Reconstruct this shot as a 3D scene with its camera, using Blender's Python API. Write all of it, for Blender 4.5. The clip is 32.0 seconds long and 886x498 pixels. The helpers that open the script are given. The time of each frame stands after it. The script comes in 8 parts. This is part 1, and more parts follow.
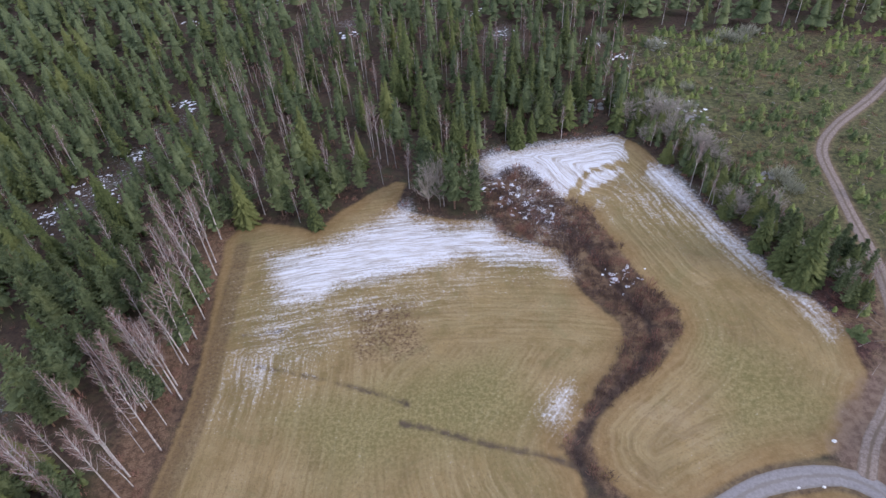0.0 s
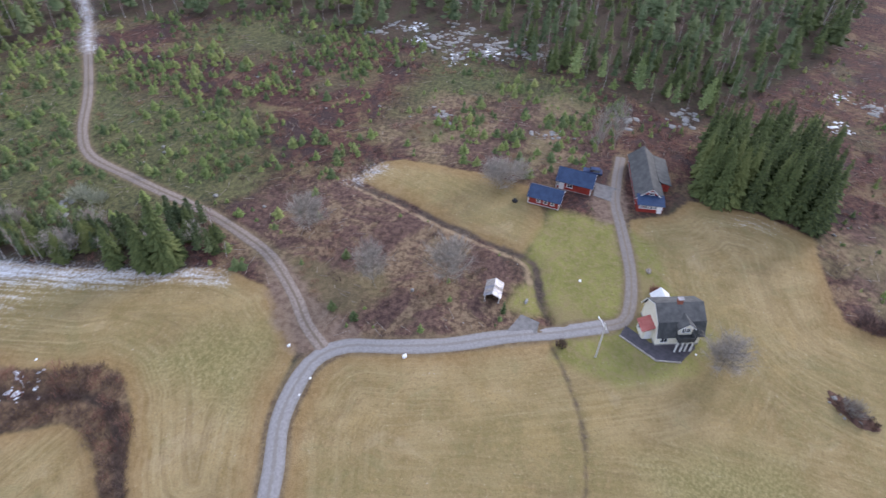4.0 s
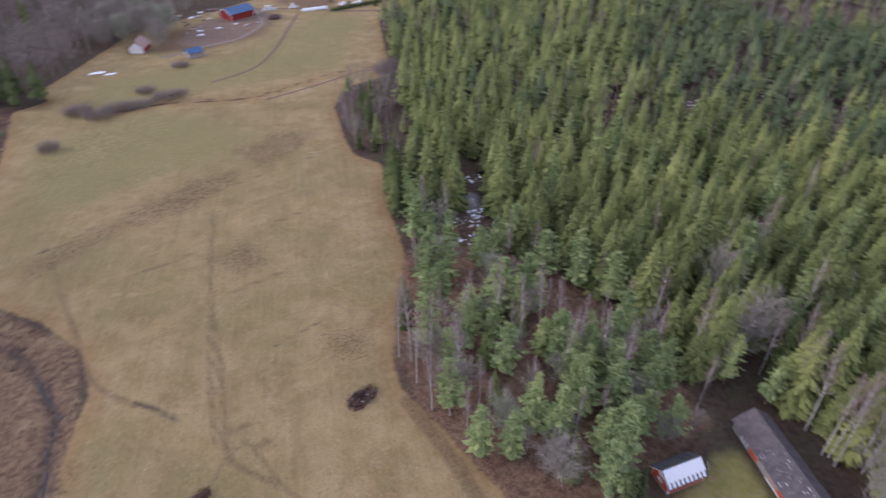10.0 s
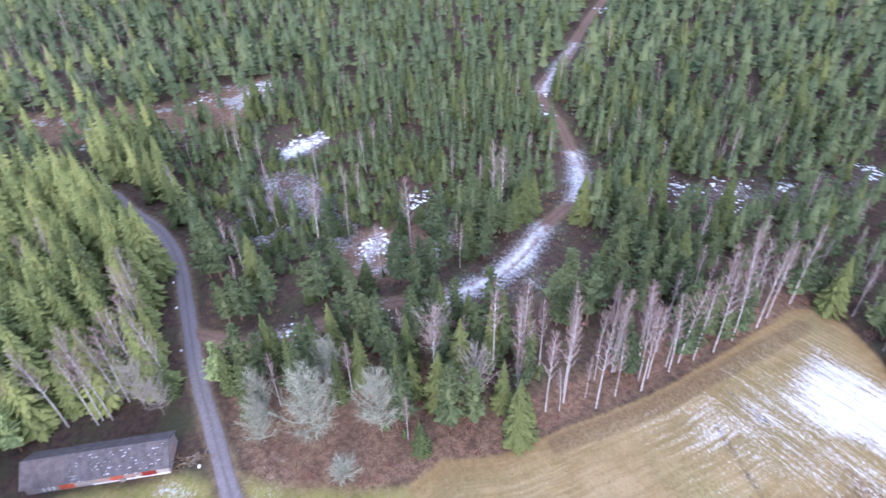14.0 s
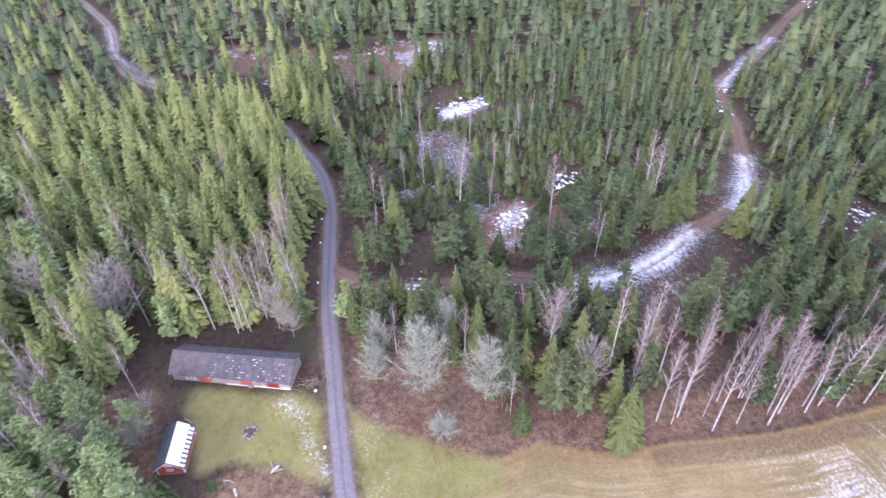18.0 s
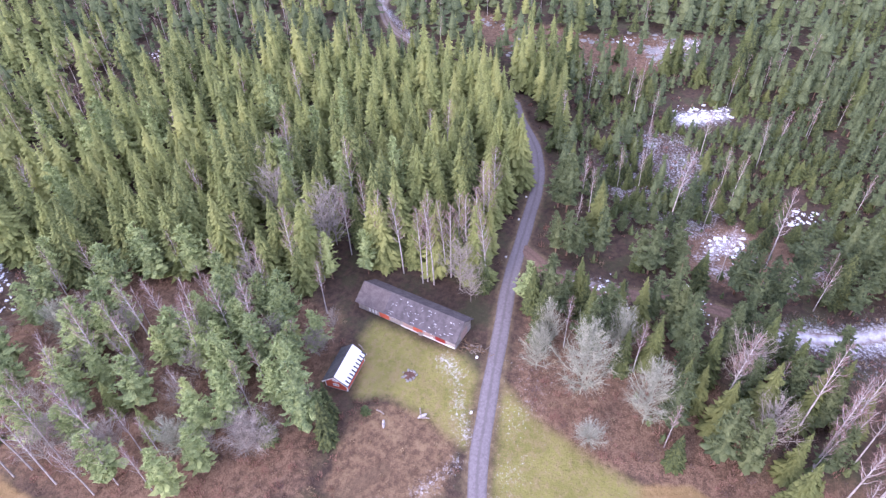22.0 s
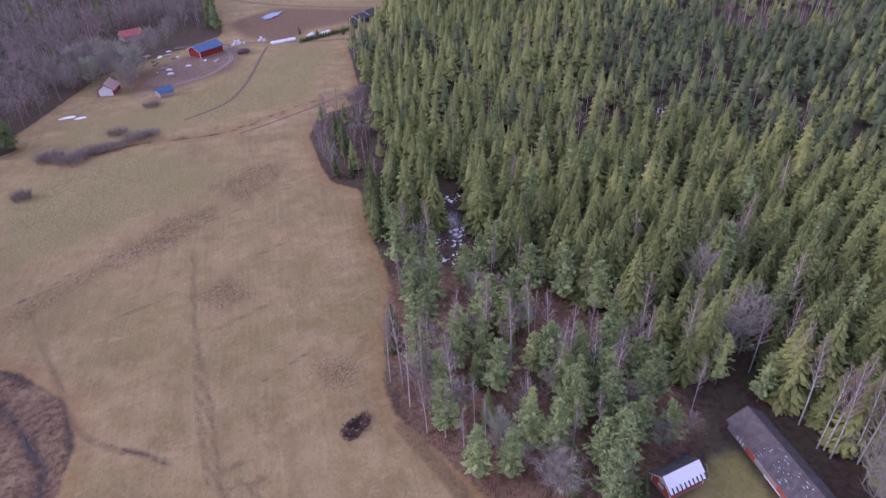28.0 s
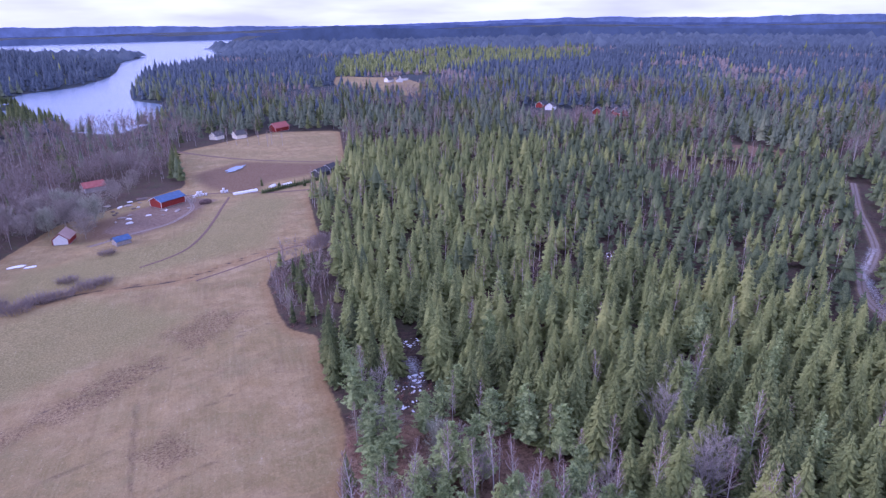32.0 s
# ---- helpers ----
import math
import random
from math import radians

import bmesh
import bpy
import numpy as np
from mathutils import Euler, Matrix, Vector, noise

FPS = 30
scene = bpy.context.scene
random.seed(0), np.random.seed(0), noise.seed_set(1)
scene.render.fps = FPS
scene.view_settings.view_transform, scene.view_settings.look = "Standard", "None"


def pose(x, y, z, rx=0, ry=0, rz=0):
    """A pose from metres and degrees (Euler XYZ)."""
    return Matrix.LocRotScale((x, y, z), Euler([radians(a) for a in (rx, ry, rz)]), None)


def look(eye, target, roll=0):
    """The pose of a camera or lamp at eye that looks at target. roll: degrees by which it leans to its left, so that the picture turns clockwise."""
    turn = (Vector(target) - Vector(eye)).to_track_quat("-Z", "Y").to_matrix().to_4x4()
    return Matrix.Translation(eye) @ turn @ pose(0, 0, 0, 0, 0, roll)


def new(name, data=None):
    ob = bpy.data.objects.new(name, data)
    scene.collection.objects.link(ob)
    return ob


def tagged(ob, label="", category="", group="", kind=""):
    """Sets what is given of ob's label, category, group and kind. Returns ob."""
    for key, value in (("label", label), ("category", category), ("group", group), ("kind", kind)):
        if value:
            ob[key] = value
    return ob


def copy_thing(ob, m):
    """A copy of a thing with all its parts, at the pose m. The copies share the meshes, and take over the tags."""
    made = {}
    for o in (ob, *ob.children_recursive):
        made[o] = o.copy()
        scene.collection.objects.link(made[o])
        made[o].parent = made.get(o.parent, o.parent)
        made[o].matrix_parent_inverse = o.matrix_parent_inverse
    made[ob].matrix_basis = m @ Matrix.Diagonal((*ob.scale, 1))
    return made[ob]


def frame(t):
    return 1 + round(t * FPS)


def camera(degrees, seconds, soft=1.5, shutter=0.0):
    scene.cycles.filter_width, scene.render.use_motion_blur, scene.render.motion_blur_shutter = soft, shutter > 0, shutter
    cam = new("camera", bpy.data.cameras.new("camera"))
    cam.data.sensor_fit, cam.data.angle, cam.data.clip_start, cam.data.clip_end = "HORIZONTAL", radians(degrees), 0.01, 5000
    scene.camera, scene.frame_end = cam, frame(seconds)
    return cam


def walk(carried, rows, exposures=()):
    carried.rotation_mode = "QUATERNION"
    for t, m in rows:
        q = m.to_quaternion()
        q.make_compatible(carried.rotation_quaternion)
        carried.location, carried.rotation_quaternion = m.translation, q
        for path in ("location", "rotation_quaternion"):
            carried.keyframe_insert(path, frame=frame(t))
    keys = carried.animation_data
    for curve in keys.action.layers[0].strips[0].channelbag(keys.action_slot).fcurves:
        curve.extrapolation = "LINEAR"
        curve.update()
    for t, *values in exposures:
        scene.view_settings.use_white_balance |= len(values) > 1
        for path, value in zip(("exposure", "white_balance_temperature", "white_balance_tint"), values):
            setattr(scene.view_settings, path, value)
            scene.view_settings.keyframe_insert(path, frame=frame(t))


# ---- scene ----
cam = camera(71.83, 32.0, 1.35, 0.32)
PATH = [
    (0.0, pose(0, 0, 80, 46.86, 2.98, 0.00)),
    (0.5, pose(0, 0, 80, 46.74, 2.83, -2.97)),
    (1.0, pose(0, 0, 80, 46.47, 2.23, -11.28)),
    (1.5, pose(0, 0, 80, 46.27, 1.40, -22.90)),
    (2.0, pose(0, 0, 80, 46.23, 0.56, -33.34)),
    (2.5, pose(0, 0, 80, 46.31, -0.20, -43.12)),
    (3.0, pose(0, 0, 80, 46.48, -0.74, -52.35)),
    (3.5, pose(0, 0, 80, 46.83, -1.44, -60.85)),
    (5.5, pose(0, 0, 80, 48.45, -2.77, -90.96)),
    (6.0, pose(0, 0, 80, 48.93, -3.01, -99.19)),
    (6.5, pose(0, 0, 80, 49.45, -3.19, -108.04)),
    (7.0, pose(0, 0, 80, 50.04, -3.31, -117.64)),
    (7.5, pose(0, 0, 80, 50.73, -3.36, -128.94)),
    (8.0, pose(0, 0, 80, 51.55, -3.22, -142.47)),
    (8.5, pose(0, 0, 80, 52.36, -3.02, -157.07)),
    (9.0, pose(0, 0, 80, 53.20, -2.48, -172.65)),
    (9.5, pose(0, 0, 80, 53.77, -1.56, -188.89)),
    (10.0, pose(0, 0, 80, 53.99, -0.53, -205.23)),
    (10.5, pose(0, 0, 80, 53.84, 0.38, -222.72)),
    (11.0, pose(0, 0, 80, 53.70, 0.87, -238.62)),
    (11.5, pose(0, 0, 80, 53.49, 1.43, -252.53)),
    (12.0, pose(0, 0, 80, 53.16, 1.59, -263.04)),
    (12.5, pose(0, 0, 80, 52.81, 1.65, -271.06)),
    (13.0, pose(0, 0, 80, 52.48, 1.76, -278.72)),
    (13.5, pose(0, 0, 80, 52.13, 1.82, -286.47)),
    (14.0, pose(0, 0, 80, 51.75, 1.80, -295.09)),
    (14.5, pose(0, 0, 80, 51.36, 1.78, -303.13)),
    (16.5, pose(0, 0, 80, 50.18, 1.48, -302.52)),
    (17.0, pose(0, 0, 80, 50.00, 1.49, -295.29)),
    (17.5, pose(0, 0, 80, 49.80, 1.47, -285.54)),
    (18.0, pose(0, 0, 80, 49.67, 1.51, -278.63)),
    (18.5, pose(0, 0, 80, 49.55, 1.57, -271.88)),
    (19.0, pose(0, 0, 80, 49.42, 1.63, -267.57)),
    (19.5, pose(0, 0, 80, 49.25, 1.67, -266.30)),
    (20.0, pose(0, 0, 80, 49.12, 1.70, -264.42)),
    (20.5, pose(0, 0, 80, 49.03, 1.79, -261.13)),
    (21.0, pose(0, 0, 80, 48.96, 1.84, -258.04)),
    (21.5, pose(0, 0, 80, 48.87, 1.81, -255.99)),
    (22.0, pose(0, 0, 80, 48.71, 1.77, -255.27)),
    (22.5, pose(0, 0, 80, 48.60, 1.71, -254.82)),
    (23.0, pose(0, 0, 80, 48.52, 1.83, -251.29)),
    (23.5, pose(0, 0, 80, 48.54, 2.03, -244.56)),
    (24.0, pose(0, 0, 80, 48.57, 2.16, -235.53)),
    (24.5, pose(0, 0, 80, 48.70, 2.36, -226.07)),
    (25.0, pose(0, 0, 80, 48.81, 2.48, -216.83)),
    (25.5, pose(0, 0, 80, 48.88, 2.46, -210.56)),
    (27.5, pose(0, 0, 80, 52.42, 1.97, -208.45)),
    (28.0, pose(0, 0, 80, 55.89, 1.87, -208.80)),
    (28.5, pose(0, 0, 80, 59.87, 1.78, -209.17)),
    (29.0, pose(0, 0, 80, 63.79, 1.60, -209.55)),
    (29.5, pose(0, 0, 80, 67.69, 1.47, -209.94)),
    (30.0, pose(0, 0, 80, 69.63, 1.42, -210.49)),
    (30.5, pose(0, 0, 80, 69.53, 1.25, -211.09)),
    (31.0, pose(0, 0, 80, 69.45, 1.11, -211.68)),
    (31.5, pose(0, 0, 80, 69.33, 0.99, -212.21)),
    (32.0, pose(0, 0, 80, 69.25, 0.86, -212.61)),
]
EXPOSURE = [(0.0, -0.68, 5900, 24), (1.0, -0.93, 5900, 26), (2.0, -1.20, 6000, 28), (3.0, -0.82, 5800, 22), (6.0, -0.12, 5800, 18), (7.0, -0.55, 5900, 24), (8.0, -0.48, 5900, 24), (9.0, -0.40, 6000, 26), (10.0, -0.70, 5900, 30), (11.0, -0.60, 5700, 27), (12.0, -0.20, 5440, 26), (13.0, 0.14, 5360, 27), (14.0, 0.28, 5330, 28), (17.0, 0.42, 5430, 34), (19.0, 0.38, 5570, 36), (20.0, 0.43, 5560, 41), (21.0, 0.36, 5600, 42), (23.0, 0.47, 5670, 43), (24.0, 0.38, 5640, 46), (25.0, -0.03, 5620, 48), (28.0, -0.74, 5550, 50), (30.0, -0.58, 4950, 56), (32.0, -0.52, 5020, 58)]
walk(cam, PATH, EXPOSURE)

# ---- world and sun ----
SUN_EL, SUN_AZ = 23.0, 116.0      # degrees; azimuth clockwise from +y
world = bpy.data.worlds.new("world")
scene.world = world
world.use_nodes = True
wn, wl = world.node_tree.nodes, world.node_tree.links
wn.clear()
sky = wn.new("ShaderNodeTexSky")
sky.sky_type, sky.sun_disc = "NISHITA", False
sky.sun_elevation, sky.sun_rotation = radians(SUN_EL), radians(SUN_AZ)
sky_gain = wn.new("ShaderNodeVectorMath")
sky_gain.operation = "SCALE"
sky_gain.inputs["Scale"].default_value = 0.075
wl.new(sky.outputs["Color"], sky_gain.inputs[0])
geo = wn.new("ShaderNodeTexCoord")
stretch = wn.new("ShaderNodeMapping")
stretch.inputs["Scale"].default_value = (2.0, 2.0, 14.0)
wl.new(geo.outputs["Generated"], stretch.inputs["Vector"])
cloud = wn.new("ShaderNodeTexNoise")
cloud.inputs["Scale"].default_value, cloud.inputs["Detail"].default_value = 2.2, 6.0
wl.new(stretch.outputs["Vector"], cloud.inputs["Vector"])
cloud_amount = wn.new("ShaderNodeMapRange")
cloud_amount.inputs["From Min"].default_value, cloud_amount.inputs["From Max"].default_value = 0.35, 0.6
cloud_amount.inputs["To Min"].default_value, cloud_amount.inputs["To Max"].default_value = 0.62, 0.97
wl.new(cloud.outputs["Fac"], cloud_amount.inputs["Value"])
cloud_mix = wn.new("ShaderNodeMix")
cloud_mix.data_type = "RGBA"
wl.new(cloud_amount.outputs["Result"], cloud_mix.inputs["Factor"])
wl.new(sky_gain.outputs["Vector"], cloud_mix.inputs["A"])
# an overcast sky is brighter overhead than at the horizon
sky_split = wn.new("ShaderNodeSeparateXYZ")
wl.new(geo.outputs["Generated"], sky_split.inputs[0])
overhead = wn.new("ShaderNodeMapRange")
overhead.inputs["From Min"].default_value, overhead.inputs["From Max"].default_value = 0.0, 1.0
overhead.inputs["To Min"].default_value, overhead.inputs["To Max"].default_value = 1.75, 1.95
wl.new(sky_split.outputs[2], overhead.inputs["Value"])
cloud_colour = wn.new("ShaderNodeVectorMath")
cloud_colour.operation = "SCALE"
cloud_colour.inputs[0].default_value = (0.88, 0.97, 1.12)
wl.new(overhead.outputs["Result"], cloud_colour.inputs["Scale"])
wl.new(cloud_colour.outputs["Vector"], cloud_mix.inputs["B"])
background = wn.new("ShaderNodeBackground")
background.inputs["Strength"].default_value = 0.97
wl.new(cloud_mix.outputs["Result"], background.inputs["Color"])
world_out = wn.new("ShaderNodeOutputWorld")
wl.new(background.outputs["Background"], world_out.inputs["Surface"])

sun = new("sun", bpy.data.lights.new("sun", "SUN"))
sun.data.energy, sun.data.angle, sun.data.color = 3.6, radians(20), (1.0, 0.92, 0.80)
sun_way = Vector((math.sin(radians(SUN_AZ)) * math.cos(radians(SUN_EL)), math.cos(radians(SUN_AZ)) * math.cos(radians(SUN_EL)), math.sin(radians(SUN_EL))))
sun.matrix_basis = look(sun_way * 400, (0, 0, 0))

# ---- materials ----
MATS = {}


def shader(name, rough=0.85, metal=0.0):
    """A node material with its principled shader; returns material, nodes, links, shader."""
    m = bpy.data.materials.new(name)
    m.use_nodes = True
    n, l = m.node_tree.nodes, m.node_tree.links
    p = n["Principled BSDF"]
    p.inputs["Roughness"].default_value, p.inputs["Metallic"].default_value = rough, metal
    p.inputs["Specular IOR Level"].default_value = 0.25
    MATS[name] = m
    return m, n, l, p


def noise_node(n, l, scale, detail=4.0, rough=0.6, vector=None, distortion=0.0):
    t = n.new("ShaderNodeTexNoise")
    t.inputs["Scale"].default_value, t.inputs["Detail"].default_value = scale, detail
    t.inputs["Roughness"].default_value, t.inputs["Distortion"].default_value = rough, distortion
    if vector is not None:
        l.new(vector, t.inputs["Vector"])
    return t.outputs["Fac"]


def span(n, l, value, a, b, lo=0.0, hi=1.0, smooth=True):
    r = n.new("ShaderNodeMapRange")
    r.interpolation_type = "SMOOTHSTEP" if smooth else "LINEAR"
    r.inputs["From Min"].default_value, r.inputs["From Max"].default_value = a, b
    r.inputs["To Min"].default_value, r.inputs["To Max"].default_value = lo, hi
    l.new(value, r.inputs["Value"])
    return r.outputs["Result"]


def calc(n, l, op, a, b):
    m = n.new("ShaderNodeMath")
    m.operation = op
    for socket, v in ((m.inputs[0], a), (m.inputs[1], b)):
        if isinstance(v, (int, float)):
            socket.default_value = v
        else:
            l.new(v, socket)
    return m.outputs[0]


def blend(n, l, fac, a, b):
    m = n.new("ShaderNodeMix")
    m.data_type = "RGBA"
    for socket, v in ((m.inputs["Factor"], fac), (m.inputs["A"], a), (m.inputs["B"], b)):
        if isinstance(v, tuple):
            socket.default_value = (*v, 1)
        elif isinstance(v, (int, float)):
            socket.default_value = v
        else:
            l.new(v, socket)
    return m.outputs["Result"]


def bump(n, l, p, height, distance, strength=0.6):
    b = n.new("ShaderNodeBump")
    b.inputs["Strength"].default_value, b.inputs["Distance"].default_value = strength, distance
    l.new(height, b.inputs["Height"])
    l.new(b.outputs["Normal"], p.inputs["Normal"])


def place(n):
    return n.new("ShaderNodeNewGeometry").outputs["Position"]


def own(n):
    return n.new("ShaderNodeTexCoord").outputs["Object"]


def attr(n, name):
    a = n.new("ShaderNodeAttribute")
    a.attribute_name = name
    return a.outputs["Fac"]


def plain(name, dark, light, scale=3.0, rough=0.8, metal=0.0, relief=0.01, fine=40.0):
    """A surface that varies between two colours at two scales, with fine relief."""
    m, n, l, p = shader(name, rough, metal)
    v = own(n)
    a = noise_node(n, l, scale, 5, vector=v)
    b = noise_node(n, l, fine, 3, vector=v)
    c = blend(n, l, span(n, l, a, 0.3, 0.7), dark, light)
    c = blend(n, l, span(n, l, b, 0.35, 0.75, 0.0, 0.45), c, tuple(x * 0.6 for x in dark))
    l.new(c, p.inputs["Base Color"])
    if relief:
        bump(n, l, p, b, relief)
    return m


def foliage(name, dark, mid, light):
    """Needles or leaves: the tone differs from tree to tree, and within a crown."""
    m, n, l, p = shader(name, 0.75)
    tone = calc(n, l, "FRACT", calc(n, l, "ADD", attr(n, "tone"), n.new("ShaderNodeObjectInfo").outputs["Random"]), 0.0)
    drift = noise_node(n, l, 0.028, 3, vector=place(n))
    tone = calc(n, l, "ADD", calc(n, l, "MULTIPLY", tone, 0.75), span(n, l, drift, 0.36, 0.64, -0.18, 0.40))
    c = blend(n, l, span(n, l, tone, 0.0, 0.55), dark, mid)
    c = blend(n, l, span(n, l, tone, 0.6, 1.0), c, light)
    v = place(n)
    g = noise_node(n, l, 2.3, 4, vector=v)
    c = blend(n, l, span(n, l, g, 0.3, 0.75, 0.0, 0.6), c, tuple(x * 1.5 for x in light))
    g2 = noise_node(n, l, 9.0, 2, vector=v)
    c = blend(n, l, span(n, l, g2, 0.5, 0.8, 0.0, 0.5), c, tuple(x * 0.5 for x in dark))
    l.new(c, p.inputs["Base Color"])
    p.inputs["Specular IOR Level"].default_value = 0.15
    through_light = n.new("ShaderNodeBsdfTranslucent")
    l.new(c, through_light.inputs["Color"])
    both = n.new("ShaderNodeMixShader")
    both.inputs["Fac"].default_value = 0.16
    l.new(p.outputs["BSDF"], both.inputs[1])
    l.new(through_light.outputs["BSDF"], both.inputs[2])
    l.new(both.outputs["Shader"], n["Material Output"].inputs["Surface"])
    return m


def bark(name, dark, light, scale):
    m, n, l, p = shader(name, 0.9)
    tone = calc(n, l, "FRACT", calc(n, l, "ADD", attr(n, "tone"), n.new("ShaderNodeObjectInfo").outputs["Random"]), 0.0)
    v = place(n)
    g = noise_node(n, l, scale, 4, vector=v)
    c = blend(n, l, span(n, l, g, 0.35, 0.7), dark, light)
    c = blend(n, l, calc(n, l, "MULTIPLY", tone, 0.4), c, tuple(x * 0.7 for x in light))
    l.new(c, p.inputs["Base Color"])
    return m


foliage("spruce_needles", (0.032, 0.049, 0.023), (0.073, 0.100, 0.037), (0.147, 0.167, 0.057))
# yellow-green spruce needles with the south-west wood's sunlight mixed into the colour
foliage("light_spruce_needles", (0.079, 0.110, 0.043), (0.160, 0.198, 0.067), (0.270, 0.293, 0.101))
foliage("pine_needles", (0.138, 0.196, 0.092), (0.230, 0.297, 0.127), (0.368, 0.425, 0.172))
foliage("dark_pine_needles", (0.054, 0.080, 0.043), (0.090, 0.121, 0.059), (0.149, 0.181, 0.081))
foliage("sapling_needles", (0.085, 0.125, 0.050), (0.140, 0.190, 0.062), (0.225, 0.265, 0.080))
foliage("juniper_needles", (0.05, 0.078, 0.034), (0.090, 0.125, 0.050), (0.150, 0.180, 0.072))
# two far needle colours with haze mixed in, bluer for the hills
foliage("hazed_hill_needles", (0.056, 0.078, 0.106), (0.085, 0.114, 0.148), (0.118, 0.150, 0.176))
foliage("hazed_far_needles", (0.072, 0.104, 0.075), (0.120, 0.157, 0.100), (0.190, 0.215, 0.124))
foliage("heather", (0.115, 0.070, 0.058), (0.175, 0.115, 0.090), (0.280, 0.205, 0.140))
foliage("dry_leaves", (0.19, 0.085, 0.070), (0.260, 0.130, 0.100), (0.330, 0.200, 0.145))
foliage("dry_grass", (0.24, 0.175, 0.100), (0.32, 0.245, 0.145), (0.40, 0.320, 0.200))
bark("spruce_bark", (0.10, 0.080, 0.068), (0.22, 0.18, 0.15), 4.0)
bark("pine_bark", (0.17, 0.105, 0.075), (0.33, 0.21, 0.145), 3.0)
bark("birch_bark", (0.28, 0.255, 0.24), (0.62, 0.59, 0.565), 2.0)
bark("birch_twigs", (0.205, 0.132, 0.114), (0.350, 0.238, 0.206), 1.5)
bark("grey_twigs", (0.25, 0.222, 0.190), (0.45, 0.405, 0.345), 1.5)
bark("lichen_twigs", (0.245, 0.255, 0.185), (0.46, 0.470, 0.365), 1.2)
bark("bush_twigs", (0.085, 0.056, 0.050), (0.180, 0.125, 0.108), 1.5)
bark("far_twigs", (0.185, 0.150, 0.132), (0.335, 0.280, 0.248), 1.5)
plain("red_paint", (0.22, 0.028, 0.020), (0.33, 0.050, 0.034), 1.5, 0.75)
plain("bright_red_paint", (0.48, 0.10, 0.055), (0.60, 0.15, 0.08), 1.5, 0.75)
plain("cream_paint", (0.82, 0.78, 0.62), (0.90, 0.87, 0.72), 1.2, 0.7)
plain("white_paint", (0.80, 0.80, 0.78), (0.88, 0.88, 0.86), 2.0, 0.6)
plain("grey_boards", (0.28, 0.25, 0.225), (0.47, 0.43, 0.39), 2.0, 0.9)
plain("pink_boards", (0.38, 0.27, 0.23), (0.50, 0.36, 0.30), 2.0, 0.9)
plain("roof_dark", (0.045, 0.048, 0.052), (0.095, 0.10, 0.10), 1.0, 0.7)
plain("roof_tile", (0.082, 0.072, 0.074), (0.145, 0.129, 0.131), 1.0, 0.8)
plain("old_tile", (0.110, 0.092, 0.088), (0.175, 0.150, 0.142), 1.0, 0.85)
plain("roof_grey", (0.080, 0.080, 0.078), (0.140, 0.138, 0.132), 0.8, 0.8)
plain("roof_blue", (0.024, 0.045, 0.10), (0.045, 0.075, 0.15), 0.8, 0.45)
plain("roof_clear_blue", (0.055, 0.115, 0.23), (0.085, 0.165, 0.31), 0.8, 0.45)
plain("roof_red", (0.36, 0.105, 0.088), (0.46, 0.165, 0.14), 1.0, 0.7)
plain("roof_metal", (0.22, 0.215, 0.23), (0.42, 0.41, 0.44), 0.9, 0.45, 0.3)
plain("brick_red", (0.26, 0.09, 0.06), (0.38, 0.15, 0.10), 6.0, 0.9)
plain("snow_lying", (0.76, 0.79, 0.84), (0.86, 0.88, 0.91), 3.0, 0.7)
plain("stone", (0.20, 0.195, 0.18), (0.40, 0.39, 0.37), 2.0, 0.9, relief=0.05)
plain("yard_gravel", (0.155, 0.148, 0.142), (0.24, 0.23, 0.222), 1.0, 0.95)
plain("deck_asphalt", (0.062, 0.058, 0.068), (0.105, 0.098, 0.110), 1.0, 0.9)
plain("lichen_rock", (0.22, 0.215, 0.205), (0.40, 0.392, 0.38), 1.5, 0.9, relief=0.05)
plain("concrete", (0.26, 0.25, 0.235), (0.36, 0.35, 0.335), 1.0, 0.9)
plain("pole_wood", (0.52, 0.50, 0.46), (0.66, 0.64, 0.60), 2.0, 0.85)
plain("bank_soil", (0.165, 0.112, 0.066), (0.275, 0.200, 0.112), 1.2, 0.95, relief=0.05)
plain("brush_soil", (0.095, 0.052, 0.040), (0.180, 0.105, 0.076), 1.2, 0.95, relief=0.05)
plain("dead_wood", (0.22, 0.185, 0.155), (0.42, 0.37, 0.32), 3.0, 0.9)
plain("black_rubber", (0.02, 0.02, 0.022), (0.04, 0.04, 0.042), 3.0, 0.8)
plain("white_plastic", (0.72, 0.74, 0.76), (0.84, 0.85, 0.86), 1.0, 0.35)
plain("car_blue", (0.03, 0.05, 0.12), (0.05, 0.08, 0.17), 1.0, 0.3)
plain("rubble", (0.10, 0.075, 0.070), (0.24, 0.20, 0.18), 3.0, 0.9, relief=0.05)
m_, n_, l_, p_ = shader("window_glass", 0.08)
p_.inputs["Base Color"].default_value = (0.03, 0.04, 0.05, 1)
p_.inputs["Specular IOR Level"].default_value = 0.6
m_, n_, l_, p_ = shader("lake_water", 0.24)
p_.inputs["Base Color"].default_value = (0.17, 0.235, 0.33, 1)
p_.inputs["Specular IOR Level"].default_value = 0.5
bump(n_, l_, p_, noise_node(n_, l_, 0.35, 4, vector=place(n_)), 0.5, 0.35)

m_, n_, l_, p_ = shader("stream_water", 0.10)
p_.inputs["Base Color"].default_value = (0.030, 0.026, 0.022, 1)
p_.inputs["Specular IOR Level"].default_value = 0.5
bump(n_, l_, p_, noise_node(n_, l_, 2.5, 3, vector=place(n_)), 0.05, 0.4)

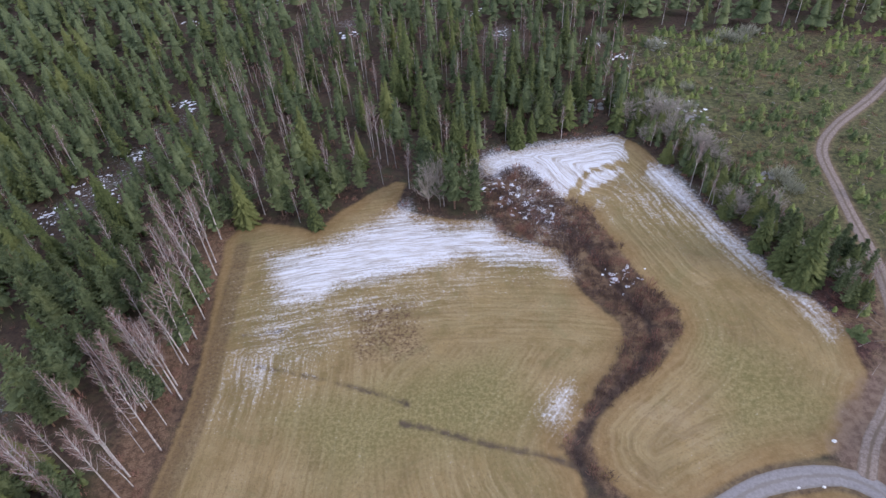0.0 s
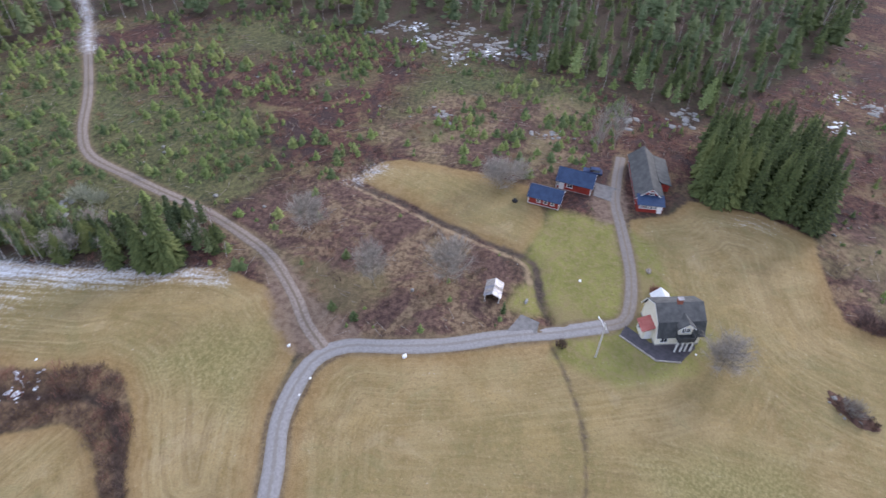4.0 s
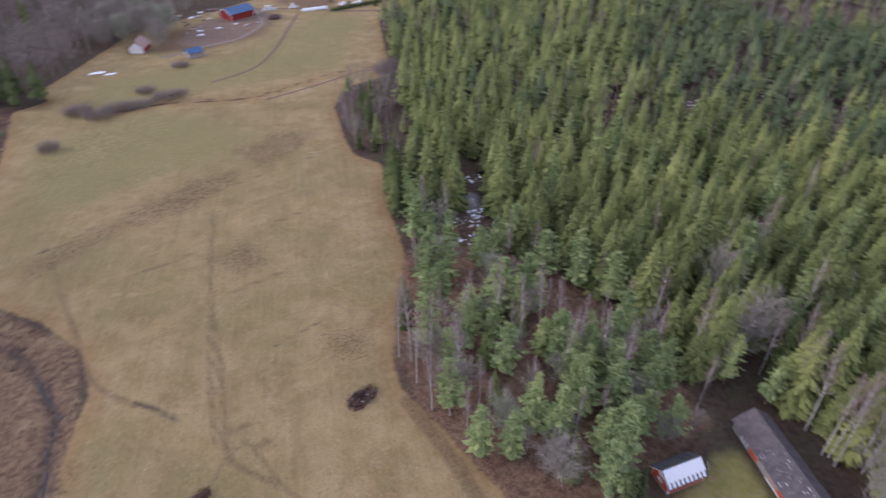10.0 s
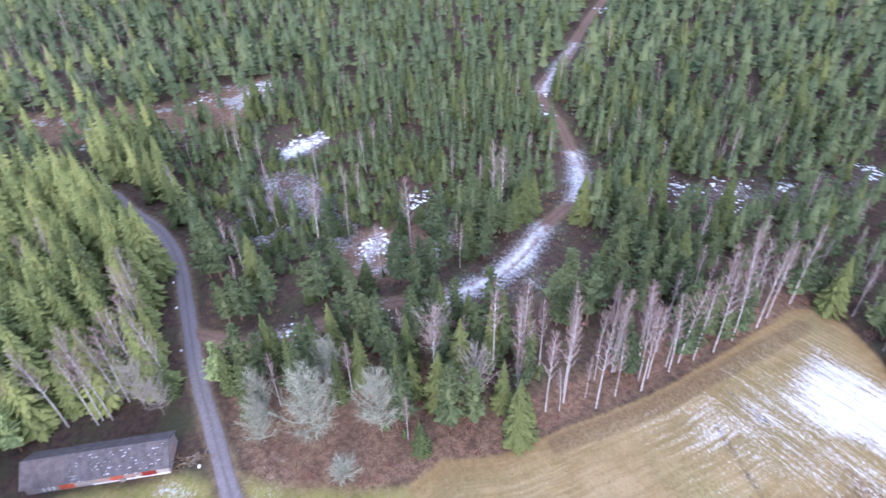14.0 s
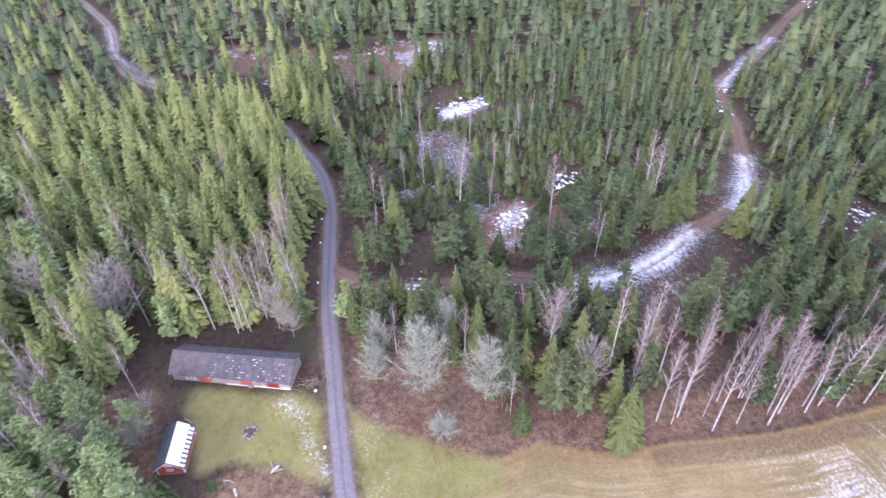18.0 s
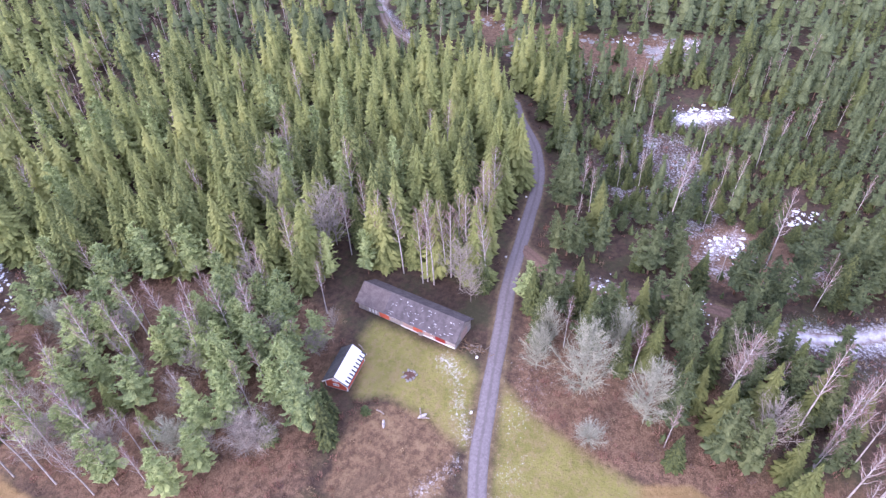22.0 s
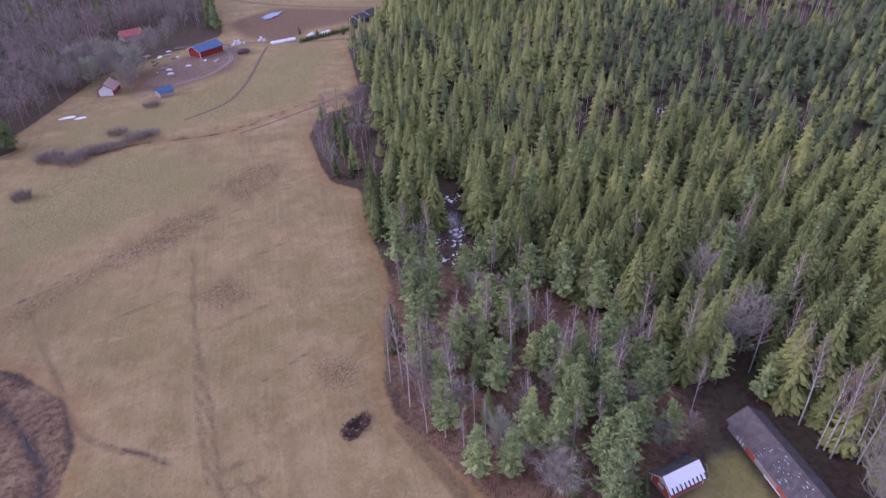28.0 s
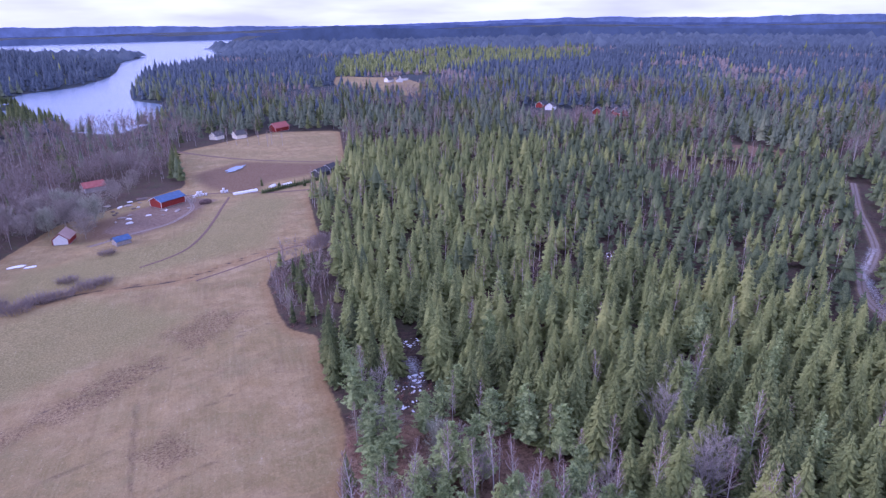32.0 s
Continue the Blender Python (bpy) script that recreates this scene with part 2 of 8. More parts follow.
# gravel with two paler wheel tracks and a grassy crown
for road_name, gravel_a, gravel_b, crown, crown_amount in (
        ("lane_gravel", (0.170, 0.150, 0.152), (0.245, 0.220, 0.222), (0.130, 0.115, 0.110), 0.6),
        ("gravel_road", (0.235, 0.222, 0.218), (0.320, 0.305, 0.300), (0.20, 0.178, 0.148), 0.6),
        ("drive_gravel", (0.200, 0.172, 0.150), (0.270, 0.238, 0.212), (0.19, 0.15, 0.11), 0.6),
        ("dirt_road", (0.14, 0.088, 0.066), (0.23, 0.155, 0.118), (0.12, 0.085, 0.06), 0.6),
        ("pale_road", (0.19, 0.150, 0.122), (0.33, 0.275, 0.235), (0.14, 0.108, 0.076), 0.8)):
    m_, n_, l_, p_ = shader(road_name, 0.95)
    v_ = place(n_)
    c_ = blend(n_, l_, span(n_, l_, noise_node(n_, l_, 2.4, 5, vector=v_), 0.25, 0.75), gravel_a, gravel_b)
    grit_ = noise_node(n_, l_, 9.0, 3, vector=v_)
    c_ = blend(n_, l_, span(n_, l_, grit_, 0.4, 0.8, 0.0, 0.4), c_, tuple(x * 0.6 for x in gravel_a))
    side_ = calc(n_, l_, "ABSOLUTE", attr(n_, "across"), 0.0)
    wobble_ = calc(n_, l_, "ADD", side_, calc(n_, l_, "MULTIPLY", calc(n_, l_, "SUBTRACT", noise_node(n_, l_, 1.4, 4, vector=v_), 0.5), 0.5))
    c_ = blend(n_, l_, span(n_, l_, wobble_, 0.05, 0.28, crown_amount, 0.0), c_, crown)
    c_ = blend(n_, l_, span(n_, l_, wobble_, 0.72, 1.0, 0.0, 0.75), c_, crown)
    lying_ = calc(n_, l_, "ADD", attr(n_, "snow"), calc(n_, l_, "MULTIPLY", calc(n_, l_, "SUBTRACT", noise_node(n_, l_, 0.5, 6, 0.75, v_), 0.5), 6.0))
    c_ = blend(n_, l_, span(n_, l_, lying_, -0.4, 3.2, 0.0, 0.9), c_, (0.78, 0.81, 0.86))
    l_.new(c_, p_.inputs["Base Color"])
    bump(n_, l_, p_, grit_, 0.03)

# ---- the lie of the land ----
FIELD_A = [(-44.4, 37.8), (-43.9, 44.6), (-43.5, 54.2), (-44.4, 65.4), (-46.1, 78.7), (-47.4, 89.7), (-45.6, 93.8), (-40.7, 95.3), (-29.6, 92.5), (-25.8, 98), (-20.4, 103.3), (-14.6, 107.9), (-12, 106.7), (-14.1, 99.1), (-11, 97.1), (-2.3, 94.2), (5.6, 93.7), (7, 89.9), (11.7, 86.3), (17.9, 84.4), (18.9, 80.5), (19.9, 74.1), (22.5, 69.3), (25.5, 65.5), (25.1, 61.4), (22.4, 57), (19.7, 54), (17.3, 50.1), (14.6, 46.5), (12.5, 43.5), (14.5, 39.5), (15, 33), (10, 18), (-5, 1), (-24, -1), (-39, -2), (-44, 8), (-46.7, 14.5), (-47.7, 19.6), (-44.7, 27.6)]
FIELD_B = [(20.1, 36.3), (17.4, 39.6), (17, 43.8), (18.1, 47.8), (21.7, 51.4), (26.8, 55.3), (32.3, 59.9), (35.4, 64.4), (35.4, 69.4), (32.1, 73.5), (29.7, 80.7), (27.1, 88.7), (25.1, 95.7), (21.9, 96.8), (19.1, 101.7), (15.8, 109.9), (14.2, 112.2), (5.2, 107.6), (4.2, 114), (10.8, 117.3), (24, 119.3), (36.7, 121.8), (40.3, 117.3), (45.4, 103.8), (49.9, 89), (54.2, 77.9), (58.5, 69.6), (61.0, 63.5), (60.1, 54.2), (54.9, 46.7), (50.7, 42.4), (43.3, 41), (37, 39.5), (30, 36), (24, 33)]
FIELD_C = [(24.5, 29.5), (38, 35.8), (47, 37), (51.3, 35.2), (54, 32), (55.5, 26.8), (59.5, 18.5), (64.3, 10.2), (69.2, 2.1), (74, -6), (82, -9.0), (103, -3.5), (105, -3), (110, -11), (117, -14), (118, -28), (114, -39), (109, -39), (99, -41), (92, -43), (91, -47), (92, -60), (88, -66), (88, -71), (90, -84), (92, -87), (89, -96), (84, -108), (77.5, -116), (72, -117), (65, -105), (49, -106), (42.5, -101), (40.5, -91), (38.7, -81), (36.3, -69), (36, -61), (36, -54), (37, -48), (38, -43), (36, -20), (28, 5), (22, 22)]
FIELD_D = [(33, -43.5), (32, -46.5), (30.7, -51), (26, -56), (27, -63), (27.5, -73), (26, -79), (23.4, -86), (25, -98), (31.6, -109), (43, -121), (51, -125), (51, -134), (42, -139), (52, -150), (49, -166), (45, -184), (45, -222), (31, -229), (22, -210), (12, -207), (0, -210), (-8, -207), (-25, -203), (-59, -214), (-79, -214), (-81, -206), (-57, -200), (-49, -185), (-44.5, -160), (-44, -150), (-49, -142), (-45, -129), (-42, -116), (-40, -104), (-35, -91), (-29.6, -82), (-25.6, -74), (-24, -66), (-26, -58.7), (-27.7, -51), (-29.4, -44), (-30, -39), (-31, -31), (-36, -20), (-38, -9), (-20, -6), (2, 3), (13, 12), (20, 15), (26, 0), (31, -20)]
FIELD_PLOT = [(95.3, 55.2), (102.5, 52.6), (106.2, 47.9), (108.6, 29.2), (108.1, 18.2), (100.4, 13.8), (95, 12.1), (86.5, 14.5), (88.4, 27.6), (92.8, 41.6)]
FIELD_FAR = [(24, -211), (0, -211), (-25, -204.5), (-60, -215), (-80, -215), (-84, -231), (-99, -279), (-116, -287), (-148, -346), (-187, -443), (-140, -464), (-65, -429), (-53, -332), (6, -295), (25, -261), (40, -236)]
FIELD_SOUTH = [(99, -163), (100, -202), (92, -269), (73, -274), (60, -204), (62, -185), (80, -176)]
FIELD_DISTANT = [(-305, -655), (-322, -771), (-371, -880), (-440, -790), (-412, -690), (-345, -590)]
FIELDS = [FIELD_A, FIELD_B, FIELD_C, FIELD_D, FIELD_PLOT, FIELD_FAR, FIELD_SOUTH, FIELD_DISTANT]
LAWNS = [[(102, 12.8), (103, -1.5), (99, -9), (88, -13), (80, -22), (70, -19), (63, -8), (64, 3), (70.9, 4.1), (80.5, 9.8), (85.7, 14)],
         [(-58.9, -8.3), (-53.8, -3.2), (-49.2, 5.2), (-45.9, 13), (-41.6, 13.3), (-36, -6)],
         [(-61.8, -33.2), (-65.9, -32.3), (-62.7, -16.5), (-58.8, -12.3), (-46, -11.3), (-50.5, -20), (-51.8, -25.4), (-50.3, -30)],
         [(68.3, -198.8), (84.1, -262.3), (73, -270), (60, -204)],
         [(72, 13.5), (77, 13.5), (80, 10.5), (74, 5.5), (71, 9)]]
SCRUBS = [[(18.6, 36), (12, 43.5), (15, 47), (20, 54), (25, 61), (25.5, 66), (20, 74), (18, 84), (7, 90), (5.6, 94), (5, 107), (14, 112), (19, 102), (25, 96), (30, 81), (35.4, 69), (35.4, 64), (27, 55), (18, 48), (17, 44), (20, 36)],
          [(38, -43), (36, -61), (38.7, -81), (42.5, -101), (49, -106), (65, -105), (60, -125), (51, -130), (43, -121), (25, -98), (25, -80), (25, -56), (33, -43.5), (31, -20), (26, 0), (14, 34), (21, 36), (28, 5), (36, -20)],
          [(-47.4, -29.5), (-50.8, -25.2), (-50.1, -16.5), (-47, -12.8), (-39, -12.5), (-34, -18), (-35, -29)]]
CLEAR = [[(41, 131), (49, 176), (96, 172), (120, 168), (134, 170), (164, 117), (163, 86), (162, 54), (161, 29), (159, 7), (148, -13), (162, -20), (200, -44), (222, -52), (330, -80), (330, -190), (177, -191), (141, -200), (109, -191), (100, -165), (80, -176), (62, -185), (52, -178), (56, -158), (55, -144), (50, -126), (65, -105), (72, -112), (84, -104), (88, -87), (86, -66), (90, -43), (109, -36), (118, -30), (118, -12), (110, -8), (100, 0), (100, 18), (86, 20), (71, 0), (55, 25), (50, 38), (58, 60), (58, 68), (63, 85), (55, 111)],
         [(50, -126), (56, -144), (58, -160), (80, -174), (62, -186), (60, -204), (50, -226), (44, -222), (45, -184), (49, -166), (52, -150), (43, -139), (50, -134)]]
BANKS = [([(92.6, 54.6), (90.4, 43.1), (87.2, 29.8), (85.2, 18.6), (83.9, 13.4), (79.6, 11.3)], 0.5)]
ROUGH = [[(56, 40), (60, 56), (68, 72), (84, 70), (100, 58), (95, 54), (91, 40), (87, 27), (85, 15), (78, 11), (71, 6), (60, 22)], [(108, 46), (112, 60), (138, 52), (150, 20), (140, 6), (116, 8), (110, 20)], [(120, -40), (124, -56), (112, -66), (95, -60), (94, -46)]]
SNOW = [[(-38.5, 85.1), (-29, 87.8), (-20.6, 93.2), (-14, 98.2), (-11.8, 100.8), (-10.4, 96.1), (-2.4, 92.5), (5.6, 93.4), (7.5, 89), (14.7, 84.6), (18.6, 82.1), (18.8, 76.9), (13.1, 80.1), (5.9, 80.5), (0.8, 83.0), (-6.7, 80.5), (-14.7, 77.4), (-22.6, 76.1), (-27, 72.3), (-34, 72)],
        [(3.6, 112), (5, 117.2), (17.7, 119.4), (36.6, 121.6), (39, 115.7), (37, 110), (33.4, 104.6), (30, 101), (25.3, 96), (21.6, 96.6), (15, 105.8), (13, 110), (6.2, 105.8)],
        [(38.4, 109.4), (43.5, 110), (45.9, 103.7), (50.4, 87.3), (56, 75), (59.4, 63.4), (58, 62.3), (53.6, 73.8), (47.3, 84.3), (41.6, 98.3), (36.5, 106.4)],
        [(10.1, 48.9), (13, 52.2), (15.2, 53.2), (14.4, 50.2), (12.3, 47), (10.7, 47.1)],
        [(-78.5, 36), (-79.3, 44.9), (-84, 54), (-88.8, 60.9), (-86, 62), (-80, 55), (-76.5, 46), (-76.5, 40)],
        [(-116, 88.4), (-106.9, 86.5), (-97.7, 81.1), (-94.9, 75.5), (-103.7, 79.5)],
        [(-151.4, 19.6), (-156.8, 32.7), (-151.8, 32.5), (-145.4, 21.8)]]
HALF_SNOW = [[(27, 107), (37, 108), (45, 104), (48, 92), (40, 86), (33, 92), (28, 100)], [(-77, 39), (-80, 57), (-84, 63), (-77, 60), (-71.5, 52), (-71.5, 46)], [(8, 92), (6, 106), (14, 111), (20, 101), (24, 94), (14, 89)], [(-80, 116), (-75, 126), (-68, 150), (-74, 150), (-84, 118)], [(-40, 188), (-24, 188), (-26, 200), (-40, 200)], [(6, 174), (20, 174), (18, 188), (6, 188)], [(-92, 96), (-84, 98), (-76, 116), (-86, 118)], [(110, -22), (110, -30), (115, -31), (116, -24)], [(-64, -6), (-40, -6), (-40, -3), (-64, -2)],
             [(-38.5, 85.1), (-27, 76), (8, 81), (14, 80), (2, 74), (-14, 68), (-22, 60), (-30, 52), (-38, 49), (-42, 60), (-40, 74)],
             [(-90, 100.3), (-84.7, 112.4), (-77.6, 122.5), (-72.7, 149), (-66, 149), (-71, 120), (-80, 100)],
             [(-69, -122), (-65, -124), (-57, -108), (-60, -106)],
             [(-206, 14), (-200, 31), (-182, 28), (-180, 12)],
             [(-146, 6), (-140, 30), (-108, 30), (-96, 28), (-104, 10), (-118, -2)],
             [(12, 86), (8, 106), (14, 109), (26, 92), (24, 84)]]
YOUNG = [[(41, 131), (49, 176), (96, 172), (112, 168), (116, 140), (104, 118), (112, 96), (104, 80), (86, 70), (70, 76), (63, 85), (55, 111)], [(128, 130), (150, 136), (164, 112), (160, 92), (140, 100)], [(110, 40), (112, 60), (160, 62), (158, 20), (140, 18), (128, 34)]]
PLOUGHED = [[(-61, -356), (-94, -373), (-128, -342), (-140, -345), (-130, -320), (-93, -317), (-77, -300), (-60, -320)],
            [(-20, -262), (-44, -270), (-58, -300), (-40, -308), (-5, -290), (0, -265)]]
GLADES = [[(-27, -27), (-40, -27), (-42, -37), (-31, -42), (-27, -40)], [(-388, -326), (-324, -395), (-382, -456), (-432, -376)], [(-352, -248), (-338, -236), (-350, -192), (-372, -188), (-376, -226)], [(-45, -282), (-62, -300), (-50, -340), (-25, -364), (2, -356), (4, -322), (-6, -300), (10, -275), (0, -255), (-20, -258)], [(28, -204), (28, -216), (-30, -210), (-60, -219), (-82, -219), (-82, -204), (-58, -210), (-25, -200)], [(-78, 28), (-68, 42), (-64, 58), (-78, 70), (-90, 72), (-96, 82), (-108, 90), (-118, 94), (-112, 80), (-100, 74), (-92, 62), (-86, 50), (-85, 36)],
          [(-47, -2), (-58, -6), (-66, -6), (-66, 7), (-58, 14), (-50, 13)],
          [(-69, -118), (-62, -120), (-53, -97), (-42, -74), (-38, -74), (-46, -92), (-58, -112)],
          [(-86, 98), (-80, 112), (-74, 124), (-68, 150), (-62, 148), (-68, 120), (-76, 98)], [(-88, 104), (-84, 104), (-76, 118), (-80, 118)],
          [(-66, -38), (-58, -38), (-48, -36), (-44, -28), (-46, -24), (-60, -28)], [(158, 44), (160, 84), (180, 82), (180, 40)],
          [(-36, 190), (-26, 190), (-28, 200), (-38, 200)], [(8, 176), (18, 176), (16, 186), (6, 186)], [(-26, 100), (-12, 97), (-14, 108), (-22, 105)]]
LAKE = [(-42, -540), (-14, -570), (-8, -600), (0, -660), (25, -690), (70, -700), (70, -800), (24.5, -941), (-36.5, -990), (-90, -1130), (-116, -1260), (-135, -1400), (-154, -1539), (-234, -1770), (-170, -1880), (0, -2000), (200, -2300), (500, -2700), (400, -3400), (-900, -3500), (-760, -2900), (-530, -2250), (-440, -1900), (-452, -1669), (-400, -1600), (-333, -1457), (-240, -1283), (-153, -1165), (-97, -903), (-84, -780), (-108, -718), (-85, -600)]
DITCHES = [([(34.9, -43.2), (34.2, -49.4), (31.3, -55.4), (30.8, -64.6), (29.3, -75.5), (28.7, -84.8), (35.4, -102.1), (50, -115), (56, -150), (50, -185)], 1.0),
           ([(16, 38), (14.5, 43), (17, 47.5), (22, 53), (29, 60), (30, 67), (26, 76), (22, 88), (12, 96)], 1.0),
           ([(67.2, 4), (61.3, 0), (55, -3.6), (47.3, -6), (39.5, -7.3), (34, -8)], 0.5),
           ([(100.5, 51.7), (94.2, 54.4), (92.0, 43.1), (88.7, 29.6), (86.8, 18.4), (85.3, 12.2), (80.6, 9.8), (76.0, 8.0), (71.2, 5.1)], 1.5),
           ([(-10.3, 48.2), (-6.2, 47.3), (-1.2, 45.6), (5.1, 43.7), (9.7, 42.7), (14, 40.9)], 0.75),
           ([(-6.7, -84.7), (-15.9, -87.5)], 0.35), ([(16.8, -81.2), (14, -78.5), (10.9, -74.5)], 0.5),
           ([(-38.6, 65.5), (-24.5, 68)], 0.3), ([(-34.4, 59.4), (-27, 57.5), (-19.6, 55.4), (-9.6, 51.5)], 0.4),
           ([(33.7, -134.1), (9.5, -145.3), (-36.8, -156.8)], 0.35),
           ([(24, -212.5), (-8, -211), (-25, -206), (-59, -216.5), (-80, -216)], 1.5)]
TRACKS = [([(-3.5, -136.4), (1.0, -108.6), (2.6, -86.3), (3.8, -73.0), (4.7, -64.2), (-1.1, -56.5)], 0.5), ([(45.4, -129.3), (15.2, -139.9), (-11.5, -147.9), (-41.1, -156.4)], 0.5), ([(30.9, -129.4), (26.3, -105.9), (23.1, -89.2), (16.9, -80.6)], 0.55), ([(-3.0, -103.6), (-14.4, -106.1)], 0.6), ([(17.4, -116.6), (3.1, -120.1)], 0.6), ([(-14.8, -125.3), (-23.7, -127.8)], 0.6), ([(3.3, -68.5), (1.0, -69.1)], 0.6), ([(0.5, -64.2), (-1.7, -64.8)], 0.6),
          ([(6.1, -67.6), (3.8, -89.8), (-4, -136)], 0.4), ([(-23.9, -62.9), (-26.1, -48.3), (-26.8, -39.1), (-33, -28), (-40, -22)], 1.2),
          ([(-43.5, 88), (-42.3, 70), (-41.5, 52), (-42.5, 36)], 1.6), ([(8, -60), (2, -66), (-4, -52), (-20, -40)], 0.35)]
ROADS = {
    "lane": ([(-150, -22), (-139.6, -18.3), (-132.5, -14.9), (-124.7, -12.2), (-113, -10.4), (-100.7, -10.6), (-83.5, -11.1), (-69.5, -10.5), (-52.7, -9.6), (-41.5, -8.6), (-22, -4)], 2.75),
    "main": ([(-22, -4), (2, 10), (16, 23), (24.5, 31), (31, 34.2), (38, 37.6), (45.9, 38.8), (50.4, 38.0), (53.8, 34.9), (56.5, 28.2), (60.3, 19.9), (65.5, 11.7), (70.3, 3.1), (74.6, -3.8)], 3.0),
    "drive": ([(74.6, -3.8), (76.7, -6.4), (80.6, -7.0), (87.9, -6.1), (95.6, -4.0), (103.7, -1.4), (110.1, 0.6), (119.0, 1.7), (128.0, 2.2)], 2.3),
    "side": ([(51.5, 37.6), (55.3, 43.5), (60.1, 48.6), (66.8, 57.8), (69.9, 65.7), (72.8, 76.7), (74.6, 89.2), (76.2, 99), (78.9, 112.4), (86.5, 122.2), (100.2, 133.7), (118.4, 151.5), (134.2, 166.6), (160, 196)], 2.5),
    "forest": ([(-91.5, -10.5), (-88, -6.5), (-85.2, -3.6), (-84.2, 0.5), (-82.9, 6.1), (-83.3, 20.3), (-81.5, 28.6), (-79.4, 36), (-79.8, 44.9), (-84.4, 55), (-90.8, 65.4), (-95.3, 75), (-102.1, 82.7), (-112.8, 87.2), (-127.9, 93.4), (-150.5, 101), (-169, 122.9), (-196.1, 150.4), (-230, 190)], 2.8),
    "upper": ([(-150, -22), (-165, -36), (-180, -56), (-193.4, -71.4), (-210, -80.4), (-219, -82.3), (-240.1, -89.8), (-265.3, -104), (-286.5, -117), (-330, -140)], 2.8),
    "farm": ([(-112, -286), (-100, -290), (-86, -295), (-67, -307), (-49, -313), (-28, -323)], 2.4),
    "yard": ([(-3, -258), (-12, -262), (-20.8, -266), (-31.5, -269), (-39, -275), (-47, -288), (-49, -311)], 2.0),
    "village": ([(-55, -452), (-66, -433), (-82, -402), (-101, -375), (-140, -337), (-158, -320)], 2.6),
    "field_track": ([(-66, -298), (-58, -280), (-50.8, -263.5), (-43, -248), (-34.4, -235), (-26, -228.5), (-16, -224)], 1.3),
    "field_ditch": ([(-30, -200.5), (-42, -204), (-56.0, -208.8), (-66, -212.6), (-74, -212.5)], 1.1)}


SNOW_ROADS = [([(-78.4, 34), (-79.6, 44.9), (-84.4, 55), (-89.5, 63)], 1.9), ([(-95.6, 75.4), (-102.1, 82.4), (-114, 87.6)], 1.8), ([(-150, 101), (-165, 117), (-180, 134)], 1.4), ([(-84.5, 0), (-83, 8)], 0.7), ([(94.4, 54.3), (97.5, 53.2), (100.9, 51.8)], 0.75), ([(-90, 36), (-93, 26)], 0.9), ([(-96, 24), (-104, 30)], 1.0), ([(-92, 38), (-97, 44)], 1.2), ([(-148, 20), (-154, 31)], 1.6), ([(-190, 14), (-200, 26)], 1.8), ([(-236, -30), (-262, -40)], 1.2), ([(-64, -117), (-60, -108)], 0.9), ([(-61, -18.5), (-58.5, -15.8), (-54, -14.4), (-48, -11.4)], -0.5), ([(-38, -16), (-43.5, -12.2)], -0.7), ([(-32, -24.4), (-35.5, -20.8)], -0.9),
              ([(-186, -62), (-212, -81), (-240, -90)], 0.8), ([(118, 151), (134, 166.6), (160, 196)], 1.2)]
LITTER = [[(-388, -326), (-324, -395), (-382, -456), (-432, -376)], [(-352, -248), (-338, -236), (-350, -192), (-372, -188), (-376, -226)], [(-90, 20), (-87, 36), (-96, 46), (-106, 38), (-108, 28), (-100, 18)], [(-215, -50), (-190, -42), (-176, -15), (-172, 14), (-186, 30), (-206, 31), (-200, -4)], [(-46, -3), (-58, -7), (-74, -7), (-78, 6), (-70, 20), (-60, 28), (-52, 30), (-47, 16)], [(-26, -60), (-30, -86), (-42, -90), (-50, -70), (-52, -44), (-46, -34), (-34, -32), (-28, -44)], [(-44, 14), (-46, 96), (-52, 96), (-52, 14)]]
BARE = [[(50, 40), (49.5, 43.5), (53, 48.5), (59.5, 53.5), (65, 57.5), (67.5, 55), (62, 46), (59, 40.5), (57.5, 35), (54, 33.5), (51, 37)], [(101, 2.5), (107, 5.5), (113, 5), (116, 1), (112, -2), (104, -3)], [(-45, -282), (-62, -298), (-46, -310), (-24, -300), (-8, -272), (-22, -262)]]
TILLED = [[(36, -131), (23, -138), (0, -154), (-14, -154), (-4, -142), (20, -134), (36, -123)], [(-14, -167), (-29, -174), (-38, -168), (-28, -157), (-18, -153)], [(0, -118), (-8, -121), (-12, -111), (-5, -108)], [(-17, -84), (-23, -82), (-21, -75), (-15, -78)], [(-20, 70), (-10, 72), (-8, 62), (-18, 60)]]
GREENER = [[(24, -215), (-60, -220), (-92, -280), (-72, -291), (-34, -250), (20, -240)], [(38, -192), (3, -206), (-23, -174), (0, -162), (25, -152), (37, -151)], [(52, -12), (60, -34), (48, -40), (40, -22)], [(38, 62), (48, 58), (52, 48), (36, 44)], [(-30, 50), (-10, 56), (6, 60), (10, 48), (-20, 40)]]
MELTED = [([(35.0, 110.1), (31, 109.3), (27.2, 107.8), (24.4, 103.3), (22.0, 98.3)], 1.15), ([(38.7, 117), (38.2, 109.1), (33.6, 103.3), (26.6, 99.9), (23.9, 95.7)], 1.6)]
THINNED = [[(-90, 20), (-87, 36), (-96, 46), (-106, 38), (-108, 28), (-100, 18)], [(-215, -50), (-190, -42), (-176, -15), (-172, 14), (-186, 30), (-206, 31), (-200, -4)], [(-206, 14), (-200, 31), (-180, 28), (-178, 10)]]
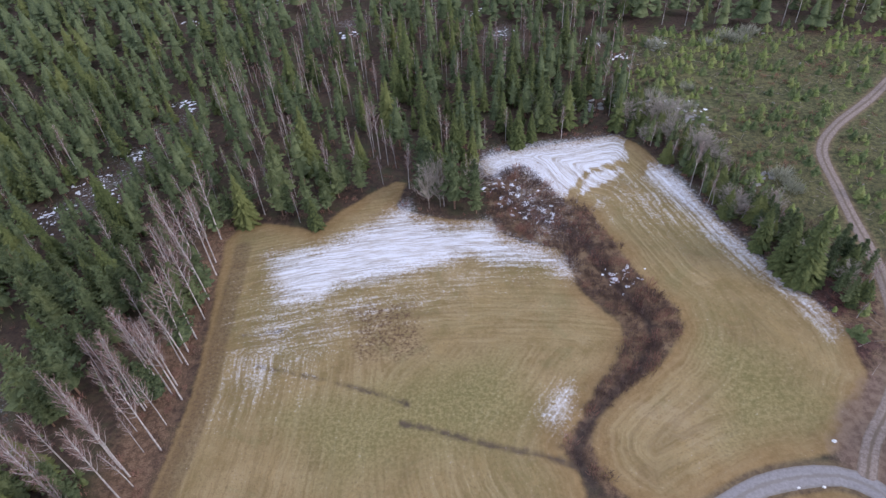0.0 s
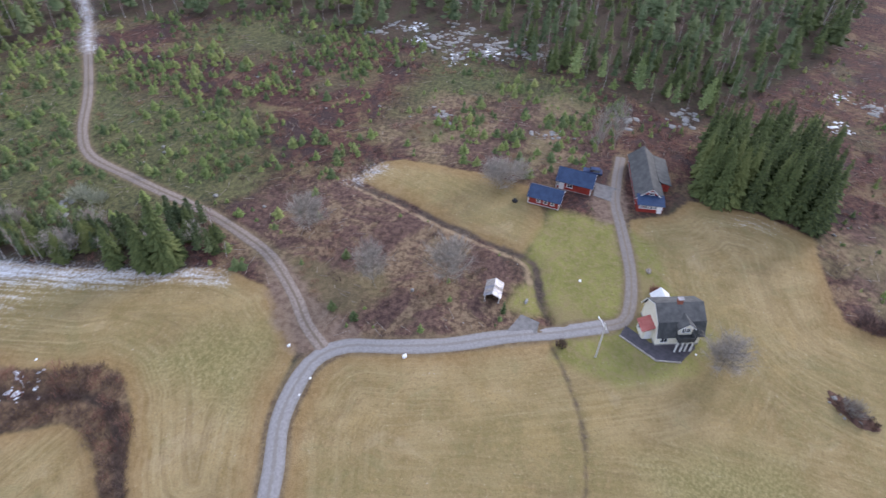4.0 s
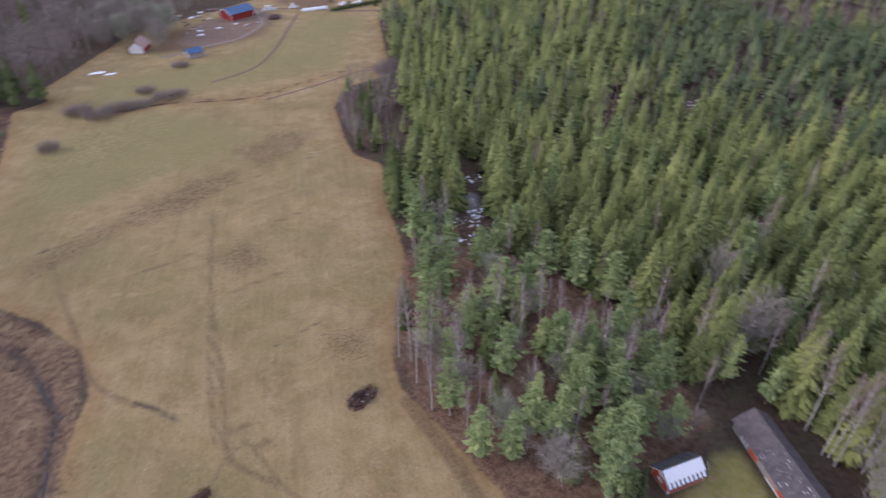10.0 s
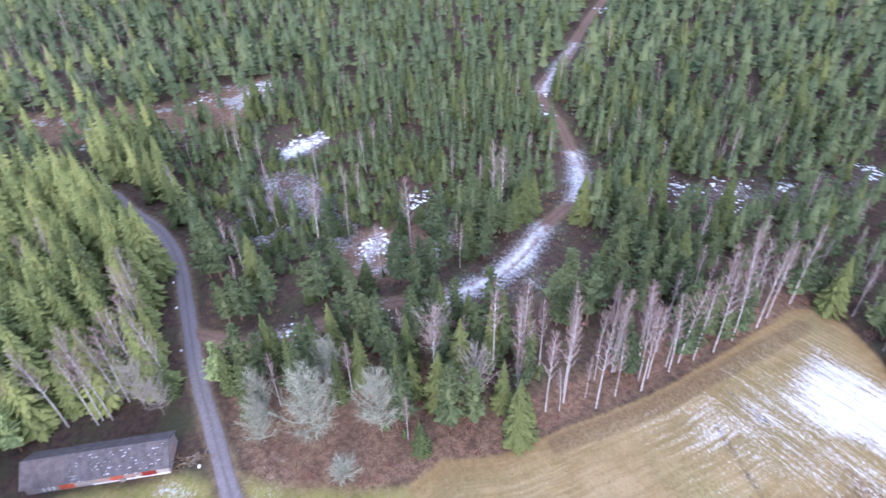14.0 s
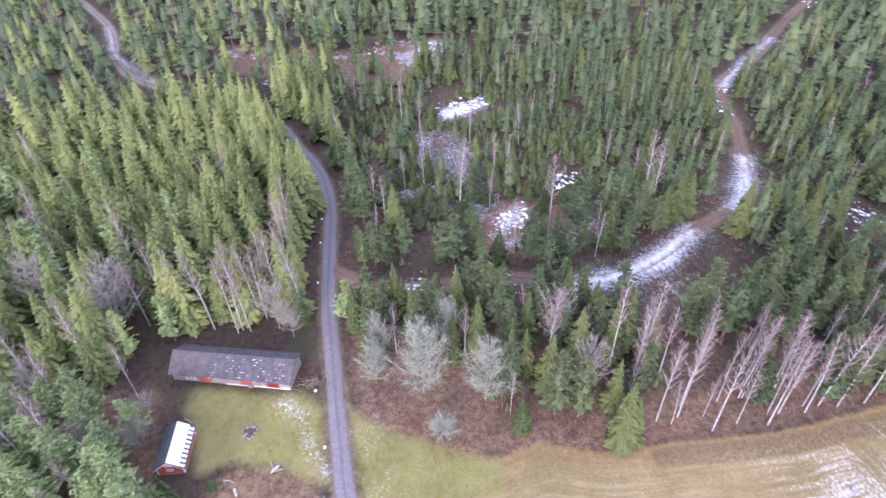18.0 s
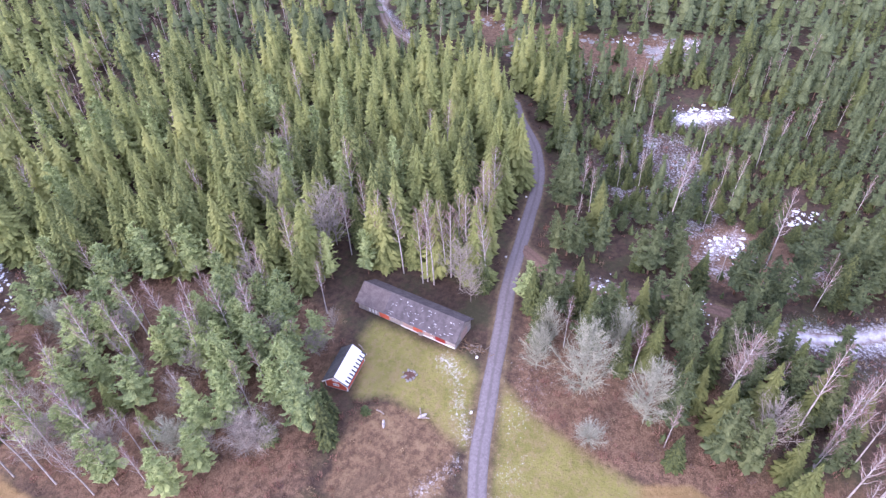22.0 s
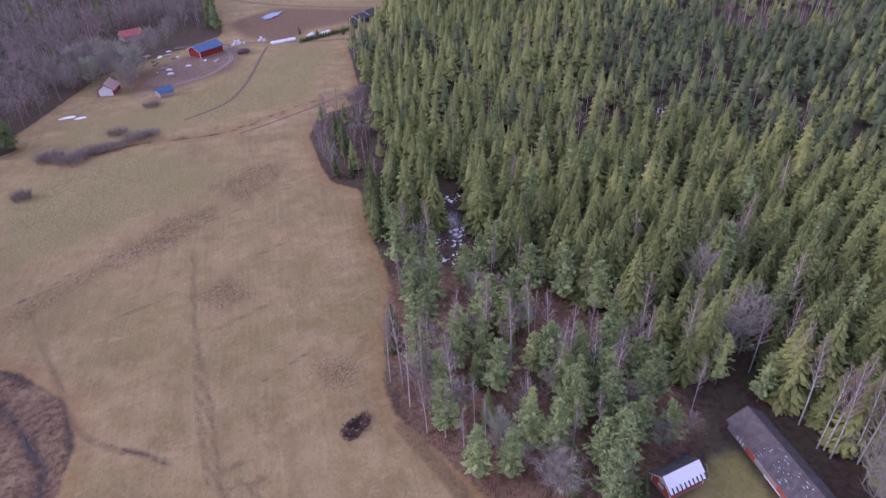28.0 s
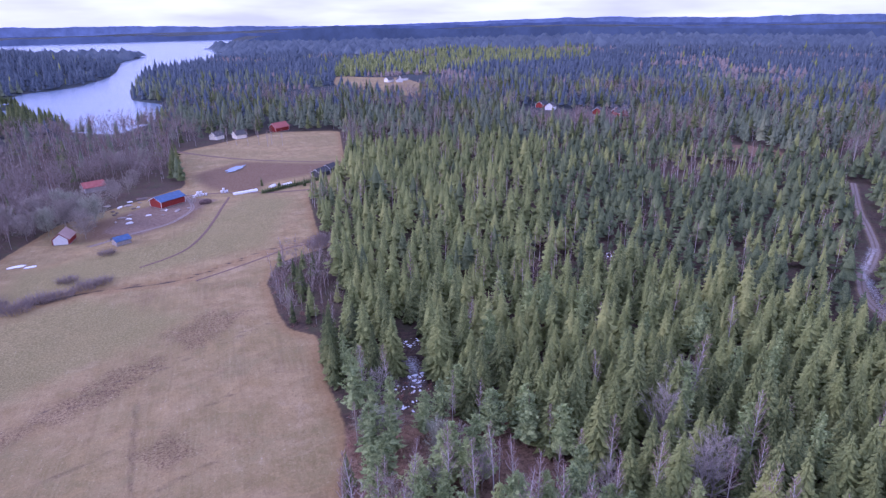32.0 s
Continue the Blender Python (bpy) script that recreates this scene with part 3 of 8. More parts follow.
YOUNG_THICKET = [(-90, 10), (-91, 36), (-104, 52), (-125, 60), (-152, 54), (-166, 40), (-172, 4), (-160, -6), (-114, -1), (-100, 2)]
OPEN_WOOD = [(-24, -55), (-29, -85), (-37, -102), (-57, -98), (-70, -84), (-70, -50), (-66, -40), (-60, -37), (-42, -36), (-30, -43)]
# a gully inside the wood and the leaf litter under the open wood
GLADES.append([(-72.9, -128.2), (-69.6, -117.8), (-64.6, -107.9), (-59.7, -100.2), (-58.5, -93.9), (-52.1, -94.5), (-52.5, -102.8), (-57.2, -111.9), (-62.0, -121.4), (-67.3, -130.6)])
LITTER.append(OPEN_WOOD)
LANE_WOOD = [(-44, 12), (-46, 40), (-62, 42), (-78, 34), (-84, 20), (-84, -4), (-58, -6), (-50, 4)]


def spline(points, step):
    """A smooth line through the points."""
    p = np.array(points, float)
    q = np.vstack([2 * p[0] - p[1], p, 2 * p[-1] - p[-2]])
    out = []
    for i in range(len(p) - 1):
        a, b, c, d = q[i:i + 4]
        k = max(2, int(np.linalg.norm(c - b) / step))
        for s in np.arange(k) / k:
            out.append(0.5 * (2 * b + (c - a) * s + (2 * a - 5 * b + 4 * c - d) * s * s + (3 * b - a - 3 * c + d) * s ** 3))
    return np.array(out + [p[-1]])


def line_distance(P, points):
    d = np.full(len(P), 1e9)
    pts = np.array(points, float)
    for a, b in zip(pts[:-1], pts[1:]):
        ab = b - a
        s = np.clip(((P - a) @ ab) / max(ab @ ab, 1e-9), 0, 1)
        d = np.minimum(d, np.hypot(*(P - a - s[:, None] * ab).T))
    return d


def inside(P, poly):
    hit = np.zeros(len(P), bool)
    q = np.array(poly, float)
    for (x1, y1), (x2, y2) in zip(q, np.roll(q, -1, 0)):
        if y1 != y2:
            hit ^= ((y1 > P[:, 1]) != (y2 > P[:, 1])) & (P[:, 0] < (x2 - x1) * (P[:, 1] - y1) / (y2 - y1) + x1)
    return hit


def signed(P, polys, reach=25.0):
    """Metres inside (+) or outside (-) the nearest of the outlines."""
    best = np.full(len(P), -reach)
    for poly in polys:
        q = np.array(poly, float)
        near = np.where((P[:, 0] > q[:, 0].min() - reach) & (P[:, 0] < q[:, 0].max() + reach) & (P[:, 1] > q[:, 1].min() - reach) & (P[:, 1] < q[:, 1].max() + reach))[0]
        if len(near):
            N = P[near]
            d = line_distance(N, list(map(tuple, q)) + [tuple(q[0])])
            best[near] = np.maximum(best[near], np.where(inside(N, poly), d, -d))
    return np.clip(best, -reach, reach)


ROAD_LINES = {k: spline(p, 2.0) for k, (p, w) in ROADS.items()}
DITCH_LINES = [(spline(p, 2.0) if len(p) > 2 else np.array(p, float), w) for p, w in DITCHES]


def ditch_depth(P):
    z = np.zeros(len(P))
    for pts, w in DITCH_LINES:
        d = line_distance(P, pts)
        z = np.maximum(z, 0.5 * w * np.clip(1 - d / (w * 1.7), 0, 1))
    return z


def swell(P):
    """The gentle rise and fall of the ground; hills far off; the lake's bed."""
    x, y = P[:, 0], P[:, 1]
    r = np.hypot(x, y)
    z = 0.16 * np.sin(x / 13 + 1.1 * np.sin(y / 21)) + 0.14 * np.sin(y / 17 + x / 31)
    z *= np.clip(r / 60, 0, 1)
    far = np.clip((r - 900) / 1500, 0, 1)
    az = np.arctan2(x, y)
    hill = 22 * np.sin(x / 410 + 2) * np.sin(y / 530 + 1) + 14 * np.sin(x / 170 + y / 230) + 18
    z = z + 30 * np.exp(-((x - 90) / 150) ** 2 - ((y + 1330) / 260) ** 2) * (r > 700)
    return z + far * np.maximum(hill, 0) * 0.5


def heights(P):
    z = swell(P) - ditch_depth(P)
    lake = signed(P, [LAKE], 60.0)
    deep = np.clip(lake / 25 + 0.3, 0, 1)
    r = np.hypot(P[:, 0], P[:, 1])
    shore = np.clip((lake + 60) / 60, 0, 1)
    islet = 9.5 * np.exp(-((P[:, 0] - 34) / 17) ** 2 - ((P[:, 1] + 784) / 15) ** 2)
    return z * (1 - shore * (r > 400)) - 6 * deep + islet


def gh(x, y):
    return float(heights(np.array([[x, y]], float))[0])


# ---- geometry helpers ----
def mesh_from(name, V, F, mats, mat_index=None, smooth=False, **floats):
    me = bpy.data.meshes.new(name)
    V, F = np.asarray(V, np.float32), np.asarray(F, np.int32)
    me.vertices.add(len(V))
    me.vertices.foreach_set("co", V.ravel())
    k = F.shape[1]
    me.loops.add(F.size)
    me.loops.foreach_set("vertex_index", F.ravel())
    me.polygons.add(len(F))
    me.polygons.foreach_set("loop_start", np.arange(0, F.size, k, dtype=np.int32))
    me.polygons.foreach_set("loop_total", np.full(len(F), k, np.int32))
    for m in mats:
        me.materials.append(MATS[m])
    if mat_index is not None:
        me.polygons.foreach_set("material_index", np.asarray(mat_index, np.int32))
    if smooth:
        me.polygons.foreach_set("use_smooth", np.ones(len(F), bool))
    for key, values in floats.items():
        me.attributes.new(key, "FLOAT", "POINT").data.foreach_set("value", np.asarray(values, np.float32))
    me.update(calc_edges=True)
    return me


class Heap:
    """Many small triangle shapes gathered into one mesh."""

    def __init__(self):
        self.v, self.f, self.m, self.t, self.n = [], [], [], [], 0

    def add(self, shape, at, size=(1, 1, 1), turn=0.0, material=0, tone=0.0):
        V, F = shape
        c, s = math.cos(turn), math.sin(turn)
        W = V * np.asarray(size)
        W = np.stack([W[:, 0] * c - W[:, 1] * s, W[:, 0] * s + W[:, 1] * c, W[:, 2]], 1) + np.asarray(at)
        self.v.append(W)
        self.f.append(F + self.n)
        self.m.append(np.full(len(F), material))
        self.t.append(np.full(len(W), tone))
        self.n += len(W)

    def mesh(self, name, mats, smooth=False):
        return mesh_from(name, np.concatenate(self.v), np.concatenate(self.f), mats, np.concatenate(self.m), smooth, tone=np.concatenate(self.t))


def join(*shapes):
    v, f, n = [], [], 0
    for V, F in shapes:
        v.append(V), f.append(F + n)
        n += len(V)
    return np.concatenate(v), np.concatenate(f)


def tube(points, radii, sides=5):
    """A tapered limb along points, closed to a tip where the last radius is nought."""
    P = np.asarray(points, float)
    V, F = [], []
    for i, (p, r) in enumerate(zip(P, radii)):
        d = P[min(i + 1, len(P) - 1)] - P[max(i - 1, 0)]
        d /= np.linalg.norm(d) + 1e-9
        u = np.cross(d, (0.31, 0.17, 0.93) if abs(d[2]) < 0.9 else (1, 0, 0))
        u /= np.linalg.norm(u)
        w = np.cross(d, u)
        for k in range(sides):
            a = 2 * math.pi * k / sides
            V.append(p + r * (math.cos(a) * u + math.sin(a) * w))
    for i in range(len(P) - 1):
        for k in range(sides):
            a, b = i * sides + k, i * sides + (k + 1) % sides
            F += [(a, b, b + sides), (a, b + sides, a + sides)]
    return np.array(V), np.array(F)


# ---- trees: shapes one metre high, widths to the same scale ----
def spruce_shape(seed, tiers, arms, spread, low=0.06, lift=0.0, ragged=0.45):
    """A cone of many narrow drooping boughs in close whorls round a dense inner crown, with a thin leading shoot."""
    g = np.random.RandomState(seed)
    V, F = [], []
    side = g.rand() * 6.28
    for k in range(tiers * arms):
        q = min(0.985, (k // arms + 0.9 * g.rand()) / tiers)
        a = 6.2832 * (k % arms) / arms + 2.4 * (k // arms) + 0.30 * g.randn()
        r = spread * ((1 - q) ** 0.90 + 0.03) * (0.70 + 0.30 * min(1, q * 6 + 0.3)) * (1.0 - 0.6 * ragged + ragged * g.rand()) * (1 + 0.10 * math.cos(a - side))
        z = low + (1 - low) * 0.975 * q
        c, s = math.cos(a), math.sin(a)
        drop = r * ((0.50 - 0.25 * q) * (0.7 + 0.6 * g.rand()) - lift)
        w = r * (1.15 / arms + 0.08 * g.rand()) + 0.003
        roll = 0.5 * w * g.randn()
        b = len(V)
        V += [(c * r * 0.25, s * r * 0.25, z + 0.012),
              (c * r * 0.70 - s * w, s * r * 0.70 + c * w, z - drop * 0.62 - 0.5 * w + roll),
              (c * r * 0.70 + s * w, s * r * 0.70 - c * w, z - drop * 0.62 - 0.5 * w - roll),
              (c * r, s * r, z - drop * 0.85)]
        F += [(b, b + 1, b + 3), (b, b + 3, b + 2)]
    for q, top in ((0.0, 0.60), (0.35, 0.95)):
        b = len(V)
        for k in range(6):
            a = 1.0472 * k + q + 0.3 * g.rand()
            r = spread * 0.62 * (1 - q) * (0.85 + 0.3 * g.rand())
            V.append((math.cos(a) * r, math.sin(a) * r, low + (1 - low) * q - 0.02))
        V.append((0, 0, top))
        F += [(b + k, b + (k + 1) % 6, b + 6) for k in range(6)]
    b = len(V)
    V += [(0.008, 0, 0.9), (-0.005, 0.007, 0.9), (-0.005, -0.007, 0.9), (0, 0, 1.0)]
    F += [(b, b + 1, b + 3), (b + 1, b + 2, b + 3), (b + 2, b, b + 3)]
    return np.array(V), np.array(F)


def clump_shape(seed, sides=5):
    """A far group of treetops: a ragged low cone."""
    g = np.random.RandomState(seed)
    V = [(0.04 * g.randn(), 0.04 * g.randn(), 1.0)]
    for k in range(sides):
        a = 6.28 * (k + 0.4 * g.randn() * 0.6) / sides
        r = 0.22 * (0.7 + 0.6 * g.rand())
        V.append((math.cos(a) * r, math.sin(a) * r, 0.25 * g.rand()))
    return np.array(V), np.array([(0, 1 + k, 1 + (k + 1) % sides) for k in range(sides)])


def stem_shape(r, sides=5, lean=0.0):
    return tube([(0, 0, -0.02), (lean * 0.4, 0, 0.45), (lean, 0, 0.97)], [r, r * 0.6, r * 0.12], sides)


def tuft(g, at, r, n=7):
    """A ragged clump of needles: a spray of narrow triangles round a point, most of them turned up and out."""
    V, F = [], []
    for _ in range(n):
        d = g.randn(3) * (1, 1, 0.6) + (0, 0, 0.35)
        d /= np.linalg.norm(d)
        u = np.cross(d, g.randn(3))
        u /= np.linalg.norm(u)
        b = len(V)
        V += [at - d * r * 0.3 + u * r * 0.36, at - d * r * 0.3 - u * r * 0.36, at + d * r * (0.75 + 0.6 * g.rand())]
        F.append((b, b + 1, b + 2))
    return np.array(V), np.array(F)


def pine_shape(seed, boughs, spread, low, tufts=4, n=5):
    """Boughs in uneven storeys, ending in feathery sprays of needles; a rounded, gappy crown."""
    g = np.random.RandomState(seed)
    parts = []
    for k in range(boughs):
        q = (k + g.rand()) / boughs
        z = low + (1 - low) * 0.96 * q
        w = spread * (1.0 - 0.86 * q ** 1.7) * min(1, 0.5 + 2.4 * q) * (0.55 + 0.65 * g.rand())
        a = 2.4 * k + 0.7 * g.randn()
        for t in range(tufts):
            d = w * (0.30 + 0.72 * (t + g.rand() * 0.8) / tufts)
            b = a + 0.26 * g.randn()
            parts.append(tuft(g, np.array((math.cos(b) * d, math.sin(b) * d, z + 0.16 * d + 0.014 * g.randn())), spread * (0.13 + 0.08 * g.rand()), n))
    parts.append(tuft(g, np.array((0, 0, 0.965)), spread * 0.2, n))
    return join(*parts)


def bare_shape(seed, limbs, twigs, spread, low, twig, bend=0.05, rise=0.7, light=False, thick=1.0):
    """A leafless tree: stem, and the limbs with their twigs."""
    g = np.random.RandomState(seed)
    lean = g.randn(2) * bend
    stem = [np.array((lean[0] * q * q, lean[1] * q * q, q)) for q in (0, 0.25, 0.5, 0.75, 1.0)]
    parts, V, F = [], [], []
    for k in range(limbs):
        q = low + (0.97 - low) * (k + g.rand()) / limbs
        base = np.array((lean[0] * q * q, lean[1] * q * q, q))
        a = k * 2.4 + g.randn() * 0.4
        size = spread * (1.25 * (1 - q) ** 0.55 * (0.6 + 0.4 * min(1, (q - low) * 5 + 0.4)) + 0.12) * (0.75 + 0.5 * g.rand())
        out = np.array((math.cos(a), math.sin(a), rise * (0.6 + 0.8 * g.rand())))
        out /= np.linalg.norm(out)
        mid = base + out * size * 0.55
        end = base + (out + np.array((0, 0, 0.25))) * size
        rr = thick * (0.0045 * (1.1 - q) + 0.0012)
        if light:
            w = np.array((-math.sin(a), math.cos(a), 0)) * rr * 1.6
            V += [base + w, base - w, end]
            F.append((len(V) - 3, len(V) - 2, len(V) - 1))
        else:
            parts.append(tube([base, mid, end], [rr, rr * 0.6, rr * 0.2], 3))
        for _ in range(twigs):
            s = 0.2 + 0.8 * g.rand()
            p = base + (mid - base) * min(1, s / 0.55) if s < 0.55 else mid + (end - mid) * (s - 0.55) / 0.45
            d = out * 0.6 + g.randn(3) * 0.55 + np.array((0, 0, 0.12))
            d /= np.linalg.norm(d)
            u = np.cross(d, g.randn(3))
            u /= np.linalg.norm(u)
            ln = size * (0.25 + 0.35 * g.rand())
            b = len(V)
            V += [p + u * twig, p - u * twig, p + d * ln]
            F.append((b, b + 1, b + 2))
    crown = (np.array(V), np.array(F))
    return join(tube(stem, [0.0082, 0.0068, 0.0052, 0.0034, 0.0011], 3 if light else 5), *parts), crown


def bush_shape(seed, stems, wide, twig):
    g = np.random.RandomState(seed)
    V, F = [], []
    for _ in range(stems):
        a, d = g.rand() * 6.28, math.sqrt(g.rand()) * wide
        p = np.array((math.cos(a) * d * 0.6, math.sin(a) * d * 0.6, g.rand() * 0.35))
        t = np.array((math.cos(a) * d, math.sin(a) * d, 0)) * (0.6 + 0.5 * g.rand()) + np.array((0, 0, 0.45 + 0.55 * g.rand()))
        t[2] = max(t[2], p[2] + 0.1)
        u = np.cross(t - p, g.randn(3))
        u /= np.linalg.norm(u)
        b = len(V)
        V += [p + u * twig, p - u * twig, t]
        F.append((b, b + 1, b + 2))
    return np.array(V), np.array(F)


def stone_shape(seed):
    g = np.random.RandomState(seed)
    bm = bmesh.new()
    bmesh.ops.create_icosphere(bm, subdivisions=1, radius=0.5)
    V = np.array([v.co[:] for v in bm.verts]) * (1 + 0.22 * g.randn(len(bm.verts))[:, None])
    V[:, 2] = V[:, 2] * 0.7 + 0.22
    F = np.array([[v.index for v in f.verts] for f in bm.faces])
    bm.free()
    return V, F


# ---- ground: one sheet to the horizon ----
def ground_material():
    m, n, l, p = shader("ground_cover", 0.95)
    v = place(n)
    big = noise_node(n, l, 0.035, 5, 0.62, v)
    mid = noise_node(n, l, 0.16, 5, 0.65, v)
    small = noise_node(n, l, 0.9, 5, 0.7, v)
    tiny = noise_node(n, l, 4.5, 4, 0.7, v)
    wob = calc(n, l, "ADD", calc(n, l, "MULTIPLY", calc(n, l, "SUBTRACT", mid, 0.5), 5.0), calc(n, l, "MULTIPLY", calc(n, l, "SUBTRACT", small, 0.5), 2.4))

    def mask(name, soft=0.8, wobble=0.5, shift=0.0):
        d = calc(n, l, "ADD", attr(n, name), calc(n, l, "ADD", calc(n, l, "MULTIPLY", wob, wobble), shift))
        return span(n, l, d, -soft, soft)

    # forest floor: litter, moss, bilberry; thin snow in the cold hollows
    c = blend(n, l, span(n, l, small, 0.3, 0.7), (0.046, 0.033, 0.025), (0.105, 0.070, 0.048))
    c = blend(n, l, span(n, l, mid, 0.45, 0.65, 0, 0.7), c, (0.068, 0.072, 0.034))
    c = blend(n, l, span(n, l, tiny, 0.57, 0.75, 0, 0.5), c, (0.180, 0.120, 0.085))
    litter = blend(n, l, span(n, l, small, 0.35, 0.65), (0.120, 0.072, 0.044), (0.245, 0.155, 0.096))
    litter = blend(n, l, span(n, l, tiny, 0.52, 0.66, 0, 0.7), litter, (0.33, 0.225, 0.145))
    litter = blend(n, l, span(n, l, tiny, 0.46, 0.34, 0, 0.7), litter, (0.070, 0.042, 0.032))
    c = blend(n, l, calc(n, l, "MULTIPLY", mask("litter", 2.5, 1.2), 0.9), c, litter)
    # far woods seen as one canopy, bluish distance haze mixed into its colour
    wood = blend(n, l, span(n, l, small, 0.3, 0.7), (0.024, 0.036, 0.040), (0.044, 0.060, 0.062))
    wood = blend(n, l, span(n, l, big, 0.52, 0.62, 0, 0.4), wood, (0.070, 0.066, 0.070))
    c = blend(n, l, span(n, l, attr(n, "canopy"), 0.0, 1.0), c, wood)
    # felled ground: heather, dry grass, brash, green tufts, bare stone
    f = blend(n, l, span(n, l, small, 0.38, 0.62), (0.040, 0.020, 0.017), (0.120, 0.056, 0.043))
    patchy = noise_node(n, l, 0.085, 8, 0.76, v, 0.5)
    f = blend(n, l, span(n, l, patchy, 0.525, 0.60, 0, 0.85), f, blend(n, l, span(n, l, tiny, 0.35, 0.65), (0.125, 0.076, 0.043), (0.250, 0.172, 0.095)))
    f = blend(n, l, span(n, l, patchy, 0.47, 0.41, 0, 0.8), f, (0.046, 0.031, 0.032))
    f = blend(n, l, span(n, l, big, 0.53, 0.60, 0, 0.55), f, blend(n, l, span(n, l, small, 0.4, 0.6), (0.085, 0.075, 0.040), (0.170, 0.150, 0.072)))
    sprout = calc(n, l, "ADD", calc(n, l, "MULTIPLY", calc(n, l, "SUBTRACT", patchy, 0.5), 34.0), calc(n, l, "ADD", attr(n, "young"), wob))
    f = blend(n, l, span(n, l, sprout, -6.0, 7.0, 0, 0.72), f, blend(n, l, span(n, l, small, 0.38, 0.62), (0.052, 0.068, 0.026), (0.140, 0.158, 0.058)))
    f = blend(n, l, span(n, l, tiny, 0.56, 0.68, 0, 0.75), f, (0.225, 0.155, 0.105))
    f = blend(n, l, span(n, l, tiny, 0.45, 0.32, 0, 0.85), f, (0.038, 0.028, 0.025))
    stiff = blend(n, l, span(n, l, small, 0.36, 0.62), (0.105, 0.068, 0.044), (0.270, 0.192, 0.118))
    stiff = blend(n, l, span(n, l, patchy, 0.55, 0.47, 0, 0.9), stiff, blend(n, l, span(n, l, small, 0.35, 0.65), (0.058, 0.033, 0.029), (0.150, 0.088, 0.072)))
    stiff = blend(n, l, span(n, l, big, 0.50, 0.60, 0, 0.5), stiff, (0.190, 0.165, 0.075))
    stiff = blend(n, l, span(n, l, tiny, 0.45, 0.32, 0, 0.7), stiff, (0.070, 0.048, 0.038))
    f = blend(n, l, calc(n, l, "MULTIPLY", mask("rough", 4.0, 1.6), 0.9), f, stiff)
    c = blend(n, l, mask("clear", 2.0, 1.2), c, f)
    # scrub along the ditches and old tussocks
    s = blend(n, l, span(n, l, small, 0.35, 0.65), (0.098, 0.060, 0.038), (0.210, 0.140, 0.080))
    s = blend(n, l, span(n, l, mid, 0.54, 0.64, 0, 0.75), s, (0.270, 0.190, 0.105))
    s = blend(n, l, span(n, l, tiny, 0.5, 0.75, 0, 0.6), s, (0.26, 0.19, 0.115))
    s = blend(n, l, span(n, l, attr(n, "ditch"), -1.6, 0.0, 0, 0.75), s, blend(n, l, span(n, l, small, 0.4, 0.6), (0.055, 0.038, 0.030), (0.130, 0.085, 0.058)))
    c = blend(n, l, mask("scrub", 0.8, 0.45), c, s)
    # hay fields: straw and faded green, the mower's rounds along the edge
    h = blend(n, l, span(n, l, mid, 0.34, 0.66), (0.236, 0.172, 0.073), (0.352, 0.264, 0.130))
    h = blend(n, l, span(n, l, big, 0.40, 0.62, 0, 0.8), h, (0.215, 0.174, 0.070))
    stain = noise_node(n, l, 0.075, 6, 0.7, v, 0.6)
    h = blend(n, l, span(n, l, stain, 0.55, 0.66, 0, 0.60), h, (0.185, 0.128, 0.062))
    h = blend(n, l, span(n, l, stain, 0.42, 0.34, 0, 0.45), h, (0.400, 0.315, 0.185))
    h = blend(n, l, span(n, l, small, 0.45, 0.72, 0, 0.6), h, (0.320, 0.225, 0.105))
    gold = noise_node(n, l, 0.11, 7, 0.72, v, 0.8)
    h = blend(n, l, span(n, l, gold, 0.52, 0.64, 0, 0.40), h, (0.365, 0.262, 0.112))
    h = blend(n, l, span(n, l, gold, 0.45, 0.36, 0, 0.45), h, (0.212, 0.186, 0.082))
    fleck = noise_node(n, l, 1.9, 5, 0.75, v)
    h = blend(n, l, span(n, l, fleck, 0.54, 0.70, 0, 0.55), h, (0.400, 0.308, 0.178))
    h = blend(n, l, span(n, l, fleck, 0.45, 0.33, 0, 0.60), h, (0.150, 0.108, 0.055))
    h = blend(n, l, span(n, l, tiny, 0.52, 0.8, 0, 0.5), h, (0.140, 0.105, 0.055))
    rounds = calc(n, l, "ADD", attr(n, "rounds"), calc(n, l, "ADD", calc(n, l, "MULTIPLY", calc(n, l, "SUBTRACT", mid, 0.5), 1.6), calc(n, l, "MULTIPLY", calc(n, l, "SUBTRACT", small, 0.5), 0.5)))
    parts_ = n.new("ShaderNodeSeparateXYZ")
    l.new(v, parts_.inputs[0])
    along = n.new("ShaderNodeCombineXYZ")
    l.new(calc(n, l, "MULTIPLY", rounds, 1.0), along.inputs[0])
    l.new(calc(n, l, "MULTIPLY", parts_.outputs[0], 0.055), along.inputs[1])
    l.new(calc(n, l, "MULTIPLY", parts_.outputs[1], 0.055), along.inputs[2])
    line = noise_node(n, l, 1.5, 3, 0.6, along.outputs[0])
    line2 = noise_node(n, l, 0.42, 3, 0.6, along.outputs[0])
    swath = calc(n, l, "MULTIPLY", span(n, l, line, 0.45, 0.66), span(n, l, noise_node(n, l, 0.05, 3, 0.5, v), 0.34, 0.60, 0.12, 0.52))
    swath = calc(n, l, "MULTIPLY", swath, attr(n, "mown"))
    h = blend(n, l, swath, h, (0.390, 0.310, 0.165))
    h = blend(n, l, calc(n, l, "MULTIPLY", span(n, l, line, 0.46, 0.36, 0.0, 0.30), attr(n, "mown")), h, (0.175, 0.128, 0.055))
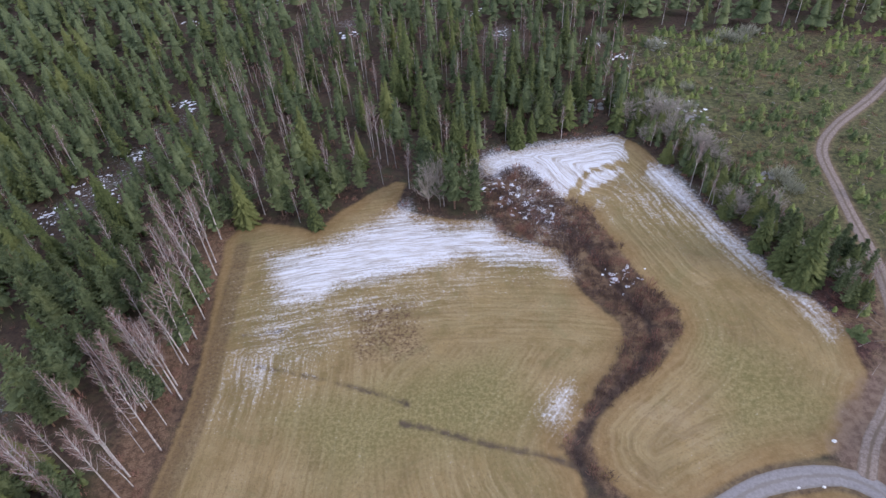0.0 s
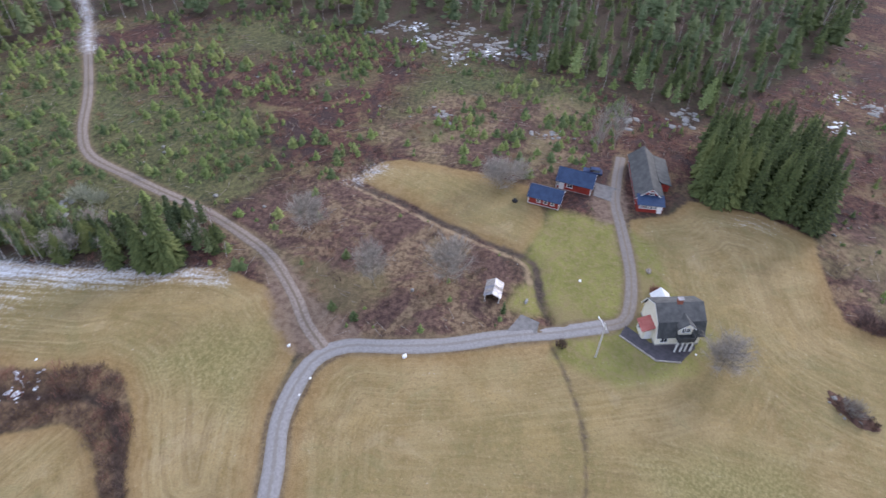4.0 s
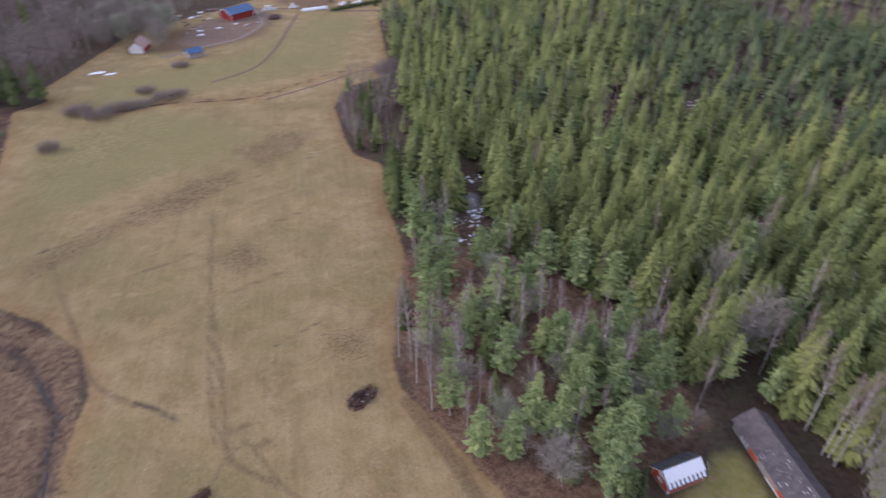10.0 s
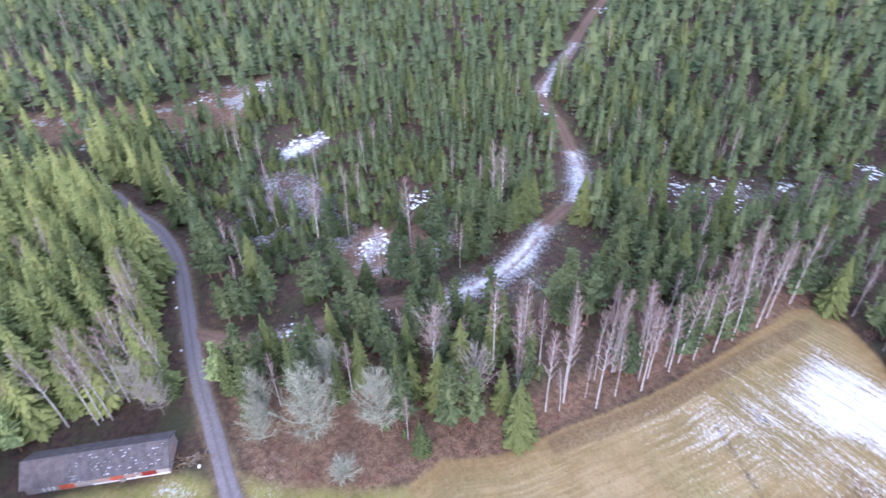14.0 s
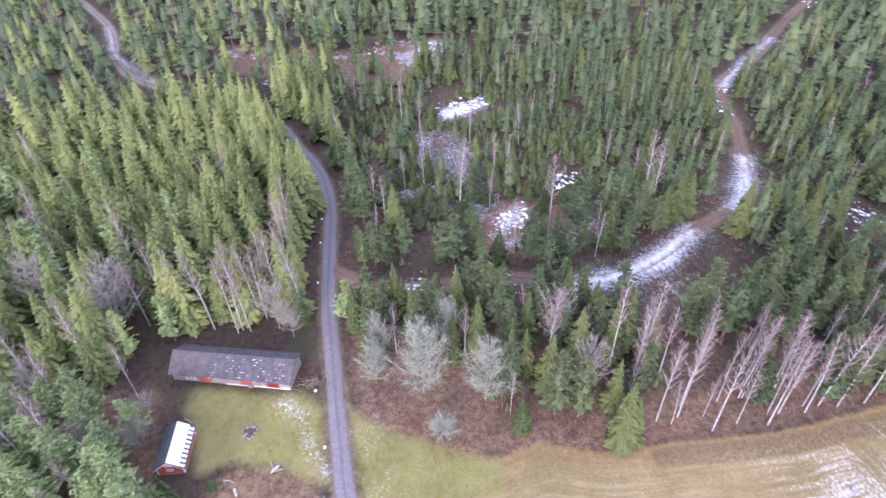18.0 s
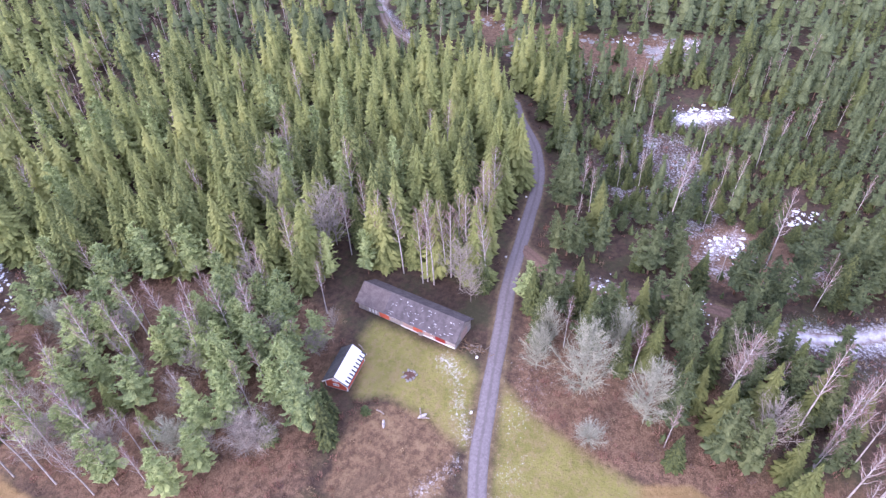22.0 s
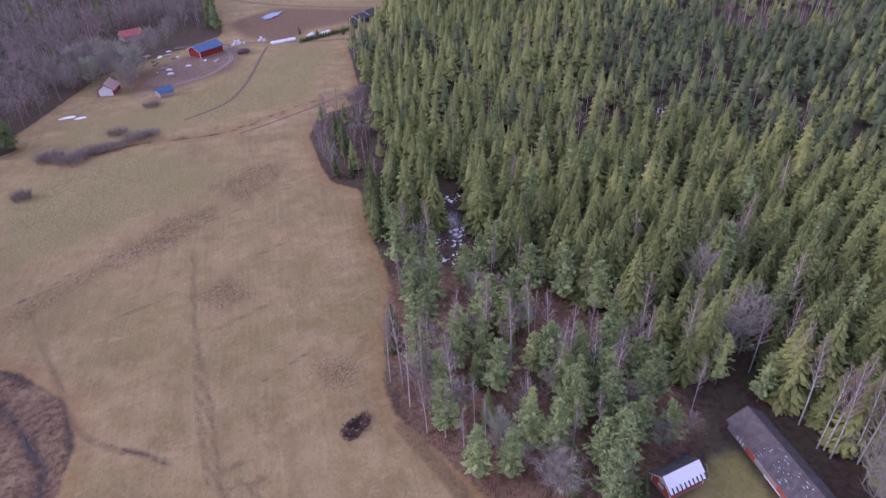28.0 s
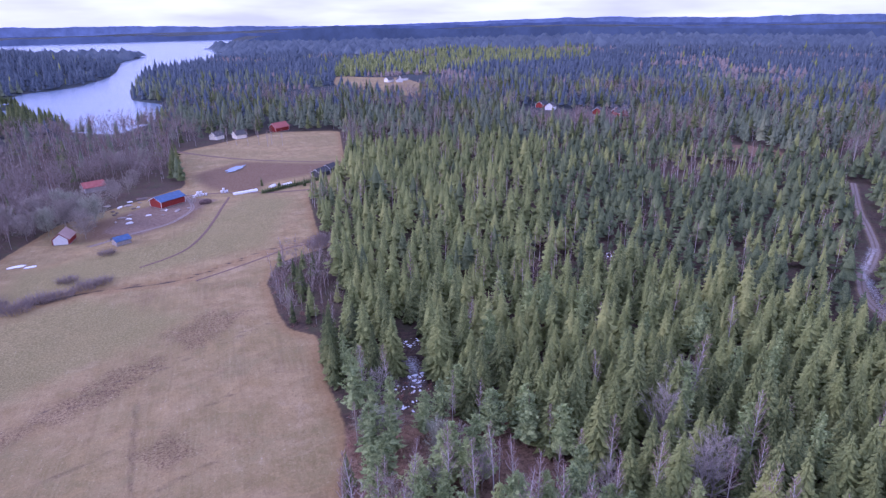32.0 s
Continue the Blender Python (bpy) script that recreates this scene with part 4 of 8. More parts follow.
    h = blend(n, l, calc(n, l, "MULTIPLY", span(n, l, line2, 0.56, 0.68), span(n, l, fleck, 0.35, 0.65, 0.05, 0.38)), h, (0.165, 0.118, 0.060))
    h = blend(n, l, calc(n, l, "MULTIPLY", mask("greener", 5.0, 1.6), 0.75), h, blend(n, l, span(n, l, fleck, 0.4, 0.62), (0.165, 0.150, 0.055), (0.300, 0.255, 0.110)))
    h = blend(n, l, calc(n, l, "MULTIPLY", mask("tilled", 2.2, 2.6), span(n, l, fleck, 0.36, 0.58, 1.0, 0.1)), h, (0.120, 0.074, 0.043))
    rim = blend(n, l, span(n, l, small, 0.3, 0.7), (0.215, 0.125, 0.052), (0.300, 0.195, 0.085))
    h = blend(n, l, span(n, l, calc(n, l, "ADD", attr(n, "field"), wob), 0.5, 4.5, 0.55, 0.0), h, rim)
    c = blend(n, l, mask("field", 0.55, 0.30), c, h)
    g = blend(n, l, span(n, l, mid, 0.3, 0.7), (0.165, 0.162, 0.042), (0.250, 0.236, 0.072))
    g = blend(n, l, span(n, l, small, 0.42, 0.66, 0, 0.75), g, (0.260, 0.205, 0.100))
    g = blend(n, l, span(n, l, fleck, 0.45, 0.35, 0, 0.6), g, (0.120, 0.110, 0.040))
    g = blend(n, l, span(n, l, stain, 0.52, 0.64, 0, 0.7), g, (0.240, 0.185, 0.090))
    c = blend(n, l, mask("lawn", 1.5, 0.5), c, g)
    e = blend(n, l, span(n, l, small, 0.3, 0.7), (0.115, 0.068, 0.040), (0.185, 0.118, 0.074))
    c = blend(n, l, calc(n, l, "MULTIPLY", mask("plough", 4.0, 1.0), 0.85), c, e)
    c = blend(n, l, calc(n, l, "MULTIPLY", mask("track", 0.45, 0.35), span(n, l, fleck, 0.35, 0.6, 0.75, 0.35)), c, (0.120, 0.082, 0.050))
    verge = calc(n, l, "MULTIPLY", mask("verge", 0.6, 0.3), 0.8)
    c = blend(n, l, verge, c, blend(n, l, span(n, l, small, 0.35, 0.7), (0.135, 0.098, 0.062), (0.215, 0.165, 0.095)))
    c = blend(n, l, calc(n, l, "MULTIPLY", mask("bare", 1.3, 0.8), 0.85), c, blend(n, l, span(n, l, small, 0.35, 0.65), (0.150, 0.102, 0.074), (0.235, 0.172, 0.130)))
    c = blend(n, l, mask("ditch", 0.6, 0.5), c, blend(n, l, span(n, l, small, 0.35, 0.65), (0.048, 0.036, 0.030), (0.105, 0.078, 0.058)))
    c = blend(n, l, calc(n, l, "MULTIPLY", mask("bank", 0.5, 0.35), 0.75), c, (0.360, 0.270, 0.165))
    # lying snow: whole where deep, swept into streaks along the mower's rounds where thin
    streak = calc(n, l, "MULTIPLY", span(n, l, line, 0.34, 0.66, -1.6, 1.6, False), span(n, l, attr(n, "field"), 0.0, 3.0))
    rough = calc(n, l, "ADD", calc(n, l, "ADD", calc(n, l, "MULTIPLY", calc(n, l, "SUBTRACT", tiny, 0.5), 6.0), calc(n, l, "MULTIPLY", calc(n, l, "SUBTRACT", noise_node(n, l, 2.2, 6, 0.8, v, 0.4), 0.5), 9.0)), calc(n, l, "MULTIPLY", calc(n, l, "SUBTRACT", fleck, 0.5), 9.0))
    deep = calc(n, l, "ADD", attr(n, "snow"), calc(n, l, "ADD", calc(n, l, "MULTIPLY", streak, 0.7), calc(n, l, "ADD", calc(n, l, "MULTIPLY", wob, 0.9), rough)))
    thin = calc(n, l, "ADD", calc(n, l, "MULTIPLY", attr(n, "thaw"), 0.16), calc(n, l, "ADD", calc(n, l, "MULTIPLY", streak, 0.40), calc(n, l, "MULTIPLY", wob, 0.45)))
    thin = calc(n, l, "ADD", thin, calc(n, l, "MULTIPLY", rough, 0.55))
    snow = calc(n, l, "MAXIMUM", span(n, l, deep, -1.6, 4.2, 0, 0.92), span(n, l, thin, 0.4, 2.4, 0, 0.62))
    line3 = noise_node(n, l, 4.2, 3, 0.6, along.outputs[0])
    furrow = calc(n, l, "MULTIPLY", calc(n, l, "ADD", span(n, l, line, 0.36, 0.58, 0.26, 0.0), span(n, l, line3, 0.40, 0.56, 0.40, 0.0)), span(n, l, attr(n, "field"), 0.0, 3.0))
    snow = calc(n, l, "MULTIPLY", snow, calc(n, l, "SUBTRACT", 1.0, furrow))
    c = blend(n, l, snow, c, (0.78, 0.81, 0.86))
    l.new(c, p.inputs["Base Color"])
    bump(n, l, p, calc(n, l, "ADD", tiny, calc(n, l, "MULTIPLY", small, 2.0)), 0.16, 0.8)
    return m


def lay_ground():
    ground_material()
    radii = [0.0] + list(np.arange(6, 34, 4.0))
    while radii[-1] < 4700:
        radii.append(radii[-1] * (1.014 if radii[-1] < 300 else 1.035))
    turns = 620
    a = np.arange(turns) * 2 * math.pi / turns
    R = np.array(radii[1:])
    P = np.stack([np.outer(R, np.cos(a)).ravel(), np.outer(R, np.sin(a)).ravel()], 1)
    P = np.vstack([[0, 0], P])
    i, j = np.meshgrid(np.arange(len(R) - 1), np.arange(turns), indexing="ij")
    k = (j + 1) % turns
    F = np.stack([1 + i * turns + j, 1 + (i + 1) * turns + j, 1 + (i + 1) * turns + k, 1 + i * turns + k], -1).reshape(-1, 4)
    cap = np.stack([np.zeros(turns), 1 + np.arange(turns), 1 + (np.arange(turns) + 1) % turns, np.zeros(turns)], 1).astype(int)
    r = np.hypot(P[:, 0], P[:, 1])
    field = signed(P, FIELDS)
    verge = np.full(len(P), -25.0)
    near = np.where(r < 420)[0]
    for key, (pts, w) in ROADS.items():
        if key.startswith("field"):
            continue
        verge[near] = np.maximum(verge[near], w / 2 + 0.55 - line_distance(P[near], ROAD_LINES[key]))
    ditch, track = np.full(len(P), -25.0), np.full(len(P), -25.0)
    for pts, w in DITCH_LINES:
        ditch[near] = np.maximum(ditch[near], w * 0.42 - line_distance(P[near], pts))
    for pts, w in TRACKS:
        track[near] = np.maximum(track[near], w - line_distance(P[near], spline(pts, 3.0)))
    bank = np.full(len(P), -25.0)
    for pts, w in BANKS:
        bank[near] = np.maximum(bank[near], w - line_distance(P[near], spline(pts, 2.0)))
    open_ground = np.maximum(np.maximum(field, signed(P, CLEAR)), signed(P, SCRUBS))
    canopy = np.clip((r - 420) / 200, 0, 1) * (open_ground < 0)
    edge_a, edge_b, edge_c = (signed(P, [poly], 80.0) for poly in (FIELD_A, FIELD_B, FIELD_C))
    rounds = np.where(edge_a > 0, np.where(P[:, 1] > 62, P[:, 1] + 0.0035 * P[:, 0] ** 2, 67 + edge_a - 5), np.where(edge_b > 0, edge_b, np.where(edge_c > 0, edge_c, 0.97 * P[:, 0] - 0.24 * P[:, 1])))
    mown = np.where((edge_a > 0) | (edge_b > 0), 1.0, np.where(edge_c > 0, 0.6, 0.35))
    snow = signed(P, SNOW)
    for pts, w in MELTED:
        snow -= 11 * np.clip(w - line_distance(P, spline(pts, 1.5)), 0, 1)
    thaw = signed(P, HALF_SNOW, 5.0)
    for pts, w in SNOW_ROADS:
        d = line_distance(P, pts)
        snow = np.maximum(snow, w - d)
        thaw = np.maximum(thaw, np.clip(2.4 * w - d, -5, 5))
    floats = dict(bank=bank, rough=signed(P, ROUGH), mown=mown, litter=signed(P, LITTER), bare=signed(P, BARE), tilled=signed(P, TILLED), greener=signed(P, GREENER), field=field, lawn=signed(P, LAWNS), scrub=signed(P, SCRUBS), clear=signed(P, CLEAR), snow=snow,
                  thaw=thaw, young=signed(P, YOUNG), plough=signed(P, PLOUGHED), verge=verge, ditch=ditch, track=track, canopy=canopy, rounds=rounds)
    V = np.column_stack([P, heights(P)])
    me = bpy.data.meshes.new("ground")
    faces = [tuple(q[:3]) for q in cap.tolist()]
    me.from_pydata(V.tolist(), [], faces + F.tolist())
    me.materials.append(MATS["ground_cover"])
    me.polygons.foreach_set("use_smooth", np.ones(len(me.polygons), bool))
    for key, values in floats.items():
        me.attributes.new(key, "FLOAT", "POINT").data.foreach_set("value", values.astype(np.float32))
    tagged(new("ground", me), "faded hay fields, felled land and forest floor with thawing snow", "ground", kind="structure")


lay_ground()


def lay_road(name, key, material, label, lift):
    pts, w = ROAD_LINES[key], ROADS[key][1]
    t = np.gradient(pts, axis=0)
    t /= np.linalg.norm(t, axis=1)[:, None]
    side = np.stack([-t[:, 1], t[:, 0]], 1)
    g = np.random.RandomState(len(pts))
    V, A = [], []
    cols = (-1.0, -0.55, 0.0, 0.55, 1.0)
    for i, (p, s) in enumerate(zip(pts, side)):
        for c in cols:
            q = p + s * w / 2 * c * (1 + (0.07 * math.sin(i * 0.9 + c) * math.sin(i * 0.37 + 2 * c)) * (abs(c) == 1))
            V.append((q[0], q[1], lift + (0.05 if abs(c) < 1 else -0.06)))
            A.append(c)
    V = np.array(V)
    V[:, 2] += heights(V[:, :2])
    k = len(cols)
    F = [(i * k + c, (i + 1) * k + c, (i + 1) * k + c + 1, i * k + c + 1) for i in range(len(pts) - 1) for c in range(k - 1)]
    lying = np.full(len(V), -5.0)
    for line, wide in SNOW_ROADS:
        lying = np.maximum(lying, wide - line_distance(V[:, :2], line))
    me = mesh_from(name, V, np.array(F), [material], smooth=True, across=A, snow=lying)
    tagged(new(name, me), label, "road", kind="structure")


lay_road("road_lane", "lane", "lane_gravel", "narrow purple-grey gravel lane through the wood", 0.066)
lay_road("road_main", "main", "gravel_road", "narrow grey gravel lane with two pale wheel tracks", 0.07)
lay_road("road_drive", "drive", "drive_gravel", "narrow pale brown gravel drive up to the farmyard", 0.06)
lay_road("road_side", "side", "pale_road", "pale rutted dirt track with a grassy middle", 0.05)
lay_road("road_forest", "forest", "dirt_road", "brown forest track, partly under snow", 0.04)
lay_road("road_upper", "upper", "pale_road", "pale gravel lane winding between spruces", 0.05)
lay_road("road_farm", "farm", "dirt_road", "brown dirt track across the farm fields", 0.05)
lay_road("road_yard", "yard", "pale_road", "pale dirt path from the blue-roofed shed to the farm hall", 0.05)
lay_road("road_village", "village", "dirt_road", "brown gravel lane beyond the farm", 0.06)
lay_road("road_field_track", "field_track", "dirt_road", "narrow rutted soil track across the far hay field", 0.05)
lay_road("road_field_ditch", "field_ditch", "dirt_road", "narrow dark drain across the far hay field", 0.05)

me = bpy.data.meshes.new("lake")
me.from_pydata([(-1500, -500, -2.2), (900, -500, -2.2), (900, -3700, -2.2), (-1500, -3700, -2.2)], [], [(3, 2, 1, 0)])
me.materials.append(MATS["lake_water"])
tagged(new("lake", me), "wide grey lake with small ripples between wooded shores", "lake", kind="structure")

def lay_stream():
    """A shallow ribbon of water of uneven width, winding along the bottom of the hollow."""
    g = np.random.RandomState(66)
    bed = spline([(31.8, -34.5), (33.2, -38.5), (34.9, -43.2), (34.2, -49.4), (31.3, -55.4), (30.8, -64.6), (29.3, -75.5), (28.7, -84.8), (31, -93)], 2.2)
    pts = spline(bed + g.randn(*bed.shape) * 0.42, 0.45)
    t = np.gradient(pts, axis=0)
    side = np.stack([-t[:, 1], t[:, 0]], 1) / np.linalg.norm(t, axis=1)[:, None]
    wide = np.convolve(0.06 + 0.55 * g.rand(len(pts)) ** 2, np.ones(5) / 5, "same")[:, None]
    wide[:14] += 0.45
    z = (heights(pts) + 0.05)[:, None]
    V = np.stack([np.hstack([pts - side * wide, z]), np.hstack([pts + side * wide, z])], 1).reshape(-1, 3)
    k = np.arange(len(pts) - 1) * 2
    me = mesh_from("stream", V, np.stack([k, k + 2, k + 3, k + 1], 1), ["stream_water"])
    tagged(new("stream", me), "narrow dark stream winding between brown banks", "stream", kind="structure")


lay_stream()

# ---- woods ----
SPRUCE_NEAR = [spruce_shape(s, 30, 12, 0.185 + 0.015 * (s % 3), 0.05) for s in range(6)]
SPRUCE_MID = [spruce_shape(s + 20, 15, 7, 0.190 + 0.015 * (s % 3), 0.10) for s in range(6)]
SPRUCE_FAR = [spruce_shape(s + 40, 8, 5, 0.200, 0.20) for s in range(5)]
SPRUCE_TINY = [spruce_shape(s + 60, 3, 4, 0.19, 0.1) for s in range(4)]
CLUMPS = [clump_shape(s) for s in range(6)]
SAPLING = [spruce_shape(s + 80, 4, 6, 0.36, 0.03) for s in range(5)]
PINE_NEAR = [join(spruce_shape(s + 200, 10, 8, 0.150 + 0.015 * (s % 3), 0.22, 0.50, 0.9), pine_shape(s, 36, 0.200 + 0.018 * (s % 3), 0.20, 4, 6)) for s in range(6)]
PINE_FAR = [spruce_shape(s + 240, 5, 6, 0.25, 0.22, 0.35, 0.8) for s in range(5)]
PINE_MID = [join(spruce_shape(s + 220, 5, 6, 0.165, 0.25, 0.45, 0.9), pine_shape(s + 20, 12, 0.215, 0.24, 3, 4)) for s in range(5)]
BIRCH_NEAR = [bare_shape(s, 26, 18, 0.130, 0.42, 0.0014, 0.04, 1.5, thick=0.9) for s in range(6)]
BIRCH_MID = [bare_shape(s + 20, 12, 8, 0.15, 0.36, 0.0034, 0.04, 1.4, light=True, thick=0.6) for s in range(5)]
GREY_NEAR = [bare_shape(s + 40, 36, 26, 0.36, 0.18, 0.0024, 0.06, 1.0, thick=1.8) for s in range(4)]
GREY_MID = [bare_shape(s + 50, 15, 9, 0.42, 0.20, 0.0055, 0.05, 0.9, light=True) for s in range(4)]
GREY_FAR = [bare_shape(s + 55, 11, 6, 0.40, 0.22, 0.0075, 0.05, 1.1, light=True)[1] for s in range(4)]
LICHEN = [bare_shape(s + 60, 58, 56, 0.36, 0.10, 0.0023, 0.04, 0.7, thick=1.9) for s in range(4)]
ROUND = [bare_shape(s + 70, 60, 60, 0.44, 0.14, 0.0027, 0.03, 0.75) for s in range(3)]
BUSH = [bush_shape(s, 60, 0.8, 0.016) for s in range(5)]
BUSH_LOW = [bush_shape(s + 9, 22, 0.9, 0.05) for s in range(5)]
STONES = [stone_shape(s) for s in range(6)]
STEM = stem_shape(0.014, 5)
STEM_THIN = stem_shape(0.012, 3)
PINE_STEM = stem_shape(0.013, 5, 0.02)

ROOFS = [(82.5, 7.5, 7), (76.5, -15, 9), (-67, -26.5, 13.5), (-54.5, -33, 7), (104.5, 14.5, 6), (112.5, 10, 7), (117, -5, 14), (74, 16, 5),
         (-39, -299, 16), (-12, -351, 11), (4.5, -269, 9), (-14, -254, 6), (-148, -467, 13), (-114, -454, 10), (-99.5, -460, 10), (-120, -313, 12), (-75, -304, 26), (-396, -754, 30)]
SPRUCE_BLOCK = [(116.5, -14), (118, -28), (114, -39), (138, -44), (147, -36), (139, -15)]
SPRUCE_STRIP = [(38, 123), (46.5, 105), (51, 90), (55.5, 79), (59.5, 71), (63.5, 64), (70, 73), (69, 82), (63, 86), (59, 98), (55, 111), (48, 132), (41, 134)]
LEFT_GREY = [(0, -262), (-12, -300), (-8, -330), (-48, -345), (-62, -430), (-100, -470), (-60, -560), (60, -560), (140, -300), (40, -240)]


SCRUB_PRONG = [(-53, -200), (-63, -210), (-82, -209), (-62, -154), (-50, -140), (-44, -156)]
BIRCH_PATCH = [(-261, -219), (-313, -214), (-322, -182), (-282, -160), (-247, -192)]
# outline of a far sun patch, put into the colour of its trees
SUN_TINTED_WOOD = [(-368, -880), (-504, -1142), (-893, -1465), (-1239, -1229), (-871, -855), (-634, -860), (-463, -794)]
CONIFER_SPIT = [(45, -555), (-12, -572), (-8, -610), (0, -660), (40, -700), (75, -640)]
BROWN_STRIP = [(-186, -606), (-257, -740), (-328, -766), (-266, -626)]


SNOW_SPOTS = [(11, 101), (14, 98), (16, 95), (9, 104), (29, 76), (-197, 25), (-153, 27), (-155, 32), (-114, 44), (-101, 27), (-102, 31), (-83, 21), (-82, 6), (-225, 181), (-208, 166), (-148, 100), (-138, 94), (-87, 98), (-197, 4), (-183, -14), (-153, 29), (-152, 22), (-113, 43), (-100, 26), (-100, 30), (-83, 21), (-82, 7), (-64, -109), (-54, -99), (-157, -141), (-87, 200), (-34, 185), (5, 196), (-61, 214), (-78, 123), (-82, 114), (-73, 145), (-88, 101), (-85, 109), (-77, 107), (56, 168), (47, 135), (14, 180), (41, 171), (55, 132), (46, 161), (-68, -124), (-58, -106), (167, 70), (159, 55), (167, 47), (174, 75), (181, -49), (164, -47), (166, -75), (216, 97), (220, 63), (191, -184)]


def dart(lo, hi, spacing, seed, wedge=None):
    """Jittered places in a ring between two distances from the clip's middle field."""
    g = np.random.RandomState(seed)
    k = int(hi / spacing)
    x, y = np.meshgrid(np.arange(-k, k + 1) * spacing, np.arange(-k, k + 1) * spacing)
    P = np.stack([x.ravel(), y.ravel()], 1) + (g.rand(x.size, 2) - 0.5) * spacing * 0.95
    r = np.hypot(*P.T)
    keep = (r >= lo) & (r < hi)
    if wedge:
        a = np.degrees(np.arctan2(P[:, 0], P[:, 1]))
        d = (a - wedge[0] + 180) % 360 - 180
        keep &= np.abs(d) < wedge[1]
    return P[keep]


def clear_of(P, road=2.6, margin=0.0):
    """Leaves out places on open ground, roads, water and roofs."""
    keep = signed(P, FIELDS + LAWNS + SCRUBS, 6.0) < -0.8 - margin
    keep &= signed(P, CLEAR, 6.0) < 0
    keep &= signed(P, [LAKE], 6.0) < -2
    keep &= signed(P, PLOUGHED, 6.0) < 0
    keep &= signed(P, GLADES, 6.0) < 0
    sparse = np.sin(P[:, 0] * 12.9898 + P[:, 1] * 78.233) * 43758.5453 % 1.0
    keep &= (signed(P, THINNED, 6.0) < 0) | (sparse < 0.45)
    for key, pts in ROAD_LINES.items():
        keep &= line_distance(P, pts) > ROADS[key][1] / 2 + road
    for x, y, s in ROOFS:
        keep &= np.hypot(P[:, 0] - x, P[:, 1] - y) > s
    for x, y in SNOW_SPOTS:
        keep &= line_distance(P, [(x, y), (x * 0.95, y * 0.95)]) > 2.3
    return P[keep]


def kind_of(P, g):
    """What grows where: 0 spruce, 1 pine, 2 birch, 3 grey bare tree, and the height in metres."""
    x, y = P[:, 0], P[:, 1]
    r = np.hypot(x, y)
    u = g.rand(len(P))
    patch = np.array([noise.noise(Vector((a / 38, b / 38, 3.1))) for a, b in P])
    kind = np.zeros(len(P), int)
    tall = 14.0 + 3.0 * g.randn(len(P))
    west = (x < -46) & (y > -8)
    kind[west & (u < 0.66)] = 1
    kind[west & (u > 0.88 - 0.1 * (patch > 0.2))] = 2
    tall[west] = 11.0 + 2.2 * g.randn(west.sum())
    deep = west & (r > 120)
    tall[deep] = 9.5 + 2.0 * g.randn(deep.sum())
    kind[deep & (u > 0.93)] = 0
    north = (x > -60) & (y > 85)
    kind[north & (u < 0.36)] = 1
    kind[north & (u > 0.58 - 0.6 * patch)] = 2
    tall[north] = 10.5 + 2.5 * g.randn(north.sum())
    shore = (x < -24) & (y < -30) & (r < 118) & (x > -62) & (x - y * 0.15 > -52 + 0.2 * (y + 60))
    kind[shore & (u < 0.40)] = 1
    kind[shore & (u > 0.66)] = 2
    kind[shore & (u > 0.8)] = 3
    tall[shore] = 13.5 + 2.5 * g.randn(shore.sum())
    south = (y < -30) & ~shore
    kind[south & (u > 0.955)] = 2
    kind[south & (patch > 0.34) & (u > 0.45) & (r > 150)] = 2
    kind[south & (u < 0.07)] = 1
    tall[south] = np.where(r[south] > 190, 12.5, np.where(r[south] > 115, 14.0, 15.5)) + 2.6 * g.randn(south.sum())
    east = (x > 60) & (y > -100)
    kind[east & (u > 0.75)] = 2
    tall[east & (y > -40) & (x > 125)] = 8.5 + 2.0 * g.randn((east & (y > -40) & (x > 125)).sum())
    kind[east & (y > -40) & (x > 125) & (u < 0.35)] = 1
    low = inside(P, YOUNG_THICKET)
    kind[low] = np.where(u[low] < 0.5, 0, np.where(u[low] < 0.95, 1, 2))
    tall[low] = np.where(u[low] < 0.95, np.where(u[low] > 0.88, 8.5, 2.8) + 2.6 * g.rand(low.sum()), 11 + 2 * g.rand(low.sum()))
    belt = inside(P, [(-292, -60), (-264, -6), (-228, -8), (-234, -46), (-256, -58)])
    kind[belt & (u < 0.75)] = 2
    loose = inside(P, OPEN_WOOD)
    kind[loose] = np.where(u[loose] < 0.56, 1, np.where(u[loose] < 0.72, 2, np.where(u[loose] < 0.86, 3, 4)))
    tall[loose] = 10.5 + 2.5 * g.rand(loose.sum())
    tall[loose & (kind == 3)] = 6.5 + 2.0 * g.rand((loose & (kind == 3)).sum())
    tall[loose & (kind == 4)] = 8.0
    lane = inside(P, LANE_WOOD)
    kind[lane] = np.where(u[lane] < 0.36, 0, np.where(u[lane] < 0.76, 1, np.where(u[lane] < 0.94, 2, 3)))
    tall[lane] = 10.5 + 4.5 * g.rand(lane.sum())
    belt_ = (x < -44) & (x > -60) & (y > 30) & (y < 108)
    kind[belt_ & (u > 0.45)] = 2
    back = (x < -150) & (y < 0) & (r > 180 + 30 * patch) & (y > 1.1 * x)
    kind[back] = np.where(u[back] < 0.58, 1, np.where(u[back] < 0.76, 2, 0))
    tall[back] = 10.5 + 2.0 * g.randn(back.sum())
    prong = inside(P, SCRUB_PRONG)
    kind[prong] = np.where(u[prong] < 0.45, 2, np.where(u[prong] < 0.80, 3, 0))
    tall[prong] = 6.0 + 5.0 * g.rand(prong.sum())
    brown = inside(P, BIRCH_PATCH)
    kind[brown & (u < 0.7)] = 2
    grey = inside(P, LEFT_GREY)
